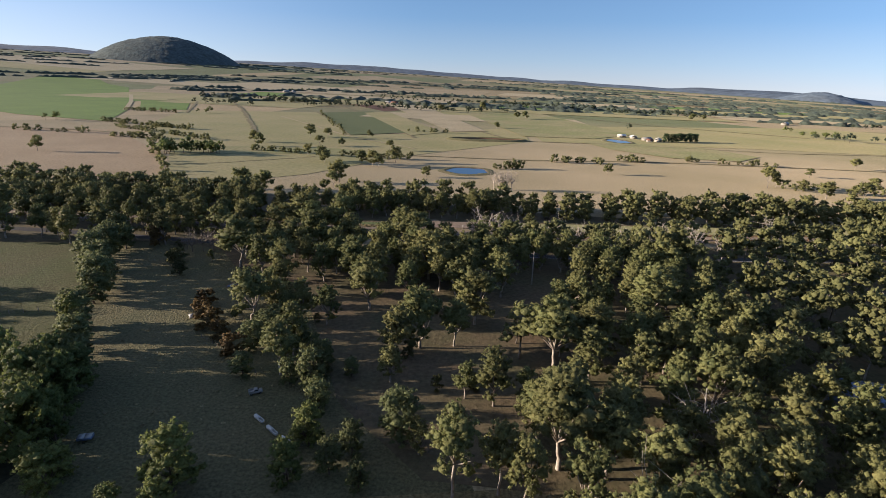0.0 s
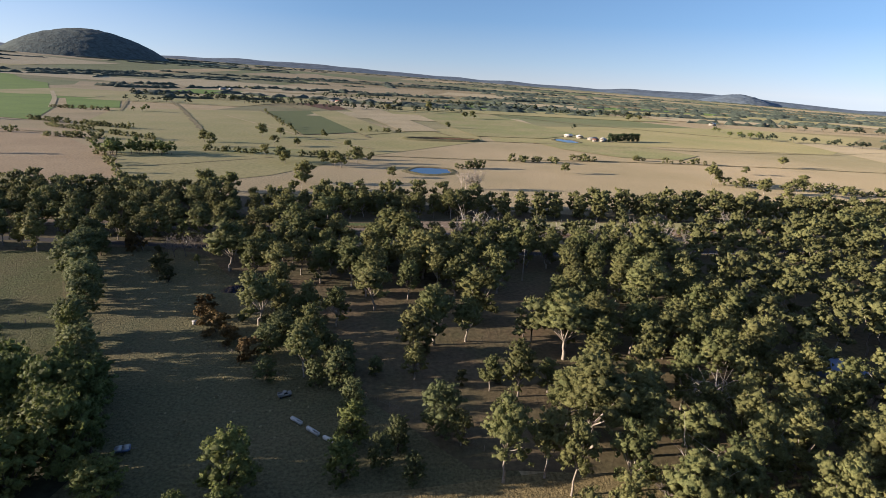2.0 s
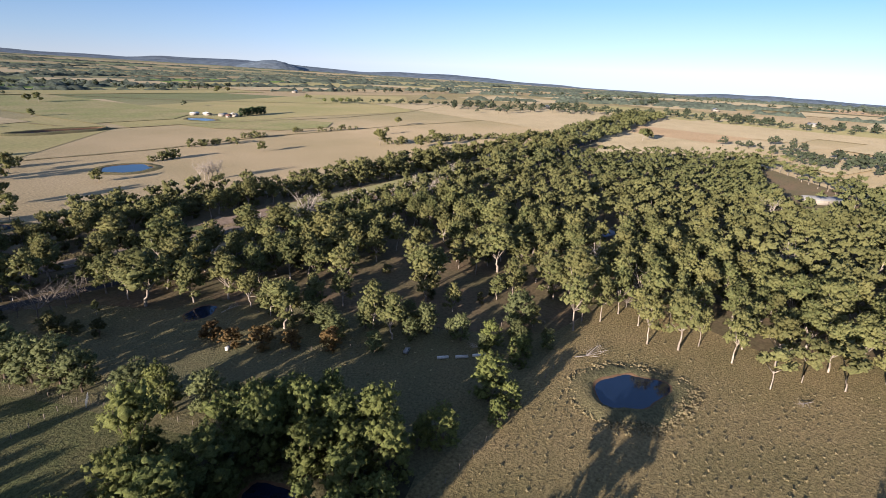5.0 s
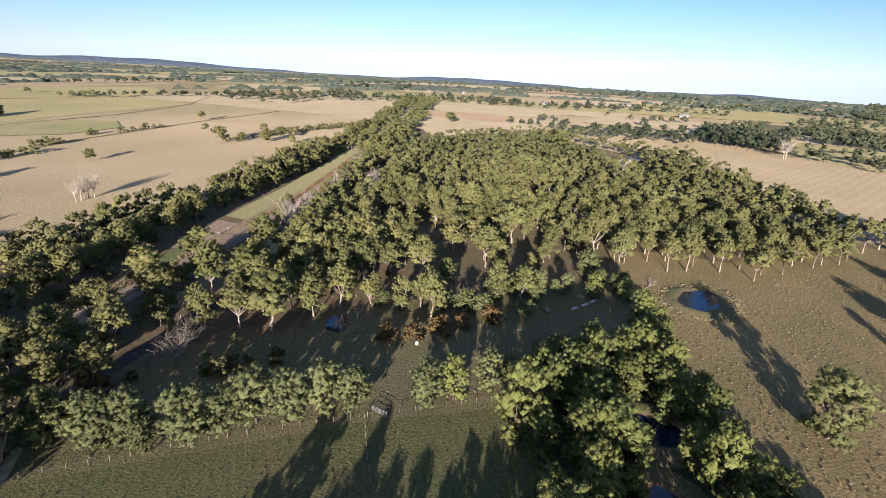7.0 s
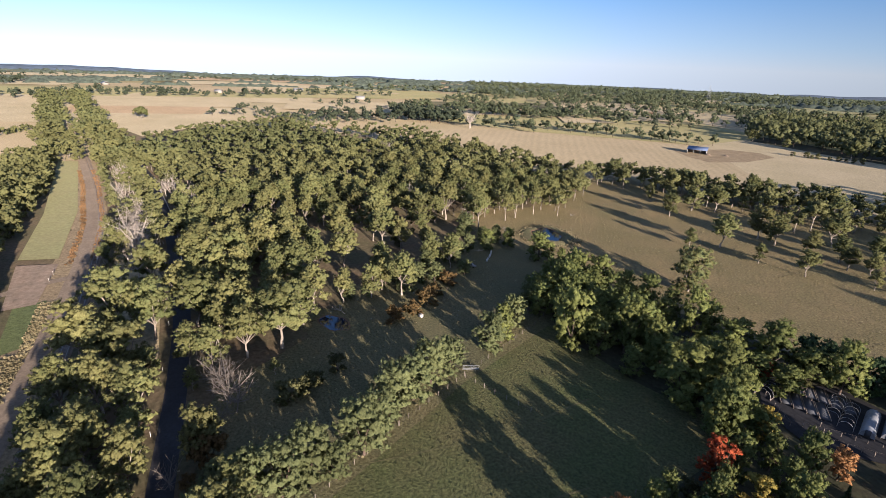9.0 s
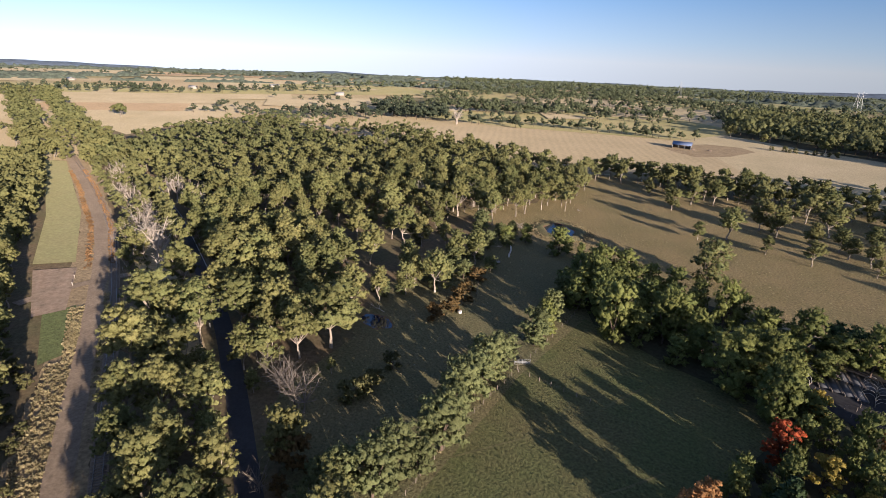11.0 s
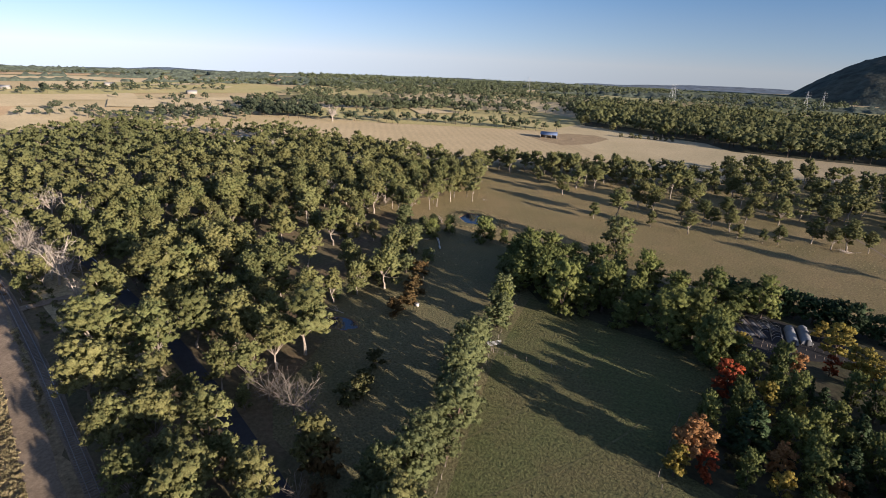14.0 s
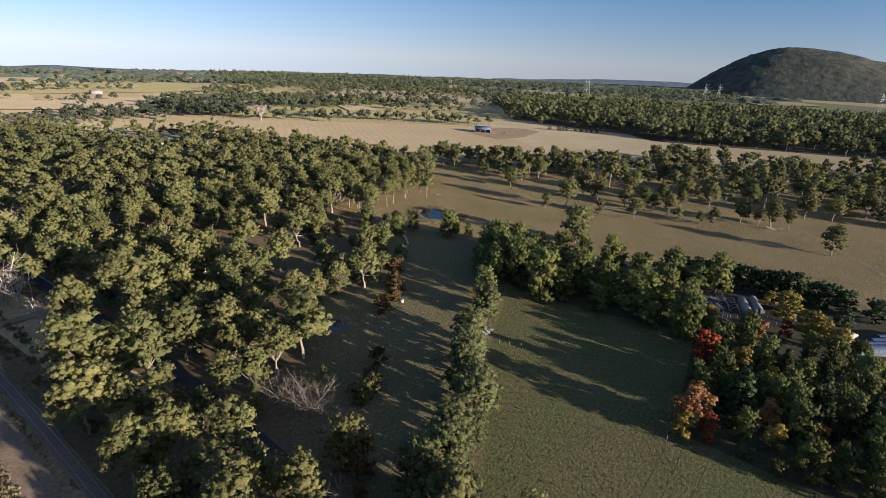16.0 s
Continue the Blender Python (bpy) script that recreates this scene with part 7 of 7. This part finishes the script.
for k in range(9):
    u = k / 8
    bed = thing("nursery_bed", "dark nursery bed under shade cloth", "nursery bed", pose(-88.5 - 6.5 * u, 41.5 - 2.0 * u + (2.4 if k % 2 else -2.4), 0.12, 0, 0, 129), "nursery beds")
    part("cloth", mesh_of("cloth", *box(0, 0, 0.18, 4.4, 1.25, 0.22), [M_SHADECLOTH]), bed)
    part("frame", mesh_of("frame", *join([box(0, 0.68, 0.2, 4.6, 0.08, 0.3), box(0, -0.68, 0.2, 4.6, 0.08, 0.3)]), [M_TIMBER]), bed)
for line in ([(-88, 36.5), (-97, 47)], [(-95, 48.5), (-106, 40)], [(-86.5, 45), (-94, 50)], [(-96.5, 50), (-108, 42.5)]):
    fence(line, 1.6, "grey rail and post frame in the nursery", DARKPOST, (0.95,))
field("nursery_ground", [(-84, 42), (-92, 33), (-106, 33), (-110, 41), (-98, 52), (-90, 50)], M_NURSERYSHADE, 0.05, "nursery ground with the trees' shade in its colour")
hut = thing("garden_shelter", "small red-roofed garden shelter on posts", "shelter", pose(-98.4, 61.1, 0.1, 0, 0, 40))
part("roof", mesh_of("roof", *box(0, 0, 1.5, 2.2, 0.9, 0.08), [M_ROOFRED]), hut)
for x in (-0.95, 0.95):
    for y in (-0.35, 0.35):
        part("post", mesh_of("post", *box(x, y, 0.73, 0.08, 0.08, 1.46), [M_WHITE]), hut)
for k in range(4):
    tunnel(-121.5 - 1.1 * k, 44.5 - 2.6 * k, 40, 9.0, 2.4, "long growing tunnel with blue plastic film", True, M_BLUEFILM)
van = thing("caravan", "white box caravan parked beside the sheds", "caravan", pose(-117.2, 42.6, 0.1, 0, 0, 60))
part("body", mesh_of("body", *join([box(0, 0, 0.85, 2.6, 1.2, 1.1), box(0, 0, 1.43, 2.4, 1.0, 0.08)]), [M_WALL]), van)
part("window", mesh_of("window", *box(0.3, -0.61, 1.0, 0.9, 0.03, 0.4), [M_GLASS]), van)
for s in (-0.5, 0.5):
    part("wheel", mesh_of("wheel", *tube([(0, s - 0.06, 0.2), (0, s + 0.06, 0.2)], [0.2, 0.2], 12), [M_RUBBER]), van)

# ---- power line towers ----


def pylon(x, y, high, rz):
    z = ground_at(x, y)
    top = thing("transmission_tower", "steel lattice transmission tower above the forest", "pylon", pose(x, y, z, 0, 0, rz), "transmission towers")
    w = high * 0.11
    for sx_, sy_ in ((-1, -1), (1, -1), (1, 1), (-1, 1)):
        part("leg", mesh_of("leg", *tube([(sx_ * w, sy_ * w, 0), (sx_ * w * 0.3, sy_ * w * 0.3, high * 0.7), (sx_ * w * 0.12, sy_ * w * 0.12, high)], [0.11, 0.09, 0.07], 4), [M_GALV]), top)
    for h in (0.68, 0.8, 0.92):
        part("crossarm", mesh_of("crossarm", *box(0, 0, high * h, high * 0.36 * (1.2 - h * 0.4), 0.14, 0.14), [M_GALV]), top)
    for k in range(5):
        a, b = k / 6, (k + 1) / 6
        ka, kb = w * (1 - a), w * (1 - b)
        part("brace", mesh_of("brace", *join([tube([(-ka, -ka, a * high), (kb, -kb, b * high)], [0.05, 0.05], 3), tube([(ka, ka, a * high), (-kb, kb, b * high)], [0.05, 0.05], 3)]), [M_GALV]), top)


for x, y, h in ((62, -757, 26), (50, -800, 26), (214, -664, 26), (224, -700, 26), (-153, -800, 26), (430, -610, 25)):
    pylon(x, y, h, 20)
